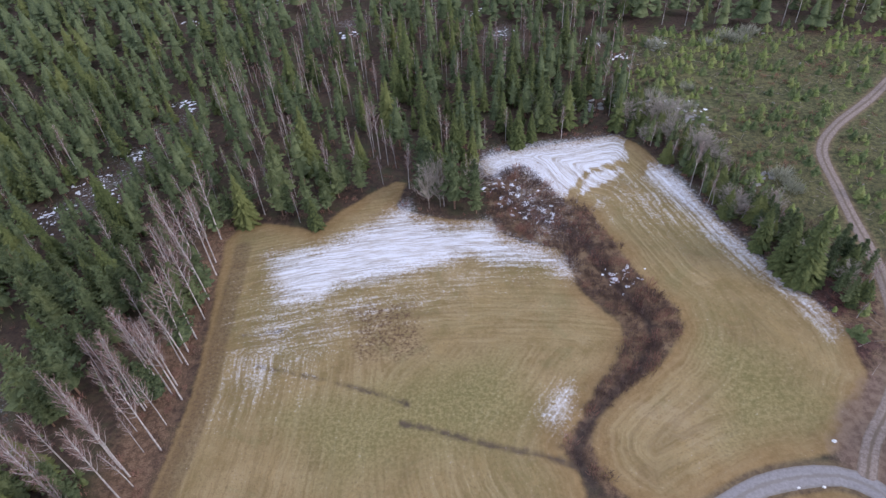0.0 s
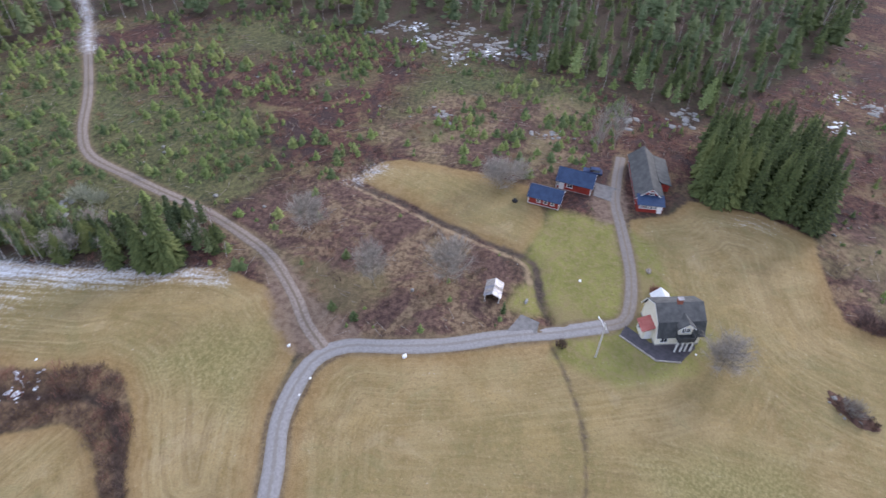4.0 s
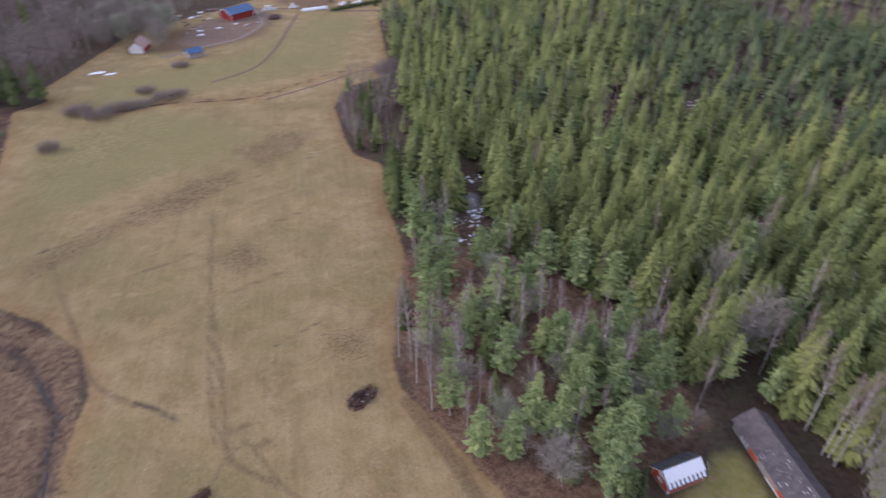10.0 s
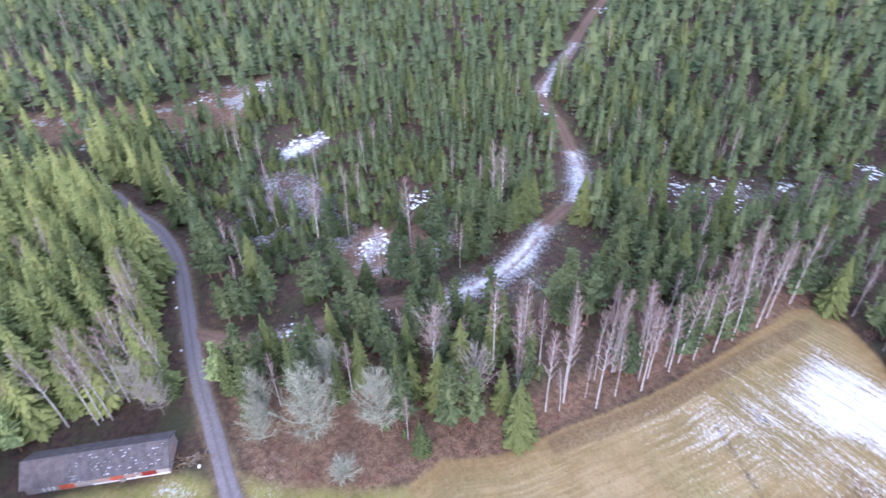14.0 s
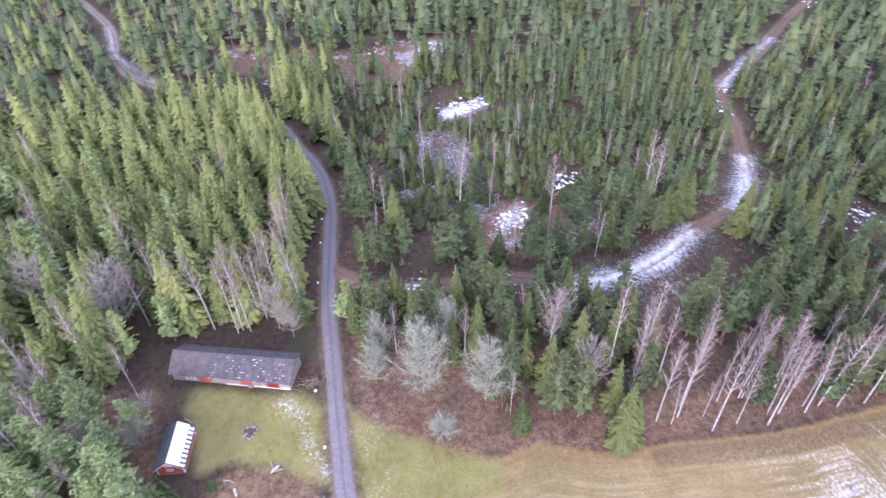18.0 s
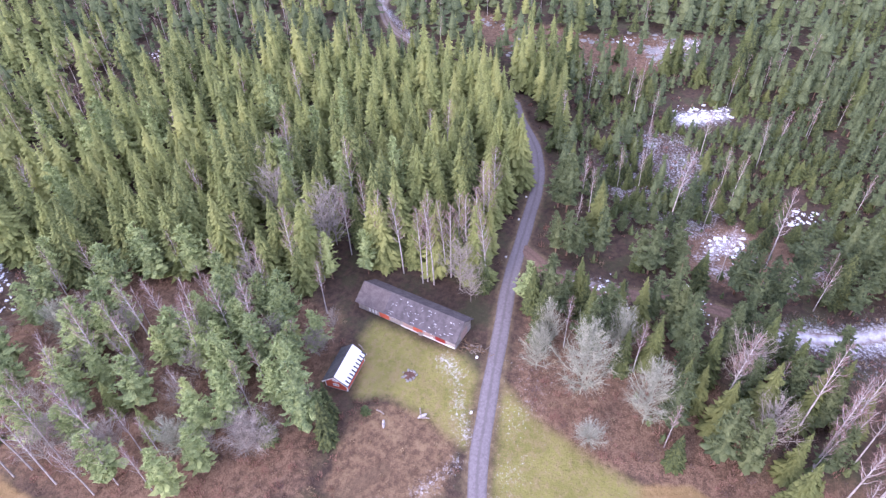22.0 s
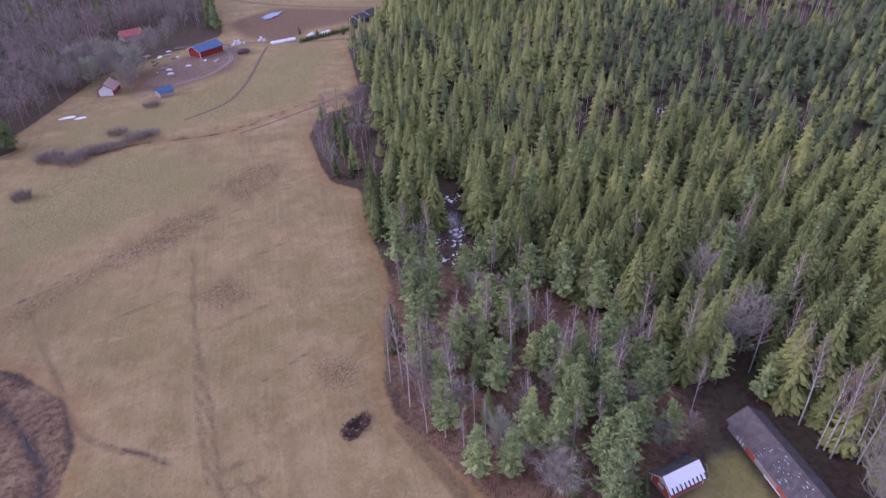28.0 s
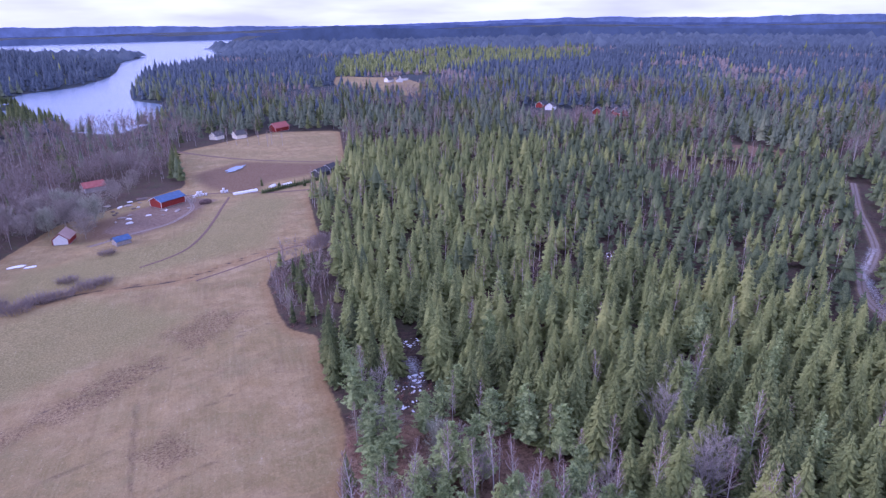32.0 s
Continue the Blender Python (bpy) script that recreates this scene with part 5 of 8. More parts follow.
    kind[grey] = np.where(u[grey] < 0.72, 3, np.where(u[grey] < 0.95, 2, 0))
    tall[grey] = 10.5 + 2.0 * g.randn(grey.sum())
    return kind, np.clip(tall, 2.6, 25)


def wood(seed_points, seed):
    g = np.random.RandomState(seed)
    kind, tall = kind_of(seed_points, g)
    return seed_points, kind, tall, g


near_points = clear_of(dart(30, 185, 4.3, 5))
thinned = np.random.RandomState(15).rand(len(near_points))
near_points = near_points[(thinned < np.where(inside(near_points, OPEN_WOOD), 0.80, 1.0)) | ~(inside(near_points, OPEN_WOOD) | inside(near_points, LANE_WOOD))]
extra = clear_of(dart(80, 185, 2.35, 16))
near_points = np.vstack([near_points[~inside(near_points, YOUNG_THICKET)], extra[inside(extra, YOUNG_THICKET) & (np.random.RandomState(17).rand(len(extra)) < 0.92) & (np.array([noise.noise(Vector((a / 13, b / 13, 6.1))) for a, b in extra]) > -0.22)]])
south_west = (near_points[:, 0] < -50) & (near_points[:, 1] < -30) & ~inside(near_points, OPEN_WOOD)
extra = clear_of(dart(70, 185, 4.8, 18))
fill = (extra[:, 0] < -50) & (extra[:, 1] < -30) & ~inside(extra, OPEN_WOOD)
near_points = np.vstack([near_points[~south_west], extra[fill]])
far_west = (near_points[:, 0] < -84) & (near_points[:, 1] > 0) & ~inside(near_points, YOUNG_THICKET)
extra = clear_of(dart(90, 185, 3.6, 19))
fill = (extra[:, 0] < -84) & (extra[:, 1] > 0) & ~inside(extra, YOUNG_THICKET)
near_points = np.vstack([near_points[~far_west], extra[fill]])
far_points = clear_of(dart(185, 400, 5.5, 6))
far_points = far_points[(far_points[:, 1] < 60) | (np.hypot(*far_points.T) < 330)]
# the garden spruces by the long barn and the strip along the hay field grow inside the open land
for poly, gap, seed in ((SPRUCE_BLOCK, 2.9, 8), (SPRUCE_STRIP, 2.3, 9)):
    extra = dart(60, 190, gap, seed)
    near_points = np.vstack([near_points, extra[inside(extra, poly)]])
NP, NK, NT, g_near = wood(near_points, 11)
strip = inside(NP, SPRUCE_STRIP)
block = inside(NP, SPRUCE_BLOCK)
NK[strip] = np.array((0, 0, 0, 5, 5, 5, 5, 2, 3))[g_near.randint(0, 9, strip.sum())]
NT[strip] = 4.0 + 3.0 * g_near.rand(strip.sum())
NK[block], NT[block] = 0, 13.5 + 2 * g_near.rand(block.sum())
FP, FK, FT, g_far = wood(far_points, 12)
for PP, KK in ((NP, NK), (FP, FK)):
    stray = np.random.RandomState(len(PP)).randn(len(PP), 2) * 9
    # south-west spruces take the lighter needles that carry sunlight in their colour
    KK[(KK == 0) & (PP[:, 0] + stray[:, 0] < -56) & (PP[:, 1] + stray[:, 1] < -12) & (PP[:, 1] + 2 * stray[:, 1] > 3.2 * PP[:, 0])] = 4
    KK[(KK == 1) & (PP[:, 0] < -46) & ((PP[:, 1] > -8) | (PP[:, 0] < -150))] = 5
    KK[(KK == 1) & (PP[:, 1] > 60)] = 5
NZ, FZ = heights(NP), heights(FP)
# pines in the open have wide crowns, young trees are bushy
NW = np.ones(len(NP))
NW[inside(NP, SPRUCE_STRIP)] = 1.6
NW[(NK == 1) & inside(NP, OPEN_WOOD)] = 1.4
NW[(NK == 1) & inside(NP, LANE_WOOD)] = 1.2
NW[(NP[:, 0] < -84) & (NP[:, 1] > 0) & ((NK < 2) | (NK == 5))] = 1.2
NW[NK == 5] = 1.15
NW[(NK == 5) & inside(NP, LANE_WOOD)] = 0.95
NW[inside(NP, YOUNG_THICKET) & ((NK < 2) | (NK == 5))] = 1.1
NW[inside(NP, YOUNG_THICKET) & ((NK < 2) | (NK == 5)) & (NT < 6)] = 1.7
NW[(NK == 3) & inside(NP, OPEN_WOOD)] = 0.95
NW[NK == 4] = 1.1


def tree_prototype(name, stem, crown, stem_mat, crown_mat, label, category, group):
    """A tree one metre high: an empty at its foot with trunk and crown."""
    top = new(name)
    for part_name, (V, F), mat in (("trunk", stem, stem_mat), ("crown", crown, crown_mat)):
        o = new(part_name, mesh_from(part_name, V, F, [mat]))
        o.parent = top
    return tagged(top, label, category, group)


def stand(proto, x, y, h, turn, wide=1.0, first=False):
    m = pose(x, y, gh(x, y) - 0.05, 0, 0, turn) @ Matrix.Diagonal((h * wide, h * wide, h, 1))
    if first:
        proto.matrix_basis = m
        return proto
    o = copy_thing(proto, Matrix())
    o.matrix_basis = m
    return o


KINDS = {
    4: ("spruce_tree", SPRUCE_NEAR, STEM, "spruce_bark", "light_spruce_needles", "tall spruce with drooping boughs, sunlight put into its yellow-green needles", "spruce", "spruces at the edge of the wood", 170),
    0: ("spruce_tree", SPRUCE_NEAR, STEM, "spruce_bark", "spruce_needles", "tall dark green spruce with drooping boughs", "spruce", "spruces at the edge of the wood", 200),
    1: ("pine_tree", PINE_NEAR, PINE_STEM, "pine_bark", "pine_needles", "bushy grey-green pine with a clumped crown", "pine", "pines at the edge of the wood", 190),
    2: ("birch_tree", BIRCH_NEAR, None, "birch_bark", "birch_twigs", "leafless birch with a white stem and purple twigs", "birch", "bare birches in the wood", 190),
    3: ("bare_tree", GREY_NEAR, None, "grey_twigs", "grey_twigs", "leafless grey-brown broadleaf tree with a spreading crown", "tree", "bare broadleaf trees", 60)}
KINDS[5] = ("pine_tree", PINE_NEAR, PINE_STEM, "pine_bark", "dark_pine_needles", "dark blue-green pine with an uneven crown", "pine", "pines in the western wood", 150)
PROTOS = {}


def plant(kind, x, y, h, g, wide=1.0):
    name, shapes, stem, bark_mat, crown_mat, label, category, group, _ = KINDS[kind]
    k = g.randint(len(shapes))
    if (kind, k) not in PROTOS:
        s = shapes[k]
        PROTOS[kind, k] = tree_prototype(name, s[0] if stem is None else stem, s[1] if stem is None else s, bark_mat, crown_mat, label, category, group)
        return stand(PROTOS[kind, k], x, y, h, g.rand() * 360, wide, True)
    return stand(PROTOS[kind, k], x, y, h, g.rand() * 360, wide)


# single trees whose places are known: the birches along the hay field and others
g_own = np.random.RandomState(21)
EDGE_BIRCHES = [(-44.8, 53.4), (-45.9, 60), (-46, 65.3), (-45.9, 69.7), (-46.4, 74.3), (-46.8, 80.5), (-50, 51.6), (-45.2, 44.9), (-49.2, 55.6), (-46.6, 62.6), (-47.8, 84), (-48.4, 41), (-56, 37.1), (-59.3, 34.3), (-60.4, 24),
                (-50.5, 80), (-51.5, 75.4), (-50.1, 57.2), (-51.4, 52.6), (-48.6, 90.7), (-50.1, 42.2), (-57.5, 38.7), (-53.2, 45.2), (-95.5, 34.6), (-104.8, 17.5), (-99.3, 56.3), (-96.9, 57),
                (59.4, -108), (56.8, -112.5), (61.7, -117.8), (57.2, -121.3), (55.4, -144.1), (56.6, -158.2), (51.8, -178), (60, -114), (54, -130), (58, -138), (53, -150), (57, -126),
                (-30.5, -68.1), (-32.3, -60.4), (-44.7, -103.4), (-77.4, -24.6), (-77.3, -26.7), (-83.4, -21.3), (-80, -23), (-97, -17.4), (-93, -18.5), (-90, -17)]
EDGE_BIRCHES += [(-52.0, -67.0), (-53.0, -63.0), (-53.0, -57.0), (-46.0, -64.0), (-49.0, -55.0), (-55.0, -53.0), (-56.0, -49.0), (-44.0, -69.0), (-38.0, -71.0), (-27.0, -66.0), (-28.0, -71.0), (-63.0, -50.0), (-70.0, -48.0)]
EDGE_BIRCHES += [(-80.0, -36.0), (-79.0, -31.0), (-78.0, -26.0), (-80.0, -22.0), (-80.0, -19.0), (-85.0, -18.0), (-78.0, -15.0), (-85.0, -40.0), (-93.0, -46.0)]
EDGE_BIRCHES += [(-46 - 11 * g_own.rand(), 34 + 70 * g_own.rand()) for _ in range(4)]
EDGE_BIRCHES += [(50.5 + 11 * g_own.rand(), -104 - 88 * g_own.rand()) for _ in range(34)]
for x, y in EDGE_BIRCHES:
    plant(2, x, y, 17.0 + 3.0 * g_own.rand() if x < 0 else 14 + 3 * g_own.rand(), g_own)
for x, y, h, w in ((-87.8, -60.5, 14, 1), (-80, -46.5, 14, 1.1), (-74.7, -17, 8, 1), (-96.7, -63.4, 15, 0.9), (-84.1, -46.7, 14, 1), (-77.3, -19.6, 11, 1), (-39.7, -43.4, 6.5, 0.95), (-43.2, -45.0, 6, 0.9), (-36.5, -46, 5.5, 0.95), (-62.5, -38.5, 5, 0.9),
                   (72.8, -21.8, 6.0, 1.15), (131, 4.5, 12, 0.7), (127, 8, 12, 0.7), (-7, 98, 11, 0.8), (-4.7, 98.5, 11, 0.8), (2.5, 101.8, 8, 1), (-44.9, -92, 8, 1.2), (-4, -300, 11, 1.2), (-12, -311, 10, 1.2), (3, -292, 11, 1.2), (-19, -318, 9, 1.2), (-26, -333, 9, 1.2), (8, -284, 10, 1.1), (-48, -292, 5, 1.3)):
    plant(3, x, y, h, g_own, w)
for x, y, h, w in ((62.9, -105.5, 7, 1.1), (-30.2, -80, 7, 1.2), (-50.4, 17.3, 8, 1.25), (-29.8, 93.5, 8, 1.2)):
    plant(0, x, y, h, g_own, w)
for x, y, h, w in ((-57.8, -39, 10, 1.3), (-46.3, -40.5, 11, 1.25), (-41.4, -51.7, 10, 1.2), (-53.8, -41, 11, 1.2), (-50, -55.2, 12, 1.1), (-64.8, 18.5, 13, 1.05), (-74.4, 17.5, 12, 1.05), (-76.9, -7.2, 10, 1.2), (-45.1, 99.2, 12, 1.2), (-37.4, 97.5, 12, 1.3), (-26.4, 102.8, 11, 1.2), (-21.6, 104.5, 10, 1.2), (-45.2, -33, 8, 1.1)):
    plant(5 if y > 60 or (x < -60 and y > 0) else 1, x, y, h, g_own, w)

for x, y in ((-110.8, -422), (-116.8, -417), (-129.8, -407), (-101, -438), (-125, -415), (-105, -430), (-121, -411)):
    plant(2, x, y, 10 + 3 * g_own.rand(), g_own, 1.3)
# the rows nearest to the open fields as single trees, the rest of the wood as one growth
order = np.argsort(np.hypot(NP[:, 0], NP[:, 1]))
count = {k: 0 for k in KINDS}
heaps = {"spruce": Heap(), "yellow_spruce": Heap(), "pine": Heap(), "birch": Heap(), "broadleaf": Heap()}
for i in order:
    k, (x, y), h = NK[i], NP[i], NT[i]
    if count[k] < KINDS[k][8] and np.hypot(x, y) < 165:
        count[k] += 1
        plant(k, x, y, h, g_near, (0.9 + 0.25 * g_near.rand()) * NW[i])
        continue
    w, turn, tone = h * NW[i] * (0.85 + 0.3 * g_near.rand()), g_near.rand() * 6.28, g_near.rand()
    at, size = (x, y, NZ[i] - 0.05), (w, w, h)
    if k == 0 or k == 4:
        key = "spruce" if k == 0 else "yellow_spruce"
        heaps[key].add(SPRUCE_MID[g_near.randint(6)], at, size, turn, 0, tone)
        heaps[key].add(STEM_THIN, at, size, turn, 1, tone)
    elif k in (1, 5):
        heaps["pine"].add(PINE_MID[g_near.randint(5)], at, size, turn, 0, tone)
        heaps["pine"].add(STEM_THIN, at, size, turn, 1, tone)
    else:
        s, c = (BIRCH_MID if k == 2 else GREY_MID)[g_near.randint(4)]
        key = "birch" if k == 2 else "broadleaf"
        heaps[key].add(c, at, size, turn, 0, tone)
        heaps[key].add(s, at, size, turn, 1, tone)
for i in range(len(FP)):
    k, (x, y), h = FK[i], FP[i], FT[i]
    w, turn, tone = h * (1.1 + 0.35 * g_far.rand()), g_far.rand() * 6.28, g_far.rand()
    at, size = (x, y, FZ[i] - 0.05), (w, w, h)
    if k in (0, 1, 4, 5):
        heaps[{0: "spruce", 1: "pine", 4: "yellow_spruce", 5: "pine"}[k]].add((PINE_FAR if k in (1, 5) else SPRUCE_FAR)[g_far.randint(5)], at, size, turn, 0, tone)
    else:
        s, c = (BIRCH_MID if k == 2 else GREY_MID)[g_far.randint(4)]
        key = "birch" if k == 2 else "broadleaf"
        heaps[key].add(c, at, size, turn, 0, tone)
        heaps[key].add((s[0], s[1]), at, size, turn, 1, tone)
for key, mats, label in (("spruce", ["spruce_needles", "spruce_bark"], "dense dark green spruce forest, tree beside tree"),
                         ("yellow_spruce", ["light_spruce_needles", "spruce_bark"], "dense spruce forest, soft sunlight put into its yellow-green needles"),
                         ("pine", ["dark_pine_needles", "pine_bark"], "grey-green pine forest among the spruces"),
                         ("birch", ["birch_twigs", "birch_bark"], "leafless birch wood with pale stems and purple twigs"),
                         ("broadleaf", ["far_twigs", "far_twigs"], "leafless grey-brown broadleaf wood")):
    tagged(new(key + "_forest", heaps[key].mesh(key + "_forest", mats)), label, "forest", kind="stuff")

# woods towards the lake and the hills, bluer needles by distance for haze
VIEW = (-147.0, 44.0)
heap, bare = Heap(), Heap()
g = np.random.RandomState(31)
P = clear_of(dart(400, 760, 7.6, 32, VIEW), 3.0)
grey_, spit_, strip_ = inside(P, LEFT_GREY), inside(P, CONIFER_SPIT), inside(P, BROWN_STRIP)
for i, ((x, y), z) in enumerate(zip(P, heights(P))):
    h = 14 + 2.8 * g.randn()
    u, n_ = g.rand(), noise.noise(Vector((x / 60, y / 60, 7.7)))
    if strip_[i]:
        if u < 0.7:
            bare.add(GREY_FAR[g.randint(4)], (x, y, z), (4.5, 4.5, 3.0), g.rand() * 6.28, 1, g.rand())
    elif not spit_[i] and (u < 0.12 + 1.2 * max(0, n_) or (grey_[i] and u < 0.85)):
        bare.add(GREY_FAR[g.randint(4)], (x, y, z), (h * 0.95, h * 0.95, h * 0.9), g.rand() * 6.28, int(g.rand() < 0.25), g.rand())
        if g.rand() < 0.5:
            bare.add(STEM_THIN, (x, y, z), (h, h, h * 0.95), g.rand() * 6.28, 2, g.rand())
    else:
        v = g.rand()
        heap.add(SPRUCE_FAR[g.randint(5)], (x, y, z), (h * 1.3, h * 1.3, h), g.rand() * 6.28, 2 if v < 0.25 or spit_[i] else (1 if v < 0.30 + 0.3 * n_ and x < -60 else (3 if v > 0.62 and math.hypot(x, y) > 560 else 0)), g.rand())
P = clear_of(dart(760, 1500, 9.8, 33, VIEW), 3.0)
lit_, strip_ = inside(P, SUN_TINTED_WOOD), inside(P, BROWN_STRIP)
for i, ((x, y), z) in enumerate(zip(P, heights(P))):
    h = 15.5 + 3 * g.randn()
    bald = noise.noise(Vector((x / 130, y / 130, 5.5))) if x < -150 else 0.0
    if bald > 0.40 or strip_[i]:
        continue
    if bald > 0.16 and g.rand() < 0.75:
        bare.add(SPRUCE_TINY[g.randint(4)], (x, y, z - 3), (h * 1.9, h * 1.9, h * 0.7), g.rand() * 6.28, 0, g.rand())
        continue
    v = g.rand()
    # inside the sun patch most trees get pale needles in place of sunlight
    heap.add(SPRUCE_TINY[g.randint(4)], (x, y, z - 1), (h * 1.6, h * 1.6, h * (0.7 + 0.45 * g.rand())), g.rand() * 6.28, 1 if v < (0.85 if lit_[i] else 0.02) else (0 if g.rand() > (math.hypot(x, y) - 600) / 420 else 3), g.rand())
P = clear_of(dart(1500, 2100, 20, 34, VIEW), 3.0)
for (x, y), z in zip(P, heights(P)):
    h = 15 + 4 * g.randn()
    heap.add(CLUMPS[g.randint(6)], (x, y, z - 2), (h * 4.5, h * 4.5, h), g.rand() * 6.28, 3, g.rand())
for _ in range(26):
    x, y = 34 + 6.5 * g.randn(), -784 + 6 * g.randn()
    heap.add(SPRUCE_FAR[g.randint(5)], (x, y, gh(x, y) - 0.3), (11, 11, 8 + 3 * g.rand()), g.rand() * 6.28, 2, g.rand())
tagged(new("far_conifer_woods", heap.mesh("far_conifer_woods", ["hazed_far_needles", "light_spruce_needles", "spruce_needles", "hazed_hill_needles"])), "dark conifer woods stretching to the hills, haze and sunlight put into their colours", "forest", kind="stuff")
tagged(new("far_bare_woods", bare.mesh("far_bare_woods", ["far_twigs", "birch_twigs", "birch_bark"])), "leafless purple-brown woods towards the lake", "forest", kind="stuff")

# hills beyond the lake, far behind all else; blue haze put into their glow
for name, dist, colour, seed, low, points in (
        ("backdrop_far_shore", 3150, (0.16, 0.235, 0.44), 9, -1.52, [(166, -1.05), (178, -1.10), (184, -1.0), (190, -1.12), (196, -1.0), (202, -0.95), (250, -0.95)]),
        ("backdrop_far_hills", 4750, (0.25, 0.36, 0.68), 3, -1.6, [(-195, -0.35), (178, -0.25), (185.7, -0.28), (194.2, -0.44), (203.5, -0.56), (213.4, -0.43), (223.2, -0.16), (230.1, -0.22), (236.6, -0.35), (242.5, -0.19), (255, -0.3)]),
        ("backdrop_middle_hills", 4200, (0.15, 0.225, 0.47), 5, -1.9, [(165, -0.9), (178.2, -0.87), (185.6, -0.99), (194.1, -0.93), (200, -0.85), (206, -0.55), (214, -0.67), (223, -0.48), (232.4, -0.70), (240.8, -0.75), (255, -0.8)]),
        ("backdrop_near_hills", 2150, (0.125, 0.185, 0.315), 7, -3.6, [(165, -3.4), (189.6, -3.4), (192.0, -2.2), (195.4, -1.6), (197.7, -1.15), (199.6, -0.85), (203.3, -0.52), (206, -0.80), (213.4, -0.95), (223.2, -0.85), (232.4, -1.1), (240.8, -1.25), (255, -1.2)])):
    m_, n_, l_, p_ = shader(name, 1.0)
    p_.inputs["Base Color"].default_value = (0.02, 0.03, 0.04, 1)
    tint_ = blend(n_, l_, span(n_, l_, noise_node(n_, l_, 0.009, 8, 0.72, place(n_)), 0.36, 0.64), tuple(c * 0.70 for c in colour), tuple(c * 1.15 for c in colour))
    # the hazy blue is emitted by the backdrop itself
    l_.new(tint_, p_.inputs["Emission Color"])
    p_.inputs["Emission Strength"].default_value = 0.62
    az = np.linspace(166, 250, 500)
    el = np.interp(az, [q[0] for q in points if q[0] > 0], [q[1] for q in points if q[0] > 0])
    el = el + np.array([0.09 * noise.fractal(Vector((a * 0.35, seed, 0)), 1.0, 2.0, 4) + 0.03 * noise.fractal(Vector((a * 2.6, seed, 3)), 0.8, 2.0, 4) for a in az])
    a_ = np.radians(az)
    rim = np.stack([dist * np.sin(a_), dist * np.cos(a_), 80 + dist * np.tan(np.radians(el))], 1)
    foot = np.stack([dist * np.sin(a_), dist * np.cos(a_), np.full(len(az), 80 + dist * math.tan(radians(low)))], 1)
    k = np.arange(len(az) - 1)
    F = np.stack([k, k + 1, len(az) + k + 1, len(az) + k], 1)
    tagged(new(name, mesh_from(name, np.vstack([foot, rim]), F, [name])), "backdrop of wooded hills on the horizon, blue haze put into their glow", "hills", kind="structure")

# ---- undergrowth on the felled land and along the ditches ----
heap, twigs, brash, rocks = Heap(), Heap(), Heap(), Heap()
g = np.random.RandomState(41)
P = dart(50, 235, 1.75, 42)
c_ = signed(P, CLEAR, 8.0)
P = P[(c_ > -4) & (signed(P, FIELDS + LAWNS, 4.0) < -1.0)]
for key, pts in ROAD_LINES.items():
    P = P[line_distance(P, pts) > ROADS[key][1] / 2 + 1.0]
P = P[~inside(P, SPRUCE_BLOCK) & ~inside(P, SPRUCE_STRIP)]
for x, y, s in ROOFS:
    P = P[np.hypot(P[:, 0] - x, P[:, 1] - y) > s]
Z = heights(P)
for (x, y), z in zip(P, Z):
    n_ = noise.noise(Vector((x / 26, y / 26, 1.3)))
    n2 = noise.noise(Vector((x / 9, y / 9, 4.3)))
    r, u = math.hypot(x, y), g.rand()
    young = (y > 58 and x > 0) or (x > 110 and y > 4)
    green = (0.44 if x < 88 and y > 80 else 0.30) + 0.5 * n_ + 0.6 * n2 if young else (0.30 + 0.5 * n2 if x < 0 else (0.03 + 0.35 * n_ * n2 if y > 0 else 0.04 + 0.45 * max(0, n_ + 0.1) * max(0, n2) * 4))
    if u < green:
        h = (0.7 + 1.5 * g.rand() ** 1.6) * (1.9 if x < -60 else (1.35 if young else 1.0))
        w = 1.75 if young else 1.2
        heap.add(SAPLING[g.randint(5)], (x, y, z - 0.05), (h * w, h * w, h), g.rand() * 6.28, (0, 0, 1, 2, 2)[g.randint(5)], g.rand())
    elif u > 0.94 - 0.55 * n2 - 0.3 * n_:
        h = 0.35 + 0.75 * g.rand()
        twigs.add(BUSH_LOW[g.randint(5)], (x, y, z - 0.05), (h * 1.2, h * 1.2, h), g.rand() * 6.28, (0, 0, 1, 2, 3)[g.randint(5)], g.rand())
    elif u > 0.80:
        a, ln = g.rand() * 6.28, 0.8 + 2.2 * g.rand()
        d = np.array((math.cos(a), math.sin(a), 0.04 * g.randn()))
        brash.add(tube([-d * ln / 2 + (0, 0, 0.12), d * ln / 2 + (0, 0, 0.18)], [0.06, 0.03], 3), (x, y, z), (1, 1, 1), 0, 0, g.rand())
    if g.rand() < (0.012 + 0.08 * max(0, noise.noise(Vector((x / 18, y / 18, 9))))):
        s = 0.3 + 0.8 * g.rand() ** 3
        rocks.add(STONES[g.randint(6)], (x + 1, y, z - 0.1), (s, s, s), g.rand() * 6.28, 0 if g.rand() < 0.85 else 1, g.rand())
P = dart(60, 235, 3.1, 48)
P = P[(signed(P, CLEAR, 6.0) > 1.0) & (signed(P, FIELDS + LAWNS, 4.0) < -2.0) & ~inside(P, SPRUCE_BLOCK) & ~inside(P, SPRUCE_STRIP)]
for key, pts in ROAD_LINES.items():
    P = P[line_distance(P, pts) > ROADS[key][1] / 2 + 1.5]
for x, y, s in ROOFS:
    P = P[np.hypot(P[:, 0] - x, P[:, 1] - y) > s]
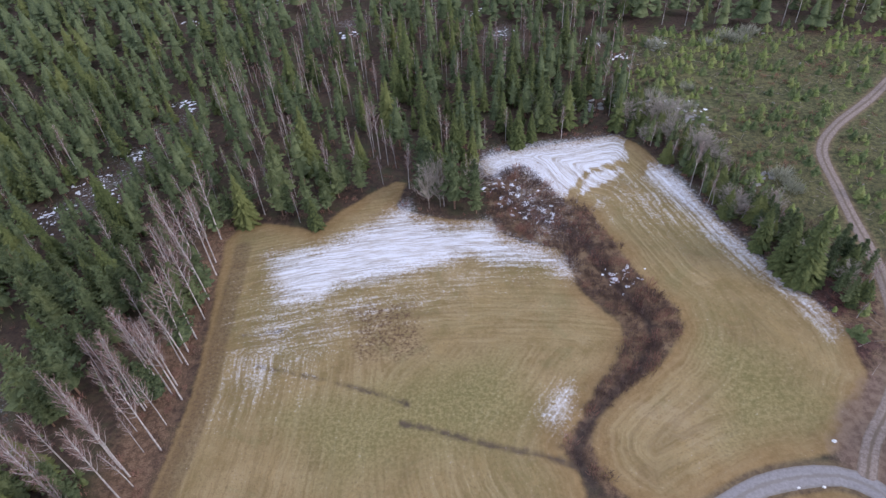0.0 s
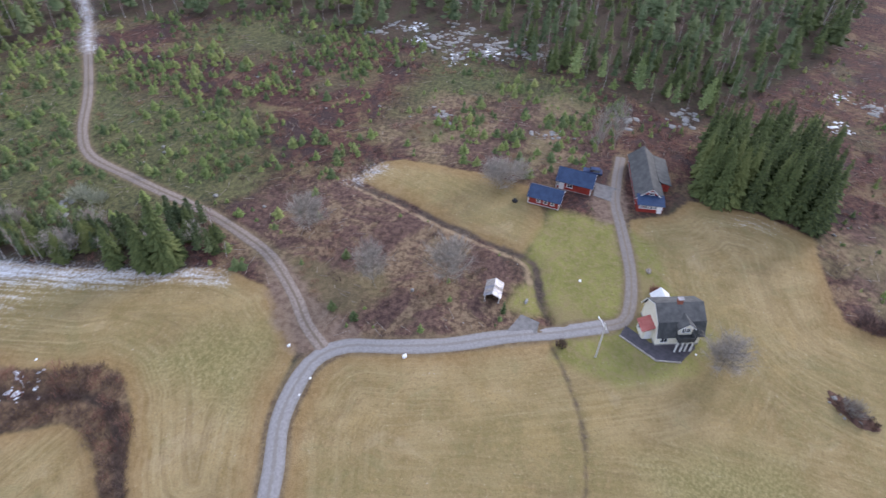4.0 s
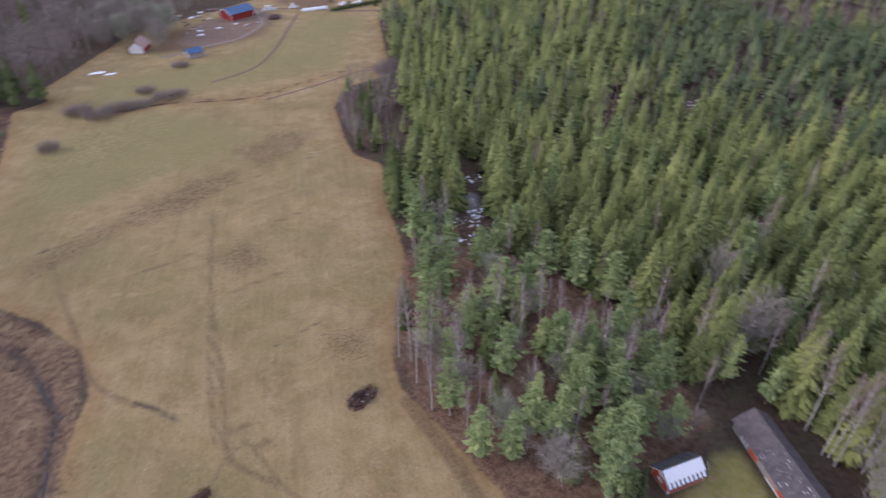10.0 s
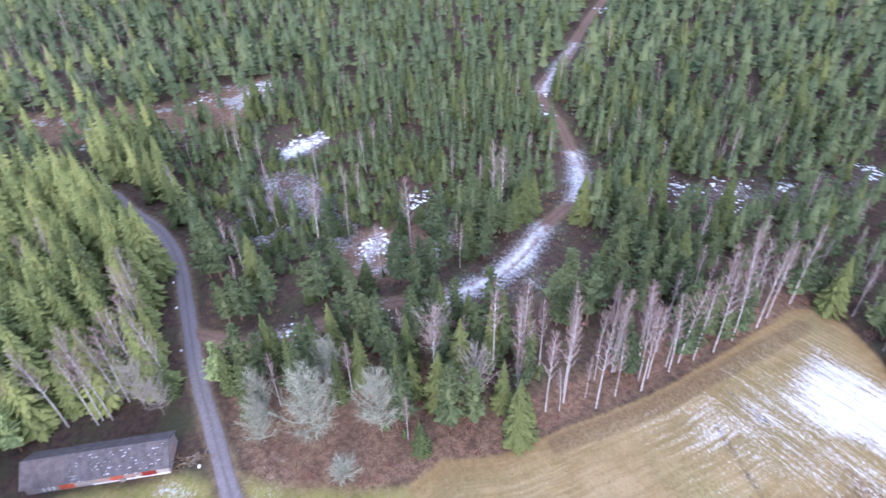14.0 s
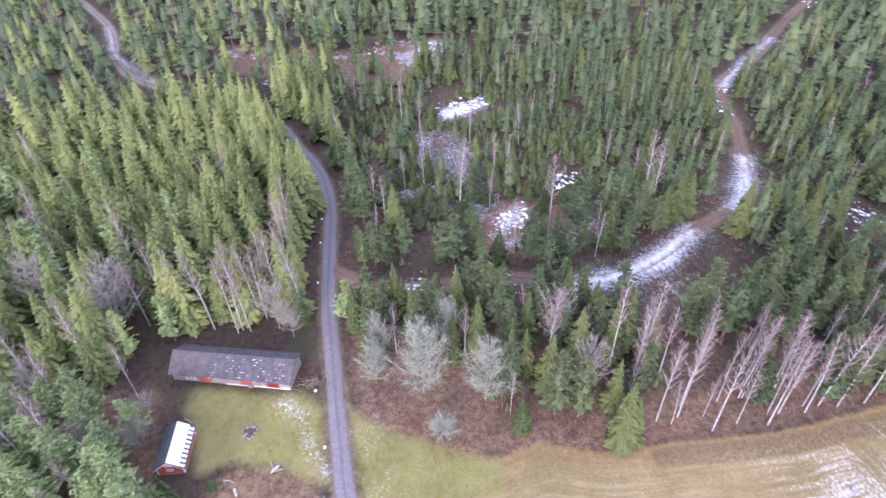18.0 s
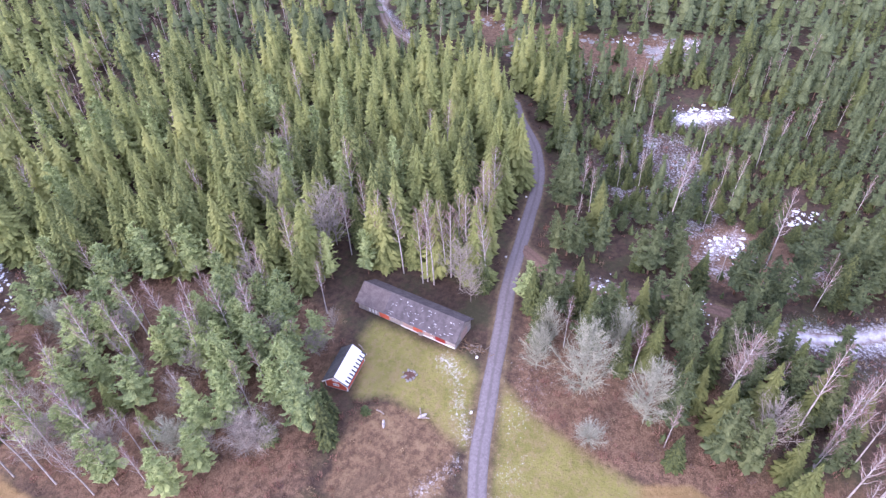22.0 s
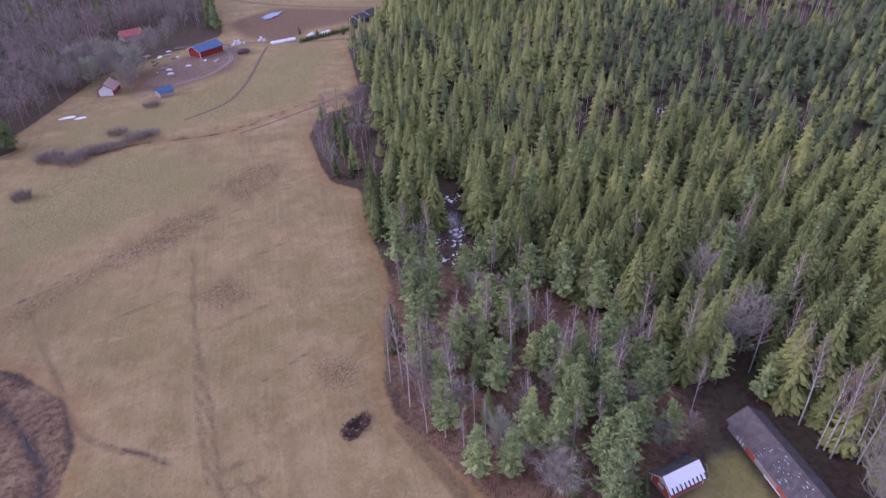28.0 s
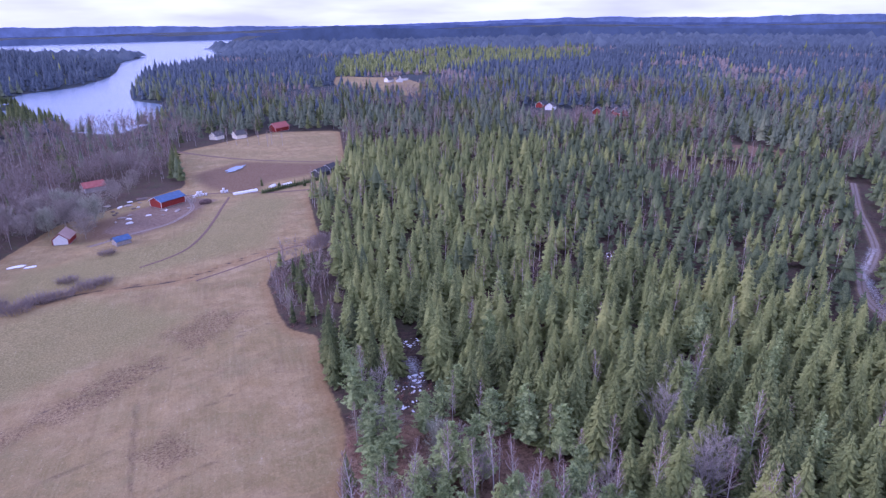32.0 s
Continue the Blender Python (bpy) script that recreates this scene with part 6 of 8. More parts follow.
for (x, y), z in zip(P, heights(P)):
    n_ = noise.noise(Vector((x / 15, y / 15, 8.8)))
    if n_ > 0.12 and g.rand() < 0.8:
        h = 0.5 + 0.9 * g.rand()
        red = noise.noise(Vector((x / 24, y / 24, 2.9)))
        twigs.add(BUSH[g.randint(5)], (x, y, z - 0.05), (h * 1.7, h * 1.7, h), g.rand() * 6.28, (1 if red > 0 else 0) if g.rand() < 0.8 else 2, g.rand())
    elif n_ < -0.24 and g.rand() < 0.5:
        h = 0.5 + 0.7 * g.rand()
        heap.add(SAPLING[g.randint(5)], (x, y, z - 0.05), (h * 1.8, h * 1.8, h), g.rand() * 6.28, 0, g.rand())
P = clear_of(dart(50, 180, 3.0, 47), 1.5)
P = P[(P[:, 0] < -52) & (P[:, 1] > -6)]
for (x, y), z in zip(P, heights(P)):
    if g.rand() < 0.6:
        h = 0.8 + 1.8 * g.rand()
        heap.add(SAPLING[g.randint(5)], (x, y, z - 0.05), (h * 1.1, h * 1.1, h), g.rand() * 6.28, 2, g.rand())
tagged(new("spruce_saplings", heap.mesh("spruce_saplings", ["sapling_needles", "light_spruce_needles", "juniper_needles"])), "young green spruces growing up on felled land", "saplings", kind="stuff")
P = dart(30, 160, 1.2, 43)
P = P[signed(P, SCRUBS, 3.0) > 0.2]
for key, pts in ROAD_LINES.items():
    P = P[line_distance(P, pts) > ROADS[key][1] / 2 + 1.0]
for (x, y), z in zip(P, heights(P)):
    tallest = 1.9 if y > 35 else (0.5 if y > -95 else 1.2)
    if g.rand() < (0.85 if y > 35 else (0.45 if y > -95 else 0.3)):
        h = tallest * (0.4 + 0.7 * g.rand())
        shape = BUSH if y > 35 or y < -95 else BUSH_LOW
        twigs.add(shape[g.randint(5)], (x, y, z - 0.05), (h * 1.1, h * 1.1, h), g.rand() * 6.28, (0, 0, 0, 1)[g.randint(4)] if y > 35 else (2, 2, 3, 3, 0)[g.randint(5)], g.rand())
# red-brown undergrowth on the floor of the near woods
P = clear_of(dart(40, 175, 3.0, 45), 1.5)
P = P[(P[:, 1] > -36) | inside(P, OPEN_WOOD)]
P = np.vstack([P, P[inside(P, LANE_WOOD)] + 1.3, P[inside(P, LANE_WOOD)] - 0.9])
for (x, y), z in zip(P, heights(P)):
    if g.rand() < 0.5:
        h = 0.4 + 0.7 * g.rand()
        twigs.add(BUSH_LOW[g.randint(5)], (x, y, z - 0.05), (h * 1.3, h * 1.3, h), g.rand() * 6.28, (0, 1, 1, 2)[g.randint(4)], g.rand())
P = dart(40, 130, 1.9, 46)
P = P[signed(P, GLADES, 3.0) > 0]
P = P[signed(P, FIELDS + LAWNS + SNOW, 3.0) < -0.5]
for key, pts in ROAD_LINES.items():
    P = P[line_distance(P, pts) > ROADS[key][1] / 2 + 0.8]
for x, y, s in ROOFS:
    P = P[np.hypot(P[:, 0] - x, P[:, 1] - y) > s * 0.8]
for (x, y), z in zip(P, heights(P)):
    h = 0.3 + 0.6 * g.rand()
    twigs.add(BUSH_LOW[g.randint(5)], (x, y, z - 0.05), (h * 1.3, h * 1.3, h), g.rand() * 6.28, (1, 1, 1, 2, 3)[g.randint(5)], g.rand())
# shrubs under the edge of the wood
P = dart(36, 200, 2.6, 44)
d_ = signed(P, FIELDS + LAWNS, 8.0)
P = P[(d_ < -0.8) & (d_ > -7) & (signed(P, CLEAR + SCRUBS, 5.0) < 0)]
for key, pts in ROAD_LINES.items():
    P = P[line_distance(P, pts) > ROADS[key][1] / 2 + 1.5]
for x, y, s in ROOFS:
    P = P[np.hypot(P[:, 0] - x, P[:, 1] - y) > s]
for (x, y), z in zip(P, heights(P)):
    if g.rand() < 0.75:
        h = 0.6 + 1.2 * g.rand()
        twigs.add(BUSH[g.randint(5)], (x, y, z - 0.05), (h, h, h), g.rand() * 6.28, (0, 1, 1, 2)[g.randint(4)], g.rand())
tagged(new("leafless_shrubs", twigs.mesh("leafless_shrubs", ["bush_twigs", "dry_leaves", "heather", "dry_grass"])), "leafless purple-brown shrubs and dry undergrowth", "shrubs", kind="stuff")
tagged(new("felling_brash", brash.mesh("felling_brash", ["dead_wood"])), "grey branches and logs left lying after felling", "brash", kind="stuff")
tagged(new("field_stones", rocks.mesh("field_stones", ["stone", "lichen_rock"])), "grey boulders scattered over the felled land", "stones", kind="stuff")


# ---- buildings ----
def part(name, bm, material, parent, label=""):
    """One mesh object under a thing or a part."""
    me = bpy.data.meshes.new(name)
    bm.to_mesh(me)
    bm.free()
    me.materials.append(MATS[material])
    o = new(name, me)
    o.parent = parent
    if label:
        tagged(o, label)
    return o


def block(x0, x1, y0, y1, z0, z1, bm=None, bevel=0.0):
    bm = bm or bmesh.new()
    v = [bm.verts.new(p) for p in ((x0, y0, z0), (x1, y0, z0), (x1, y1, z0), (x0, y1, z0), (x0, y0, z1), (x1, y0, z1), (x1, y1, z1), (x0, y1, z1))]
    faces = [bm.faces.new([v[i] for i in q]) for q in ((3, 2, 1, 0), (4, 5, 6, 7), (0, 1, 5, 4), (1, 2, 6, 5), (2, 3, 7, 6), (3, 0, 4, 7))]
    if bevel:
        bmesh.ops.bevel(bm, geom=list({e for f in faces for e in f.edges}), offset=bevel, segments=1, affect="EDGES")
    return bm


def prism(profile, x0, x1, bm=None):
    """An outline in y, z drawn out along x."""
    bm = bm or bmesh.new()
    a = [bm.verts.new((x0, y, z)) for y, z in profile]
    b = [bm.verts.new((x1, y, z)) for y, z in profile]
    k = len(profile)
    bm.faces.new(a[::-1]), bm.faces.new(b)
    for i in range(k):
        bm.faces.new((a[i], a[(i + 1) % k], b[(i + 1) % k], b[i]))
    bmesh.ops.recalc_face_normals(bm, faces=bm.faces)
    return bm


def slab(p, q, x0, x1, thick):
    """A roof slope from eave p to ridge q, in y, z."""
    d = Vector((q[0] - p[0], q[1] - p[1])).normalized()
    n = Vector((-d.y, d.x)) if d.x > 0 else Vector((d.y, -d.x))
    return prism([p, q, (q[0] + n.x * thick, q[1] + n.y * thick), (p[0] + n.x * thick, p[1] + n.y * thick)], x0, x1)


def site(name, x, y, yaw, label, category, group=""):
    o = new(name)
    o.matrix_basis = pose(x, y, gh(x, y) - 0.05, 0, 0, yaw)
    return tagged(o, label, category, group)


def on_side(o, side, size, u, z, out=0.0):
    """Sets a part made facing -y at u along a wall, z up; size: half length and half width of the walls."""
    hx, hy = size
    turn, x, y = {"S": (0, u, -hy - out), "N": (180, -u, hy + out), "W": (-90, -hx - out, -u), "E": (90, hx + out, u)}[side]
    o.matrix_basis = pose(x, y, z, 0, 0, turn)
    return o


def window(parent, side, size, u, z, w=0.9, h=1.1, trim="white_paint", cross=True):
    """A casement with frame, sill and glass, its foot at z."""
    bm = block(-w / 2 - 0.1, w / 2 + 0.1, -0.07, 0.03, h, h + 0.12)
    block(-w / 2 - 0.1, -w / 2, -0.07, 0.03, 0, h, bm)
    block(w / 2, w / 2 + 0.1, -0.07, 0.03, 0, h, bm)
    if cross:
        block(-0.03, 0.03, -0.06, 0.03, 0, h, bm)
        block(-w / 2, w / 2, -0.055, 0.025, h * 0.62, h * 0.62 + 0.05, bm)
    win = on_side(part("window", bm, trim, parent), side, size, u, z)
    part("sill", block(-w / 2 - 0.14, w / 2 + 0.14, -0.13, 0.03, -0.07, -0.01), trim, win)
    part("pane", block(-w / 2, w / 2, -0.035, 0.02, 0.003, h - 0.003), "window_glass", win)
    return win


def door(parent, side, size, u, w, h, material, trim="white_paint"):
    bm = block(-w / 2 - 0.1, -w / 2, -0.07, 0.03, 0, h)
    block(w / 2, w / 2 + 0.1, -0.07, 0.03, 0, h, bm)
    block(-w / 2 - 0.1, w / 2 + 0.1, -0.07, 0.03, h, h + 0.1, bm)
    fr = on_side(part("door_frame", bm, trim, parent), side, size, u, 0.1)
    part("door", block(-w / 2, w / 2, -0.045, 0.02, 0.003, h - 0.003), material, fr)
    part("handle", block(w * 0.3, w * 0.3 + 0.12, -0.10, -0.046, h * 0.48, h * 0.48 + 0.04), "roof_metal", fr)
    return fr


def corners(parent, hx, hy, h, material="white_paint", w=0.14):
    for sx in (-1, 1):
        for sy in (-1, 1):
            x, y = sx * hx, sy * hy
            bm = block(min(x, x - sx * w) - 0.03 * (sx < 0), max(x, x - sx * w) + 0.03 * (sx > 0), min(y, y + sy * 0.03), max(y, y + sy * 0.03), 0.1, h)
            block(min(x, x + sx * 0.03), max(x, x + sx * 0.03), min(y, y - sy * w), max(y, y - sy * w), 0.1, h, bm)
            part("corner_board", bm, material, parent)


def gabled(name, x, y, yaw, L, W, wall, ridge, wall_mat, roof_mat, label, category, group="", over=0.35, white=True, base=True):
    """A plain gabled building, its ridge along its own x."""
    top = site(name, x, y, yaw, label, category, group)
    hx, hy = L / 2, W / 2
    part("wall", prism([(-hy, 0.0), (hy, 0.0), (hy, wall), (0, ridge - 0.12), (-hy, wall)], -hx, hx), wall_mat, top)
    if base:
        part("plinth", block(-hx - 0.04, hx + 0.04, -hy - 0.04, hy + 0.04, -0.3, 0.22), "concrete", top)
    k = (ridge - wall) / hy
    for s in (-1, 1):
        part("roof_slope", slab((s * (hy + over), wall - k * over), (s * 0.0, ridge), -hx - over, hx + over, 0.12), roof_mat, top)
    part("ridge_cap", prism([(-0.16, ridge + 0.05), (0.16, ridge + 0.05), (0, ridge + 0.2)], -hx - over, hx + over), roof_mat, top)
    if white:
        corners(top, hx, hy, wall)
        for e in (-1, 1):
            for s in (-1, 1):
                bm = slab((s * (hy + over), wall - k * over - 0.17), (0, ridge - 0.17), e * (hx + over) - 0.02, e * (hx + over) + 0.02, 0.16)
                part("bargeboard", bm, "white_paint", top)
    return top, (hx, hy)


# the cream farmhouse with its broken roof, dormer, balcony, porch and rear wing
def farmhouse():
    top = site("farmhouse", 78.3, -13.9, -64.5, "cream wooden farmhouse with a broken grey roof and white balcony", "house")
    top.matrix_basis = top.matrix_basis @ Matrix.Diagonal((0.93, 0.93, 0.91, 1))
    hx, hy = 4.0, 3.8
    part("plinth", block(-hx - 0.05, hx + 0.05, -hy - 0.05, hy + 0.05, -0.4, 0.45), "concrete", top)
    part("wall", prism([(-hy, 0.3), (hy, 0.3), (hy, 3.1), (2.75, 5.55), (0, 7.15), (-2.75, 5.55), (-hy, 3.1)], -hx, hx), "cream_paint", top)
    for s in (-1, 1):
        part("upper_roof", slab((s * 2.95, 5.5), (0, 7.3), -hx - 0.4, hx + 0.4, 0.13), "roof_grey", top, "grey upper roof slope")
        part("lower_roof", slab((s * 4.25, 2.75), (s * 2.9, 5.52), -hx - 0.4, hx + 0.4, 0.12), "roof_dark", top, "steep dark lower roof slope")
        for e in (-1, 1):
            x = e * (hx + 0.40)
            part("bargeboard", slab((s * 2.95, 5.3), (0, 7.1), x - 0.025, x + 0.025, 0.18), "white_paint", top)
            part("bargeboard", slab((s * 4.25, 2.6), (s * 2.9, 5.35), x - 0.025, x + 0.025, 0.18), "white_paint", top)
    part("ridge_cap", prism([(-0.18, 7.32), (0.18, 7.32), (0, 7.46)], -hx - 0.4, hx + 0.4), "roof_grey", top)
    ch = part("chimney", block(-0.45, 0.45, -0.35, 0.35, 6.2, 8.3, bevel=0.02), "brick_red", top, "red brick chimney")
    part("chimney_cap", block(-0.52, 0.52, -0.42, 0.42, 8.3, 8.42), "roof_metal", ch)
    # dormer over the front
    dm = part("dormer", prism([(-1.25, 3.0), (1.25, 3.0), (1.25, 5.3), (0, 6.3), (-1.25, 5.3)], -4.1, -1.0), "cream_paint", top, "cream gabled dormer")
    dm.matrix_basis = pose(0.55, 0, 0, 0, 0, 90)
    for s in (-1, 1):
        part("dormer_roof", slab((s * 1.6, 5.05), (0, 6.42), -4.45, -0.6, 0.1), "roof_grey", dm)
        part("dormer_bargeboard", slab((s * 1.6, 4.9), (0, 6.27), -4.48, -4.42, 0.15), "white_paint", dm)
    for u in (0.15, 0.95):
        w = window(top, "S", (hx, 4.1), u, 4.0, 0.62, 1.05)
    bal = part("balcony", block(-0.95, 2.05, -5.5, -3.9, 2.85, 3.0), "roof_dark", top, "balcony with a dark rail on white posts")
    for x0, x1, y0, y1 in ((-0.95, 2.05, -5.5, -5.44), (-0.95, -0.89, -5.44, -3.9), (1.99, 2.05, -5.44, -3.9)):
        part("rail_panel", block(x0, x1, y0, y1, 3.0, 3.85), "roof_dark", bal, "dark slatted balcony rail")
        part("hand_rail", block(x0 - 0.03, x1 + 0.03, y0 - 0.03, y1 + 0.03, 3.85, 3.92), "roof_dark", bal)
    for x in (-0.85, 0.15, 0.95, 1.95):
        part("post", block(x - 0.11, x + 0.11, -5.5, -5.28, 0.1, 2.85), "white_paint", bal)
    door(top, "S", (hx, hy), 0.55, 1.0, 2.05, "roof_dark")
    for u in (-2.6, 2.9):
        window(top, "S", (hx, hy), u, 1.1, 1.15, 1.15)
    for u in (-2.2, 1.6):
        window(top, "E", (hx, hy), u, 1.1, 1.0, 1.2)
        window(top, "E", (hx, hy), u * 0.55, 4.0, 0.9, 1.2)
    for u in (-2.0, 1.0):
        window(top, "N", (hx, hy), u, 1.1)
    # porch under a red lean-to roof
    po = part("porch", block(-hx - 1.9, -hx, -2.2, 0.6, 0.1, 2.35), "cream_paint", top, "cream entrance porch")
    roof = slab((-0.1, 2.25), (2.3, 3.25), -1.6, 1.6, 0.12)
    rp = part("porch_roof", roof, "roof_red", po, "red sheet-metal lean-to roof")
    rp.matrix_basis = pose(-hx - 2.2, -0.8, 0, 0, 0, -90)
    window(top, "W", (hx + 1.9, hy), 0.2, 1.0, 0.7, 1.0)
    fr = door(top, "S", (hx, 2.2), -hx - 0.95, 0.9, 2.0, "white_paint")
    # rear wing
    wing = part("rear_wing", prism([(-1.5, 0.2), (1.5, 0.2), (1.5, 3.9), (0, 5.2), (-1.5, 3.9)], 2.0, 5.3), "white_paint", top, "white rear wing")
    wing.matrix_basis = pose(-0.9, 0, 0, 0, 0, 90)
    for s in (-1, 1):
        part("wing_roof", slab((s * 1.75, 3.68), (0, 5.3), 1.5, 5.6, 0.1), "white_paint", wing)


farmhouse()
def plate(outline, z0, z1):
    """A flat slab over an outline given in x, y."""
    bm = bmesh.new()
    a = [bm.verts.new((x, y, z0)) for x, y in outline]
    b = [bm.verts.new((x, y, z1)) for x, y in outline]
    bm.faces.new(a), bm.faces.new(b)
    for i in range(len(a)):
        j = (i + 1) % len(a)
        bm.faces.new((a[i], a[j], b[j], b[i]))
    bmesh.ops.recalc_face_normals(bm, faces=bm.faces)
    return bm


bm = plate(((73.4, -6.3), (70.4, -12.8), (71.6, -16.6), (75.6, -18.6), (77.0, -18.0), (73.8, -11.5), (76.0, -7.0)), -0.35, 0.0)
terrace = site("terrace", 0, 0, 0, "dark paved terrace in front of the cream house", "terrace")
terrace.matrix_basis = pose(0, 0, gh(73, -12) + 0.12)
part("paving", bm, "deck_asphalt", terrace)
for (xa, ya), (xb, yb) in (((73.4, -6.3), (70.4, -12.8)), ((70.4, -12.8), (71.6, -16.6))):
    ln, an = math.hypot(xb - xa, yb - ya), math.degrees(math.atan2(yb - ya, xb - xa))
    e = part("edging", block(0, ln, -0.1, 0.1, -0.4, 0.12), "grey_boards", terrace)
    e.matrix_basis = pose(xa, ya, 0, 0, 0, an)

# the red outbuildings
top, size = gabled("red_cottage", 104.4, 14.5, -90, 6.6, 4.3, 2.1, 3.5, "red_paint", "roof_blue", "small red wooden outbuilding with a dark blue roof", "outbuilding", "red outbuildings")
for u in (-1.1, 0.4, 1.9):
    window(top, "S", size, u, 0.95, 0.65, 0.7)
part("white_band", block(-3.34, 3.34, -2.19, -2.15, 0.1, 0.32), "white_paint", top)
top, size = gabled("red_storehouse", 112.4, 9.8, -90, 7.5, 4.9, 2.3, 4.0, "red_paint", "roof_blue", "red wooden storehouse with a dark blue roof", "outbuilding", "red outbuildings")
door(top, "S", size, -2.6, 0.9, 1.9, "white_paint")
window(top, "S", size, -0.9, 1.0, 1.1, 0.8)
window(top, "S", size, -3.4, 1.0, 0.45, 0.8)
top, size = gabled("long_barn", 119.0, -4.1, 14, 15.5, 5.2, 2.4, 4.7, "red_paint", "roof_grey", "long red barn with a weathered grey roof", "barn", over=0.45)
window(top, "W", size, 0.2, 3.0, 0.9, 0.6)
fr = part("front_room", block(-10.2, -7.75, -2.6, 2.6, 0, 2.1), "red_paint", top, "low red front room")
part("front_roof", prism([(-2.85, 0), (2.85, 0), (2.85, 0.12), (-2.85, 0.12)], -2.95, 0.0), "roof_blue", fr, "dark blue lean-to roof").matrix_basis = pose(-7.6, 0, 2.9, 0, -16, 0)
for u in (-1.9, -0.9, 0.1, 1.0):
    window(top, "W", (10.2, 2.6), u, 1.25, 0.6, 0.65)
door(top, "W", (10.2, 2.6), 1.95, 0.8, 1.9, "white_paint")
lt = part("lean_to", block(-2.0, 7.7, -5.0, -2.6, 0, 1.8), "red_paint", top, "low red lean-to shed")
part("lean_to_roof", slab((-5.4, 1.75), (-2.5, 2.62), -2.3, 8.0, 0.12), "roof_dark", lt, "dark lean-to roof")

# the rusty open shed by the lane
top = site("tin_shed", 73.8, 16.3, 8, "small open shed under a patched pale tin roof", "shed")
top.matrix_basis = top.matrix_basis @ Matrix.Diagonal((0.74, 0.78, 0.85, 1))
for x in (-2.3, 2.3):
    for y in (-1.6, 1.6):
        part("post", block(x - 0.07, x + 0.07, y - 0.07, y + 0.07, 0, 2.0), "white_paint", top)
part("back_wall", block(2.32, 2.4, -1.6, 1.6, 0, 2.3), "grey_boards", top)
for s in (-1, 1):
    part("side_wall", block(-2.3, 2.3, s * 1.62 - 0.03, s * 1.62 + 0.03, 0.1, 2.0), "grey_boards", top)
    for k in range(5):
        x = -2.7 + 1.1 * k
        part("roof_sheet", slab((s * 2.0, 1.85 + 0.02 * (k % 2)), (0, 2.9 + 0.02 * (k % 2)), x, x + 1.12, 0.03), ("roof_metal", "white_paint", "grey_boards")[(k + (s > 0)) % 3 if k else 0].replace("white_paint", "grey_boards" if s > 0 else "roof_metal"), top)

# the long weathered barn by the lane in the wood
top = site("weathered_barn", -68.7, -25.9, 74.3, "long grey weathered barn with red doors and a mottled roof", "barn")
top.matrix_basis = top.matrix_basis @ Matrix.Diagonal((0.89, 0.97, 0.86, 1))
hx, hy = 11.1, 2.8
part("wall", prism([(-hy, 0), (hy, 0), (hy, 2.5), (0, 4.65), (-hy, 2.5)], -hx, hx), "grey_boards", top)
part("plinth", block(-hx - 0.05, hx + 0.05, -hy - 0.06, hy + 0.06, -0.3, 0.25), "concrete", top)
k = 2.2 / hy
for s in (-1, 1):
    part("roof_slope", slab((s * (hy + 0.5), 2.5 - 0.5 * k), (0, 4.75), -hx - 0.4, -hx + 6.4, 0.10), "roof_tile" if s > 0 else "old_tile", top, "older brown-grey roof bay")
    part("roof_slope", slab((s * (hy + 0.5), 2.56 - 0.5 * k), (0, 4.81), -hx + 6.4, hx + 0.4, 0.12), "roof_tile", top, "dark grey tiled roof with snow bits")
part("ridge_cap", prism([(-0.2, 4.85), (0.2, 4.85), (0, 5.0)], -hx - 0.4, hx + 0.4), "roof_tile", top)
rg = np.random.RandomState(77)
for _ in range(70):
    d, x = rg.rand(), -hx + 6.6 + rg.rand() * 15.4
    d = round(d * 9) / 9
    y = -(hy + 0.42) * (1 - d) - 0.1
    z = 2.56 - 0.5 * k + (4.81 - 2.56 + 0.5 * k) * (1 - (-y) / (hy + 0.5)) + 0.15
    ln = 0.10 + 0.4 * rg.rand() ** 3
    b = part("snow_patch", block(-ln / 2, ln / 2, -0.035, 0.035, -0.02, 0.03), "snow_lying", top)
    b.matrix_basis = pose(x, y, z, math.degrees(math.atan(k)), 0, 0)
for u, w, h, mat in ((-4.9, 2.3, 2.0, "bright_red_paint"), (2.9, 2.1, 2.0, "bright_red_paint"), (7.9, 2.2, 1.5, "red_paint")):
    on_side(part("barn_door", block(-w / 2, w / 2, -0.09, 0.02, 0, h, bevel=0.015), mat, top, "red plank door"), "S", (hx, hy), u, 0.2)
for u, w, h, mat in ((-8.4, 0.35, 1.2, "white_paint"), (-7.6, 0.35, 1.2, "white_paint"), (-6.9, 0.35, 1.2, "white_paint"), (0.6, 2.2, 1.6, "pink_boards"), (5.4, 2.4, 1.7, "pink_boards"), (6.0, 0.6, 0.5, "white_paint"), (-1.8, 2.6, 1.9, "grey_boards")):
    on_side(part("board_panel", block(-w / 2, w / 2, -0.05, 0.02, 0, h), mat, top), "S", (hx, hy), u, 0.35)
on_side(part("foundation_strip", block(-6.0, 6.0, -0.12, -0.02, 0, 0.35), "white_paint", top), "S", (hx, hy), 5.0, 0.02)
on_side(part("barn_door", block(-1.1, 1.1, -0.08, 0.02, 0, 2.0), "pink_boards", top), "E", (hx, hy), 0.3, 0.2)

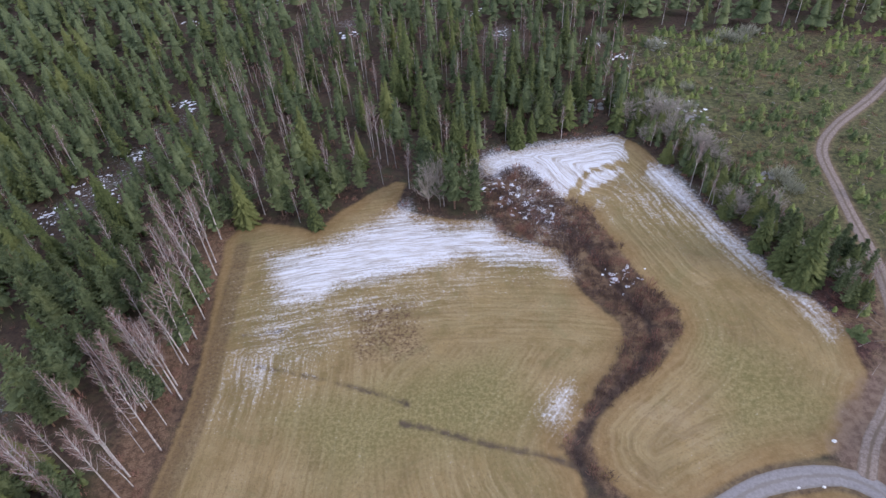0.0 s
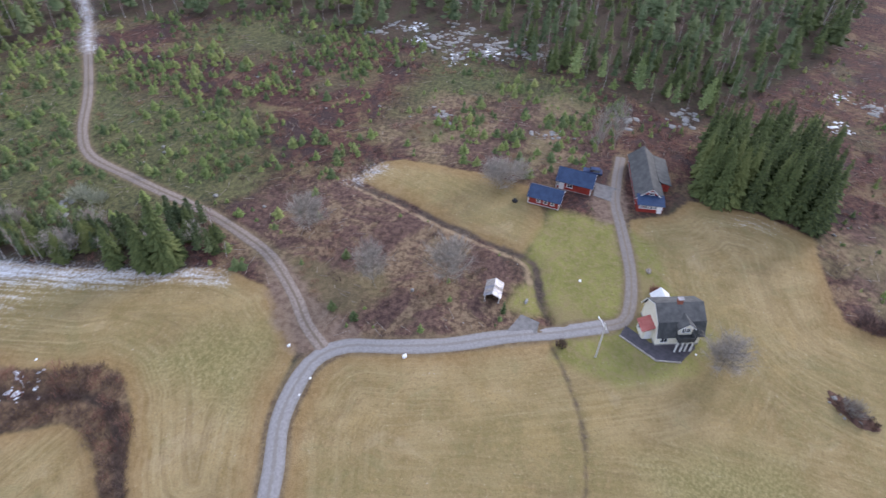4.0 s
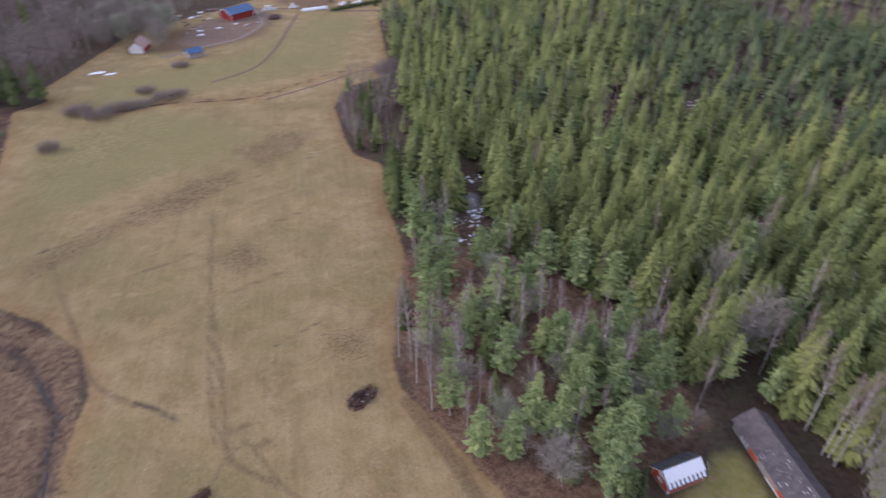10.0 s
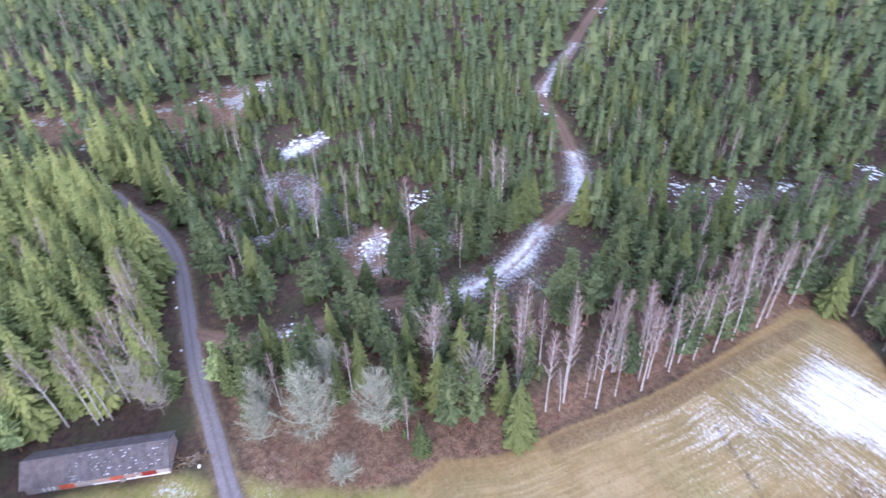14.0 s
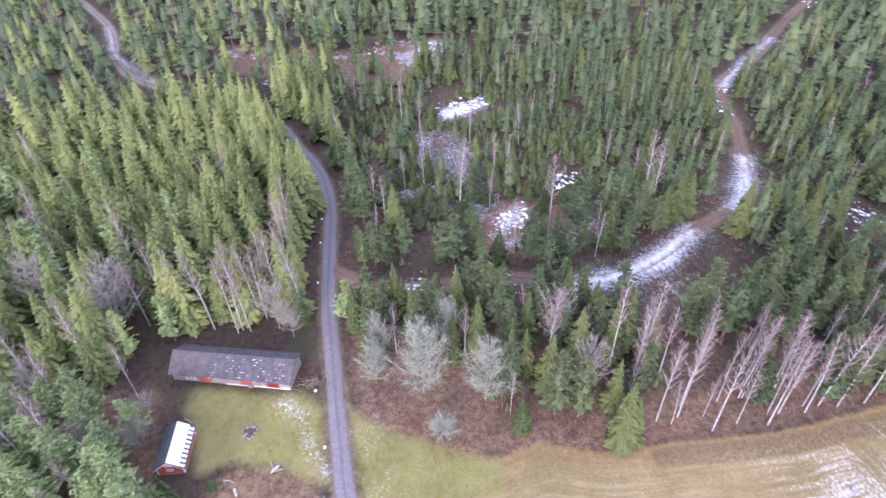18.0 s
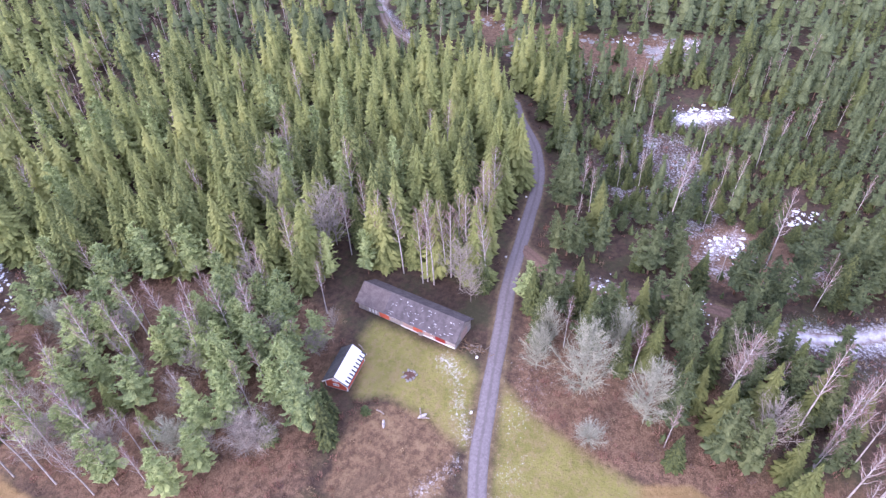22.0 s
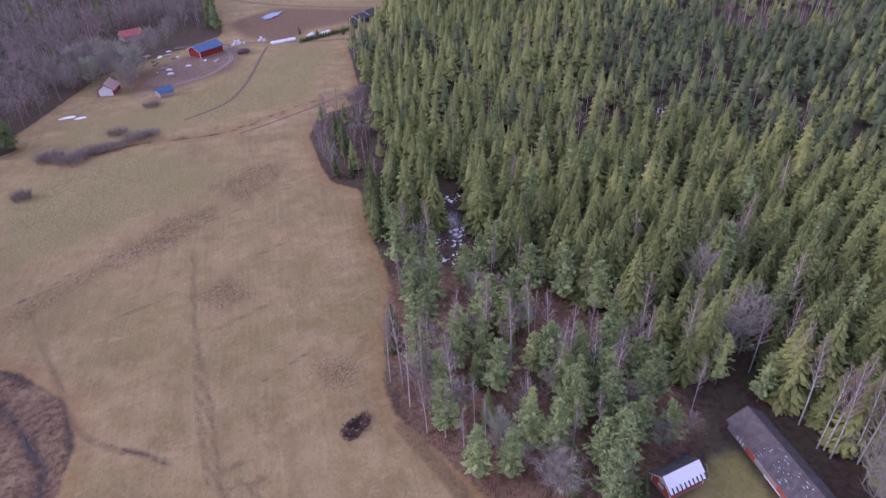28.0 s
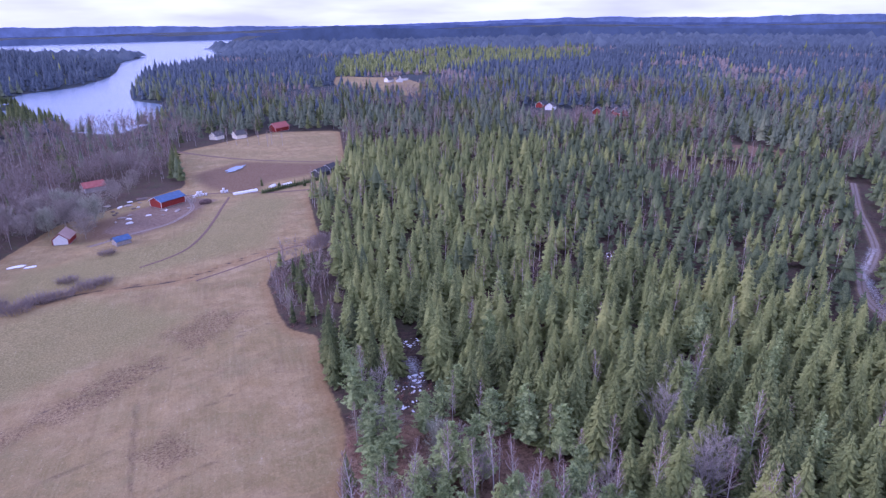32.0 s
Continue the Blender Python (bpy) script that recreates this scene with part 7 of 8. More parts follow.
# the small red shed with snow on one roof slope
top, size = gabled("red_shed", -54.4, -33.1, 176, 7.0, 4.3, 2.1, 3.8, "bright_red_paint", "roof_dark", "small red shed with snow on its ribbed roof", "shed")
top.matrix_basis = top.matrix_basis @ Matrix.Diagonal((0.9, 0.88, 0.86, 1))
for u in (-0.35, 0.0, 0.35):
    window(top, "W", size, u * 1.0, 1.15, 0.22, 0.35, cross=False)
    window(top, "W", size, u * 1.0, 2.45, 0.20, 0.3, cross=False)
kk = 1.7 / 2.15
part("snow_sheet", slab((-1.75, 3.8 - 1.75 * kk + 0.16), (-0.05, 3.8 - 0.05 * kk + 0.16), -3.75, 3.75, 0.06), "snow_lying", top, "white snow on the upper roof")
for i in range(9):
    x = -3.7 + 0.83 * i
    part("snow_stripe", slab((-2.46, 3.8 - 2.46 * kk + 0.16), (-1.76, 3.8 - 1.76 * kk + 0.16), x, x + 0.5, 0.05), "snow_lying", top)

# ---- farm beyond the fields ----
top, size = gabled("machine_hall", -39, -302, 28, 13, 8, 3.2, 5.0, "red_paint", "roof_clear_blue", "large red farm hall with a clear blue roof", "barn", over=0.5)
door(top, "W", size, -1.5, 3.0, 2.8, "red_paint")
for u in (2.2, 3.6):
    window(top, "W", size, u, 1.2, 1.0, 0.9)
for u in (-4, 3):
    window(top, "S", size, u, 1.6, 2.0, 0.9)
top, size = gabled("red_roofed_cottage", -12, -352, 12, 10, 6.5, 2.6, 4.8, "grey_boards", "roof_red", "grey cottage with a faded red roof", "house")
window(top, "S", size, -2, 1.0), window(top, "S", size, 1.5, 1.0)
top, size = gabled("old_red_barn", 4.5, -270, 70, 8, 6, 2.4, 4.8, "red_paint", "pink_boards", "decayed red barn with a white gable", "barn", white=False)
part("white_gable", prism([(-2.6, 0.2), (2.6, 0.2), (2.6, 2.3), (0, 4.3), (-2.6, 2.3)], 4.0, 4.06), "white_paint", top)
top, size = gabled("blue_roofed_shed", -14, -255, 20, 5.5, 4.2, 2.0, 3.2, "grey_boards", "roof_clear_blue", "low pale shed with a blue roof", "shed", white=False)
door(top, "W", size, 0.5, 1.2, 1.7, "grey_boards")
top, size = gabled("red_farmhouse", -148, -468, 20, 13, 8, 3.2, 6.4, "red_paint", "roof_red", "red farmhouse with a red tiled roof", "house", "houses at the far field")
for u in (-4, 0, 4):
    window(top, "S", size, u, 1.2)
for x, y, yaw in ((-114, -455, 15), (-99.5, -461, 35)):
    top, size = gabled("cream_cottage", x, y, yaw, 8, 6.5, 3.0, 5.6, "cream_paint", "roof_grey", "pale cream cottage among bare trees", "house", "houses at the far field")
    window(top, "S", size, -1.5, 1.2), window(top, "S", size, 1.5, 1.2)
for x, y, yaw, L in ((-119, -312, 30, 9), (-127, -318, 30, 7)):
    top, size = gabled("dark_garage", x, y, yaw, L, 6, 2.6, 4.4, "roof_dark", "roof_dark", "dark garage with white doors and a dark roof", "garage", "garages at the lane")
    for u in (-1.6, 1.6):
        door(top, "W", size, u, 1.6, 2.0, "white_paint")
for x, y, yaw in ((-386, -424, 35), (-394, -752, 20), (-404, -742, 70), (-420, -760, 10)):
    gabled("far_white_house", x, y, yaw, 11, 8, 3.4, 6.4, "white_paint", "roof_grey", "distant white house in a clearing", "house", "distant white houses")
for x, y, yaw in ((-391, -441, 20), (-408, -361, 70), (-400, -380, 40), (-415, -372, 40)):
    gabled("far_red_house", x, y, yaw, 11, 8, 3.0, 5.8, "red_paint", "roof_dark", "distant low dark red house in the woods", "house", "distant red houses")


def lump(name, x, y, sx, sy, sz, material, label, category, group="", seed=0, yaw=0.0):
    g = np.random.RandomState(seed)
    bm = bmesh.new()
    bmesh.ops.create_icosphere(bm, subdivisions=2, radius=0.5)
    for v in bm.verts:
        v.co *= 1 + 0.10 * g.randn()
        v.co.z = max(v.co.z, -0.25)
        v.co.x, v.co.y, v.co.z = v.co.x * sx, v.co.y * sy, (v.co.z + 0.22) * sz
    me = bpy.data.meshes.new(name)
    bm.to_mesh(me)
    bm.free()
    me.materials.append(MATS[material])
    o = new(name, me)
    o.matrix_basis = pose(x, y, gh(x, y), 0, 0, yaw)
    return tagged(o, label, category, group)


def bale(x, y, z=0.0):
    bm = bmesh.new()
    bmesh.ops.create_cone(bm, segments=14, radius1=0.62, radius2=0.62, depth=1.2, cap_ends=True)
    bmesh.ops.bevel(bm, geom=[e for e in bm.edges if len(e.link_faces) == 2 and any(len(f.verts) > 4 for f in e.link_faces)], offset=0.1, segments=2, affect="EDGES")
    me = bpy.data.meshes.new("wrapped_bale")
    bm.to_mesh(me)
    bm.free()
    me.materials.append(MATS["white_plastic"])
    o = tagged(new("wrapped_bale", me), "round hay bale wrapped in white plastic", "bale", "wrapped bales at the farm")
    o.matrix_basis = pose(x, y, gh(x, y) + 0.6 + z)
    return o


proto = bale(-53, -308)
for dx, dy, dz in ((1.5, 0.2, 0), (3.0, -0.3, 0), (0.7, 0.1, 1.2), (2.2, 0, 1.2), (4.4, 0.4, 0), (-1.5, 1.2, 0), (12, 0, 0), (13.4, 0.5, 0), (14.6, 0.1, 0), (13, 0.2, 1.2)):
    x, y = -53 - dx, -308 + dy
    copy_thing(proto, pose(x, y, gh(x, y) + 0.6 + dz))


def tunnel(x, y, yaw, L, r, material, label, name):
    bm = bmesh.new()
    rings = []
    for i in range(8):
        u = -L / 2 + L * i / 7
        rings.append([bm.verts.new((u, r * math.cos(math.pi * k / 10), r * 0.8 * math.sin(math.pi * k / 10) * (1 - 0.03 * (i % 2)))) for k in range(11)])
    for a, b in zip(rings, rings[1:]):
        for k in range(10):
            bm.faces.new((a[k], a[k + 1], b[k + 1], b[k]))
    bm.faces.new(rings[0][::-1]), bm.faces.new(rings[-1])
    me = bpy.data.meshes.new(name)
    bm.to_mesh(me)
    bm.free()
    me.materials.append(MATS[material])
    o = tagged(new(name, me), label, "silage heap")
    o.matrix_basis = pose(x, y, gh(x, y), 0, 0, yaw)


tunnel(-75, -302, 5, 12, 1.4, "white_plastic", "long white plastic silage tube beside the lane", "silage_tube")
tunnel(-97, -304, 20, 5, 1.6, "white_plastic", "short white plastic tunnel beside the hedge", "plastic_tunnel")
tunnel(-90, -306, 40, 4, 1.2, "white_plastic", "short white plastic tunnel beside the hedge", "plastic_tunnel")
for x, y, s, m, lab, cat in ((20, -249, (6, 2.5, 0.5), "snow_lying", "patch of pale stones and snow in the grass", "snow"), (16, -246, (4, 2, 0.5), "snow_lying", "patch of pale stones and snow in the grass", "snow"),
                             (-20, -280, (3, 1.6, 1.2), "white_plastic", "white covered trailer load on the farm yard", "load"), (-18, -290, (4, 1.5, 1.0), "dead_wood", "stacked pale timber on the farm yard", "timber"), (-23, -310, (4, 2, 1.2), "grey_boards", "heap of grey planks beside the hall", "planks"),
                             (-30, -318, (5, 3, 1.5), "rubble", "brown heap of soil on the farm yard", "heap"), (-54, -293, (6, 4, 3), "bush_twigs", "dark heap of branches by the farm track", "brushwood")):
    lump({"heap": "soil_mound"}.get(cat, cat.replace(" ", "_")), x, y, *s, m, lab, cat, seed=int(abs(x)))
rg = np.random.RandomState(93)
for i in range(30):
    x, y = -14 - 34 * rg.rand(), -284 - 34 * rg.rand()
    if math.hypot(x + 39, y + 302) > 10:
        s = 0.8 + 1.6 * rg.rand()
        lump("yard_stack", x, y, s * 1.6, s * 0.8, 0.7 + 0.4 * rg.rand(), ("dead_wood", "white_plastic", "rubble", "grey_boards")[i % 4], ("stack of weathered planks on the farm yard", "white wrapped bundle on the farm yard", "heap of rubble on the farm yard", "grey wooden crate on the farm yard")[i % 4], ("planks", "bundle", "heap", "crate")[i % 4], "clutter on the farm yard", i + 40, rg.rand() * 180)
hedge = Heap()
for k in range(26):
    hedge.add(SAPLING[k % 5], (-82 - 1.4 * k, -296 - 0.35 * k, 0), (4.5, 4.5, 2.2), k * 1.3, 0, 0.3)
tagged(new("clipped_hedge", hedge.mesh("clipped_hedge", ["spruce_needles"])), "low dark green hedge along the farm lane", "hedge")

# ---- things in the fields and gardens ----
def stone_heap(x, y, rx, ry, yaw, n, seed, snowy=0.15, soil="brush_soil"):
    """A clearance cairn: stones gathered from the field, overgrown with brown twigs."""
    g = np.random.RandomState(seed)
    top = site("clearance_cairn", x, y, yaw, "heap of cleared field stones overgrown with brown brushwood", "stone heap", "clearance cairns in the fields")
    for _ in range(int(n * 0.6)):
        a, d = g.rand() * 6.28, math.sqrt(g.rand())
        s = 0.3 + 0.6 * g.rand() ** 2
        o = new("stone", STONE_MESHES[g.randint(6)] if g.rand() > snowy else PALE_STONE_MESHES[g.randint(6)])
        o.parent = top
        px, py = math.cos(a) * d * rx, math.sin(a) * d * ry
        o.matrix_basis = pose(px, py, 0.02 + 0.35 * (1 - d), 0, 0, g.rand() * 360) @ Matrix.Diagonal((s * 1.2, s, s * 0.8, 1))
    h = Heap()
    for _ in range(int(n * (2.6 if soil == "brush_soil" else 1.0))):
        a, d = g.rand() * 6.28, math.sqrt(g.rand())
        s = 0.5 + 0.6 * g.rand()
        h.add(BUSH_LOW[g.randint(5)], (math.cos(a) * d * rx, math.sin(a) * d * ry, 0.1), (s * 0.8, s * 0.8, s), g.rand() * 6.28, (0, 1, 1)[g.randint(3)], g.rand())
    o = new("brushwood", h.mesh("brushwood", ["heather", "bush_twigs"]))
    o.parent = top
    m = bpy.data.meshes.new("soil")
    bm = bmesh.new()
    bmesh.ops.create_circle(bm, cap_ends=True, segments=18, radius=1.0)
    for v in bm.verts:
        v.co.x *= rx * (0.92 + 0.14 * g.randn())
        v.co.y *= ry * (0.92 + 0.14 * g.randn())
        v.co.z = 0.10
    part("soil", bm, soil, top)


STONE_MESHES = [mesh_from("stone", *s, ["stone"]) for s in STONES]
PALE_STONE_MESHES = [mesh_from("stone", *s, ["lichen_rock"]) for s in STONES]
for args in ((10.6, -58.3, 3.0, 1.3, 30, 26, 1, 0.12), (5.8, -50.1, 1.9, 1.5, 60, 20, 2, 0.12), (-17.2, -66.6, 3.0, 1.9, 25, 26, 3, 0.1), (62.8, -68.6, 10.0, 2.6, 96, 70, 4, 0.12), (72.4, -42.2, 4.2, 2.0, 55, 24, 5, 0.05),
             (53.8, -42.2, 2.9, 0.9, 42, 14, 6, 0.3, "bank_soil"), (-22.2, -38.6, 3.2, 2.2, 60, 26, 7, 0.1), (48.6, -24.0, 1.5, 0.6, 20, 6, 8, 0.5, "bank_soil"), (88.5, -62, 1.2, 0.8, 20, 5, 9, 0.1)):
    stone_heap(*args)
lump("boulder", -12.9, -44.9, 2.6, 1.5, 1.1, "stone", "large pale grey boulder standing in the hay field", "boulder", seed=5, yaw=40)


def small_thing(name, shape, mats, x, y, h, w, label, category, group="", turn=0.0):
    V, F = shape
    o = new(name, mesh_from(name, V, F, mats))
    o.matrix_basis = pose(x, y, gh(x, y) - 0.05, 0, 0, turn) @ Matrix.Diagonal((w, w, h, 1))
    return tagged(o, label, category, group)


for x, y, h, w, label in ((52.0, -54.9, 4.6, 8.5, "lone columnar green juniper in the hay field"), (62.3, -78.6, 3.6, 8, "green juniper on the clearance cairn"), (63.6, -70, 3.2, 8, "green juniper on the clearance cairn"),
                          (64.0, -62.5, 3.0, 8, "green juniper on the clearance cairn"), (62.9, -74.5, 2.8, 8, "green juniper on the clearance cairn"), (70.6, 13.4, 3.6, 4.4, "dark columnar thuja beside the tin shed"),
                          (-20.6, -38.8, 2.0, 6, "small green juniper by the field cairn"), (60.0, 41.2, 2.6, 7, "round green juniper at the road fork"), (59.5, 36.7, 2.4, 7, "round green juniper at the road fork"), (72.4, 44.9, 2.6, 7, "round green juniper on the rough ground"),
                          (-45.2, -31.7, 3.0, 8, "small pale green spruce by the yard"), (-48.3, -27.5, 2.2, 7, "small pale green spruce by the yard")):
    small_thing("juniper", spruce_shape(int(abs(x) * 3), 14, 10, 0.15, 0.0, 0.75, 0.4), ["juniper_needles"], x, y, h * 0.9, w, label, "juniper", "junipers and thujas", x * 7)


small_thing("willow_bush", bush_shape(77, 260, 0.9, 0.014), ["grey_twigs"], 72.6, -42.6, 2.6, 3.0, "leafless grey-green bush on the field cairn", "bush")


def bare_bush(kind_mat, x, y, h, w, label, shape, group):
    stem, crown = shape
    top = site("broadleaf_tree", x, y, x * 13 % 360, label, "tree", group)
    for pn, (V, F) in (("trunk", stem), ("crown", crown)):
        o = new(pn, mesh_from(pn, V, F, [kind_mat]))
        o.parent = top
        o.matrix_basis = Matrix.Diagonal((w, w, h, 1))


for i, (x, y, h, w) in enumerate(((-59.2, 3.8, 14.5, 11.5), (-56.2, 13.2, 13.0, 9.5), (-62.4, -3.5, 9.0, 6.5), (-67.5, 9.0, 12, 6.5), (-51.1, 5.7, 4.2, 6), (-66.5, -2.5, 11, 6), (-46.5, -36.5, 5.0, 5))):
    bare_bush("lichen_twigs", x, y, h, w, "leafless tree covered in pale grey lichen", LICHEN[i % 4], "lichen-grey trees by the lane")
for i, (x, y, h, w) in enumerate(((-41.1, -92.2, 8.5, 8), (-33.4, -67.7, 7.5, 7.5), (-31.2, -60.5, 7.5, 5.5), (-35.3, -50.7, 7.5, 6), (-38.6, -40.4, 7.5, 8), (-56.7, -38.6, 6, 5), (-50.6, -83.2, 8, 6), (-39.2, -73.2, 5.5, 5), (-44, -63.8, 7, 5), (-47, -76, 8, 5))):
    bare_bush("grey_twigs" if i % 3 else "lichen_twigs", x, y, h, w, "leafless spreading grey tree in the open wood", ROUND[i % 3], "grey trees in the open wood")
for x, y, yaw in ((-46.9, -24.1, 20), (-49.6, -18.8, 130)):
    lump("tree_stump", x, y, 1.5, 0.5, 0.6, "birch_bark", "bleached stump lying on the rough hump in the yard", "stump", "bleached stumps", seed=int(-x), yaw=yaw)
for i, (x, y, h, w) in enumerate(((73.7, 25.0, 9.5, 9.5), (76.3, 55.0, 8.0, 8.5), (68.3, 37.4, 8.5, 7.5), (104.5, 24.5, 6.0, 8.5), (107, 27, 5.0, 7), (110, 22, 4, 6), (72.6, -22.6, 7.0, 9.0))):
    bare_bush("grey_twigs", x, y, h, w, "leafless rounded grey tree on rough ground", ROUND[i % 3], "rounded grey trees round the farm")
for i, (x, y, h, w) in enumerate(((-7.6, -285, 12, 13), (-1, -291, 11, 11), (-28, -380, 12, 11), (-41, -387, 11, 10), (-19, -330, 9, 9), (12, -300, 12, 11), (4, -312, 11, 10), (-30, -345, 9, 9), (-2.8, -268.5, 11, 10), (9.5, -281, 11, 10), (3.2, -286, 12, 10), (14, -294, 12, 10), (-0.7, -299, 12, 11), (17, -279, 10, 9), (22, -290, 11, 10))):
    bare_bush("lichen_twigs" if i % 3 == 0 else "grey_twigs", x, y, h, w, "large leafless grey willow by the farm yard", ROUND[i % 3], "grey willows at the farm")
for x, y, h, w in ((-86, -311, 5, 8), (-100, -300, 4, 8), (-104, -297, 5, 9), (-109, -300, 4, 8), (-112, -305, 6, 9), (-93, -304, 3, 9)):
    small_thing("garden_conifer", spruce_shape(int(abs(x)), 12, 9, 0.15, 0.0, 0.75, 0.4), ["spruce_needles"], x, y, h, w, "dark clipped conifer in the garden beside the lane", "conifer", "garden conifers", x * 7)
g = np.random.RandomState(29)
ring = [(7.5 * math.cos(a) * (1 + 0.25 * g.randn()), 3.6 * math.sin(a) * (1 + 0.2 * g.randn())) for a in np.linspace(0, 6.0, 20)]
pool = site("field_pool", -84, -355, 45, "shallow pale pool standing on the ploughed field", "pool")
V = np.array([(0, 0, 0.1)] + [(x, y, 0.1) for x, y in ring])
V[:, 2] += 0.35
o = new("water", mesh_from("water", V, np.array([(0, k + 1, (k + 1) % 20 + 1) for k in range(20)]), ["lake_water"]))
o.parent = pool
small_thing("copper_shrub", bush_shape(91, 240, 0.9, 0.03), ["dry_leaves"], 85.8, -10.8, 1.6, 1.9, "rust-brown garden shrub behind the cream house", "shrub")
small_thing("round_shrub", bush_shape(92, 200, 0.9, 0.03), ["bush_twigs"], 67.4, 2.4, 1.6, 1.5, "dark leafless shrub at the lane", "shrub")

# utility pole with its cross arm, insulators and stay
top = site("utility_pole", 67.3, -3.4, 20, "grey wooden utility pole beside the lane", "pole")
V, F = tube([(0, 0, -0.3), (0, 0, 4), (0, 0, 8.3)], [0.17, 0.15, 0.12], 8)
o = new("pole", mesh_from("pole", V, F, ["pole_wood"], smooth=True))
o.parent = top
part("cross_arm", block(-0.7, 0.7, -0.06, 0.06, 7.75, 7.9), "pole_wood", top)
for x in (-0.6, -0.2, 0.2, 0.6):
    part("insulator", block(x - 0.04, x + 0.04, -0.04, 0.04, 7.9, 8.06, bevel=0.015), "white_paint", top)
V, F = tube([(0, 0, 7.4), (1.3, 0.4, 7.7), (1.9, 0.6, 7.6)], [0.07, 0.07, 0.06], 5)
o = new("lamp_bracket", mesh_from("lamp_bracket", V, F, ["white_paint"]))
o.parent = top
part("lamp_head", block(1.75, 2.25, 0.5, 0.72, 7.5, 7.64, bevel=0.03), "white_paint", top)

for i, (x, y, s) in enumerate(((50.2, 43.7, 0.5), (55.4, 25.4, 0.8), (45.9, 37.2, 0.4), (42.6, 37.2, 0.35), (83.5, 2.6, 0.5), (74.3, -18.8, 0.4))):
    lump("white_stone", x, y, s * 1.3, s, s * 0.7, "white_paint", "white-painted stone marking the edge of the lane", "stone", "white stones along the lane", i)
for i, (x, y) in enumerate(((-62.5, -13.2), (-100, -12.5), (-108, -12.2), (-116, -12.8), (-88, -13), (-52, -11.8))):
    lump("white_stone", x, y, 0.6, 0.5, 0.4, "white_paint", "white-painted stone marking the edge of the lane", "stone", "white stones along the lane", i + 10)

# fire ring in the yard, dead birch stumps, log pile, timber at the barn
top = site("fire_ring", -56.4, -22.9, 0, "round fire place of dark stones in the yard", "fire ring")
for i in range(14):
    a = i / 14 * 6.28
    o = new("stone", STONE_MESHES[i % 6])
    o.parent = top
    o.matrix_basis = pose((1.15 + 0.3 * math.sin(i * 5.1)) * math.cos(a), (0.9 + 0.3 * math.sin(i * 3.3)) * math.sin(a), 0.03, 0, 0, i * 40) @ Matrix.Diagonal((0.55 + 0.3 * math.sin(i * 2.3), 0.45, 0.45, 1))
bm = bmesh.new()
bmesh.ops.create_circle(bm, cap_ends=True, segments=18, radius=1.0)
for v in bm.verts:
    v.co.z = 0.12
part("ash_bed", bm, "brush_soil", top)
for x, y, yaw, ln in ((-48.7, -25.2, 70, 1.5), (-50, -19.3, 15, 1.7), (-49.3, -18.2, 100, 1.1), (-59.9, -32.5, 50, 1.4), (60, -112.5, 80, 3.5), (50, -119, 5, 3.2), (48, -121, 15, 2.6), (84, -140, 60, 4)):
    V, F = tube([(-ln / 2, 0, 0.2), (0, 0.1, 0.24), (ln / 2, 0, 0.2)], [0.13, 0.12, 0.09], 7)
    o = new("birch_log", mesh_from("birch_log", V, F, ["dead_wood"], smooth=True))
    o.matrix_basis = pose(x, y, gh(x, y), 0, 0, yaw)
    tagged(o, "pale birch log lying in the grass", "log", "fallen birch logs")
top = site("timber_pile", -64.2, -14.2, 74, "pile of brown slash and timber beside the weathered barn", "timber pile")
pg = np.random.RandomState(5)
for i in range(70):
    ln = 0.5 + 0.8 * pg.rand()
    V, F = tube([(-ln / 2, 0, 0), (ln / 2, 0.1, 0.05)], [0.07, 0.05], 4)
    o = new("branch", mesh_from("branch", V, F, [("dead_wood", "bank_soil", "bank_soil")[i % 3]]))
    o.parent = top
    o.matrix_basis = pose(pg.randn() * 1.3, pg.randn() * 0.55, 0.1 + 0.3 * pg.rand(), 0, pg.randn() * 10, pg.randn() * 50)
lump("brush_heap", -65.5, -23.6, 1.6, 1.1, 1.0, "dead_wood", "heap of brushwood against the barn wall", "brushwood", seed=8)


def parked_car(x, y, yaw):
    top = site("parked_car", x, y, yaw, "dark blue car parked behind the storehouse", "car")
    part("body", prism([(-0.85, 0.35), (0.85, 0.35), (0.88, 0.8), (0.8, 0.95), (-0.8, 0.95), (-0.88, 0.8)], -2.1, 2.1), "car_blue", top)
    part("cabin", prism([(-0.78, 0.95), (0.78, 0.95), (0.6, 1.45), (-0.6, 1.45)], -1.6, 0.7), "window_glass", top)
    part("roof_panel", block(-1.5, 0.5, -0.6, 0.6, 1.45, 1.5), "car_blue", top)
    for sx in (-1.35, 1.35):
        for sy in (-0.85, 0.85):
            bm = bmesh.new()
            bmesh.ops.create_cone(bm, segments=14, radius1=0.33, radius2=0.33, depth=0.22, cap_ends=True)
            w = part("wheel", bm, "black_rubber", top)
            w.matrix_basis = pose(sx, sy, 0.33, 90, 0, 0)


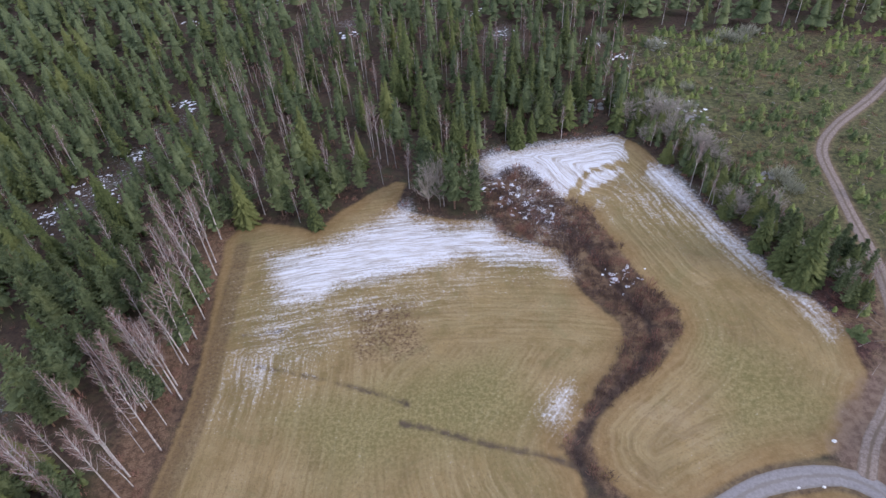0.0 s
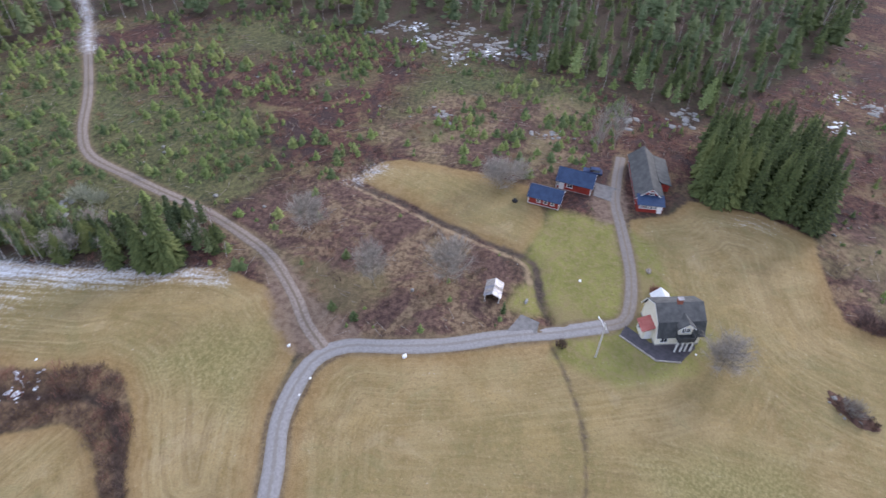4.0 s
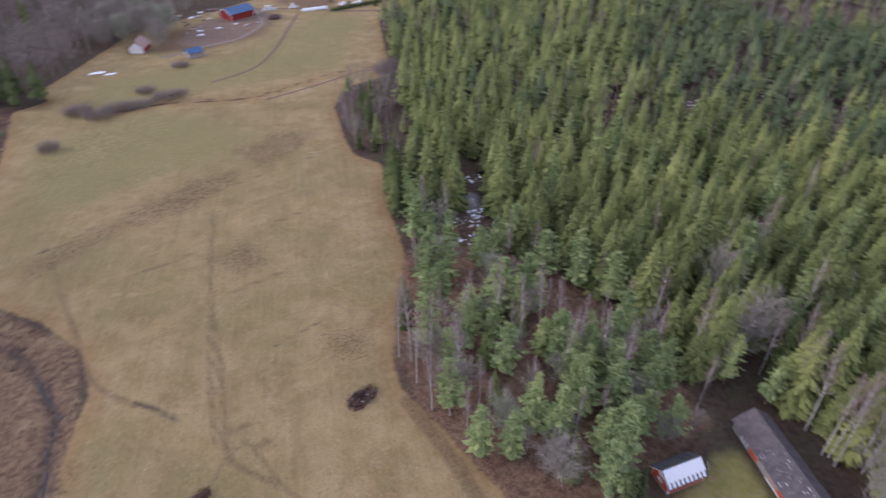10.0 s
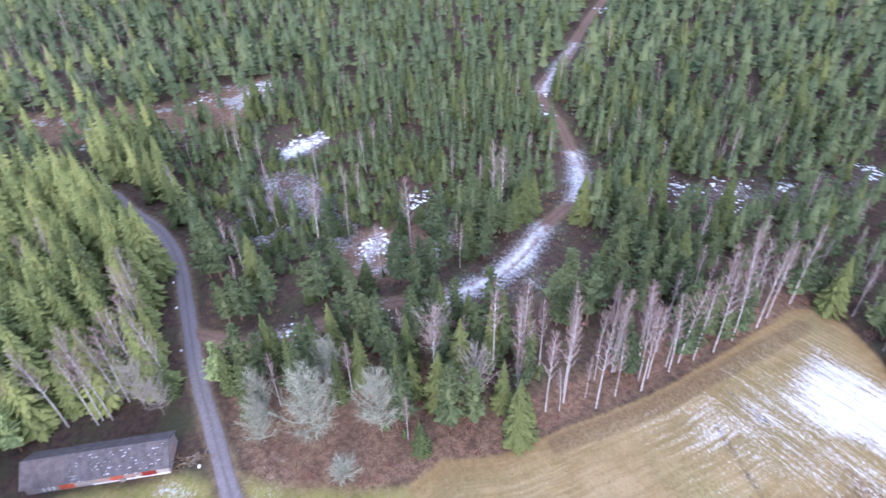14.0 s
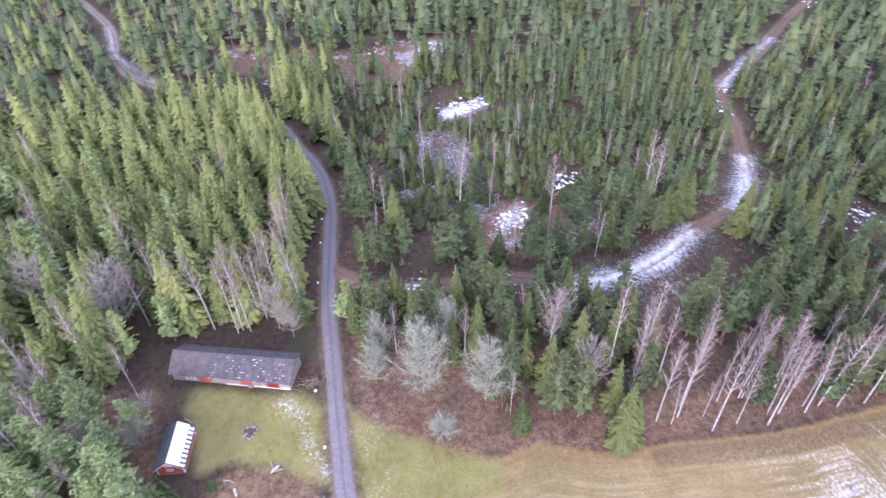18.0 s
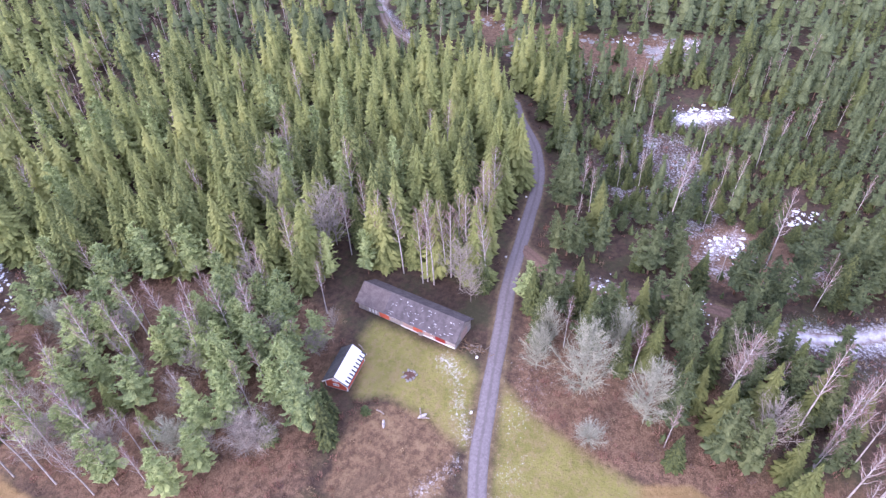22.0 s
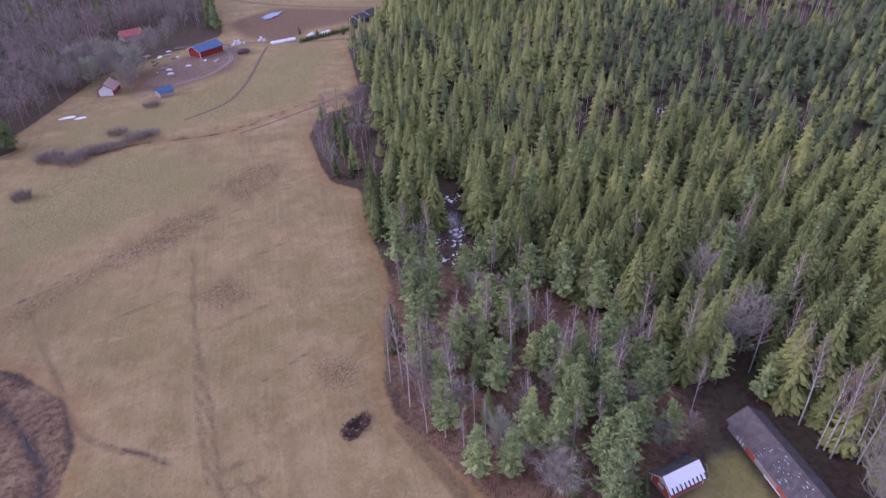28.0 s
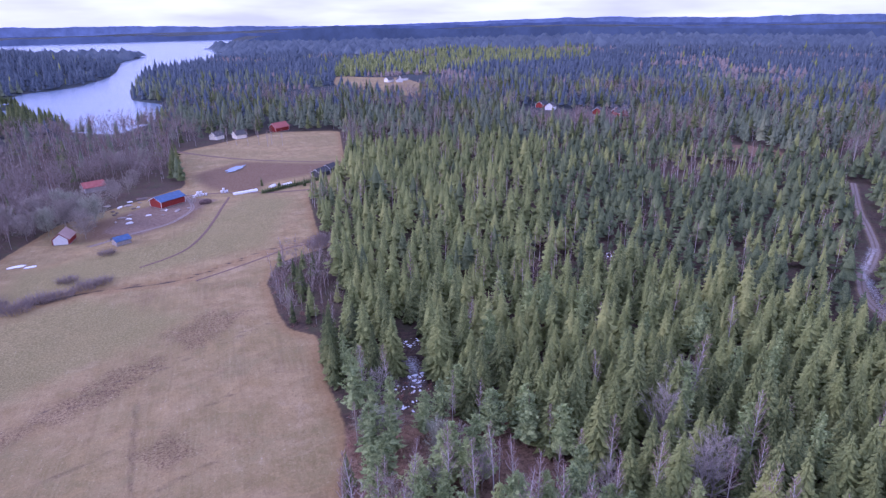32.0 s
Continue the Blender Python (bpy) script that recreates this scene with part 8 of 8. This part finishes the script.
parked_car(118.6, 7.2, 100)
small_thing("gravel_bay", (np.array([(0, 0, 0.16), (4.5, -1.2, 0.16), (4.0, -4.6, 0.16), (1.2, -4.8, 0.16)]), np.array([(0, 2, 1), (0, 3, 2)])), ["yard_gravel"], 66.9, 11.6, 1, 1, "pale gravel parking bay beside the lane", "parking bay")
small_thing("concrete_slab", (np.array([(0, 0, 0.16), (5, 0.6, 0.16), (4.6, -5, 0.16), (-0.6, -4.6, 0.16)]), np.array([(0, 2, 1), (0, 3, 2)])), ["yard_gravel"], 110.2, 5.4, 1, 1, "pale concrete yard beside the storehouse", "yard")
lump("garden_table", 91.1, -8.9, 1.5, 1.0, 0.7, "dead_wood", "weathered garden bench on the lawn", "bench", seed=3)
lump("stone_trough", 74.6, 10.4, 1.3, 0.6, 0.6, "concrete", "pale stone trough on the lawn by the shed", "trough", seed=6)
lump("tyre_stack", 101.6, 20.4, 1.2, 1.2, 0.9, "black_rubber", "dark covered stack beside the red outbuilding", "stack", seed=4)
LICHEN_STONES = PALE_STONE_MESHES
rg = np.random.RandomState(91)
for x, y, s in ((-201, 20, 5), (-196, -8, 6), (-188, -26, 6), (-194, 10, 5), (-184, 18, 5), (-204, -38, 5), (-98, 32, 2), (166, 62, 7), (169, 47, 6), (175, 34, 6), (163, 56, 5), (220, 91, 12), (212, 84, 8), (228, 80, 9), (205, 70, 6), (152, -10, 4), (146, 4, 3), (-196, 25, 4), (-190, 15, 5), (-187, 22, 4), (-176, -6, 3), (-166, -2, 3), (172, 48, 5), (176, 58, 6), (171, 66, 4), (174, 76, 5), (168, 84, 4), (170, 38, 4), (61, 103, 3), (43, 136, 4), (55, 128, 3), (178, -58, 6), (150, -31, 4), (131, 20, 2.5), (127, 46, 3), (57, 170, 4), (30, 135, 4)):
    top = site("rock_outcrop", x, y, rg.rand() * 360, "ragged outcrop of pale lichen-grey rocks among young trees", "rock", "rock outcrops")
    for _ in range(int(12 + 5 * s)):
        o = new("stone", (LICHEN_STONES if rg.rand() < 0.6 else STONE_MESHES)[rg.randint(6)])
        o.parent = top
        k = 0.5 + 1.5 * rg.rand() ** 2
        o.matrix_basis = pose(rg.randn() * s * 0.8, rg.randn() * s * 0.4, -0.12 * k, 0, 0, rg.rand() * 360) @ Matrix.Diagonal((k * (1 + 0.6 * rg.rand()), k, k * 0.55, 1))

for i, (x, y, h, w) in enumerate(((20, -206, 4.5, 7), (14, -210.5, 4, 7), (8, -211, 3.5, 6), (1, -214, 4, 6), (-4, -216, 3, 5), (26, -212, 5, 6), (33, -187, 5, 4), (5.7, -223.3, 3, 5), (-8, -245.1, 3, 4.5), (-75, -207, 6, 6), (-79, -212, 6, 5))):
    small_thing("thicket", bush_shape(100 + i, 520, 1.0, 0.010), ["far_twigs"], x, y, h * 0.75, w, "leafless purple-brown thicket along the field ditch", "thicket", "thickets along the ditch", x * 11)
for i, (x, y, h) in enumerate(((93, -72, 7), (94.5, -70, 8), (95, -75, 7), (96.5, -73, 8), (92.8, -76, 6), (97, -68, 6), (93.7, -52, 3))):
    plant(2, x, y, h, g_own, 1.0)
for i, (x, y, h, w) in enumerate(((92.5, -47, 2.2, 4), (92.8, -51, 2.4, 4), (93.3, -55, 2.0, 3.5), (90.5, -63, 1.6, 3), (109, -64, 2.0, 4), (101, -55, 2.2, 4))):
    small_thing("thicket", bush_shape(130 + i, 220, 0.9, 0.02), ["bush_twigs"], x, y, h, w, "leafless dark thicket at the edge of the felled land", "thicket", "thickets at the field edge", x * 11)

for i, (x, y, h, w) in enumerate(((55.9, 166, 3.2, 4.5), (48.4, 138, 3.4, 4), (50.5, 133, 2.6, 4), (56, 132.5, 2.2, 3.4), (66.5, 103, 2.8, 4), (67, 99, 2.2, 3.5), (76.8, 169.5, 3, 5), (41.6, 172, 3, 4), (55, 117, 2, 3), (71, 165.5, 2.4, 4.5), (84, 171, 3, 5), (80, 167, 2.6, 4.5), (23, 135.5, 5, 5), (19, 133.5, 4, 5), (58.3, 142.5, 1.8, 3))):
    small_thing("lichen_bush", bush_shape(160 + i, 240, 0.9, 0.02), ["lichen_twigs"], x, y, h, w, "leafless bush grey with lichen at the felled land", "bush", "lichen-grey bushes", x * 11)

# old snow left in the hollows between the trees
rg = np.random.RandomState(123)
SNOW_SCRAPS = []
for _ in range(5):
    ring = [(math.cos(0.628 * i) * (1 + 0.3 * rg.randn()), math.sin(0.628 * i) * (1 + 0.3 * rg.randn())) for i in range(10)]
    SNOW_SCRAPS.append((np.array([(0, 0, 0.16)] + [(a, b, 0.0) for a, b in ring]), np.array([(0, i + 1, (i + 1) % 10 + 1) for i in range(10)])))
for x, y in SNOW_SPOTS:
    top = site("snow_patch", x, y, 0, "ragged remnant of old snow among the trees", "snow", "snow remnants in the woods")
    heap_ = Heap()
    for _ in range(26):
        size = 0.08 + 0.42 * rg.rand() ** 3
        d = 1.7 * rg.randn(2) * (1.3, 1.0)
        heap_.add(SNOW_SCRAPS[rg.randint(5)], (d[0], d[1], 0.1 + gh(x + d[0], y + d[1]) - gh(x, y)), (size * (1 + rg.rand()), size, 0.5 + size), rg.rand() * 6.28, 0, 0)
    o = tagged(new("snow", heap_.mesh("snow", ["snow_lying"], True)), kind="stuff")
    o.parent = top
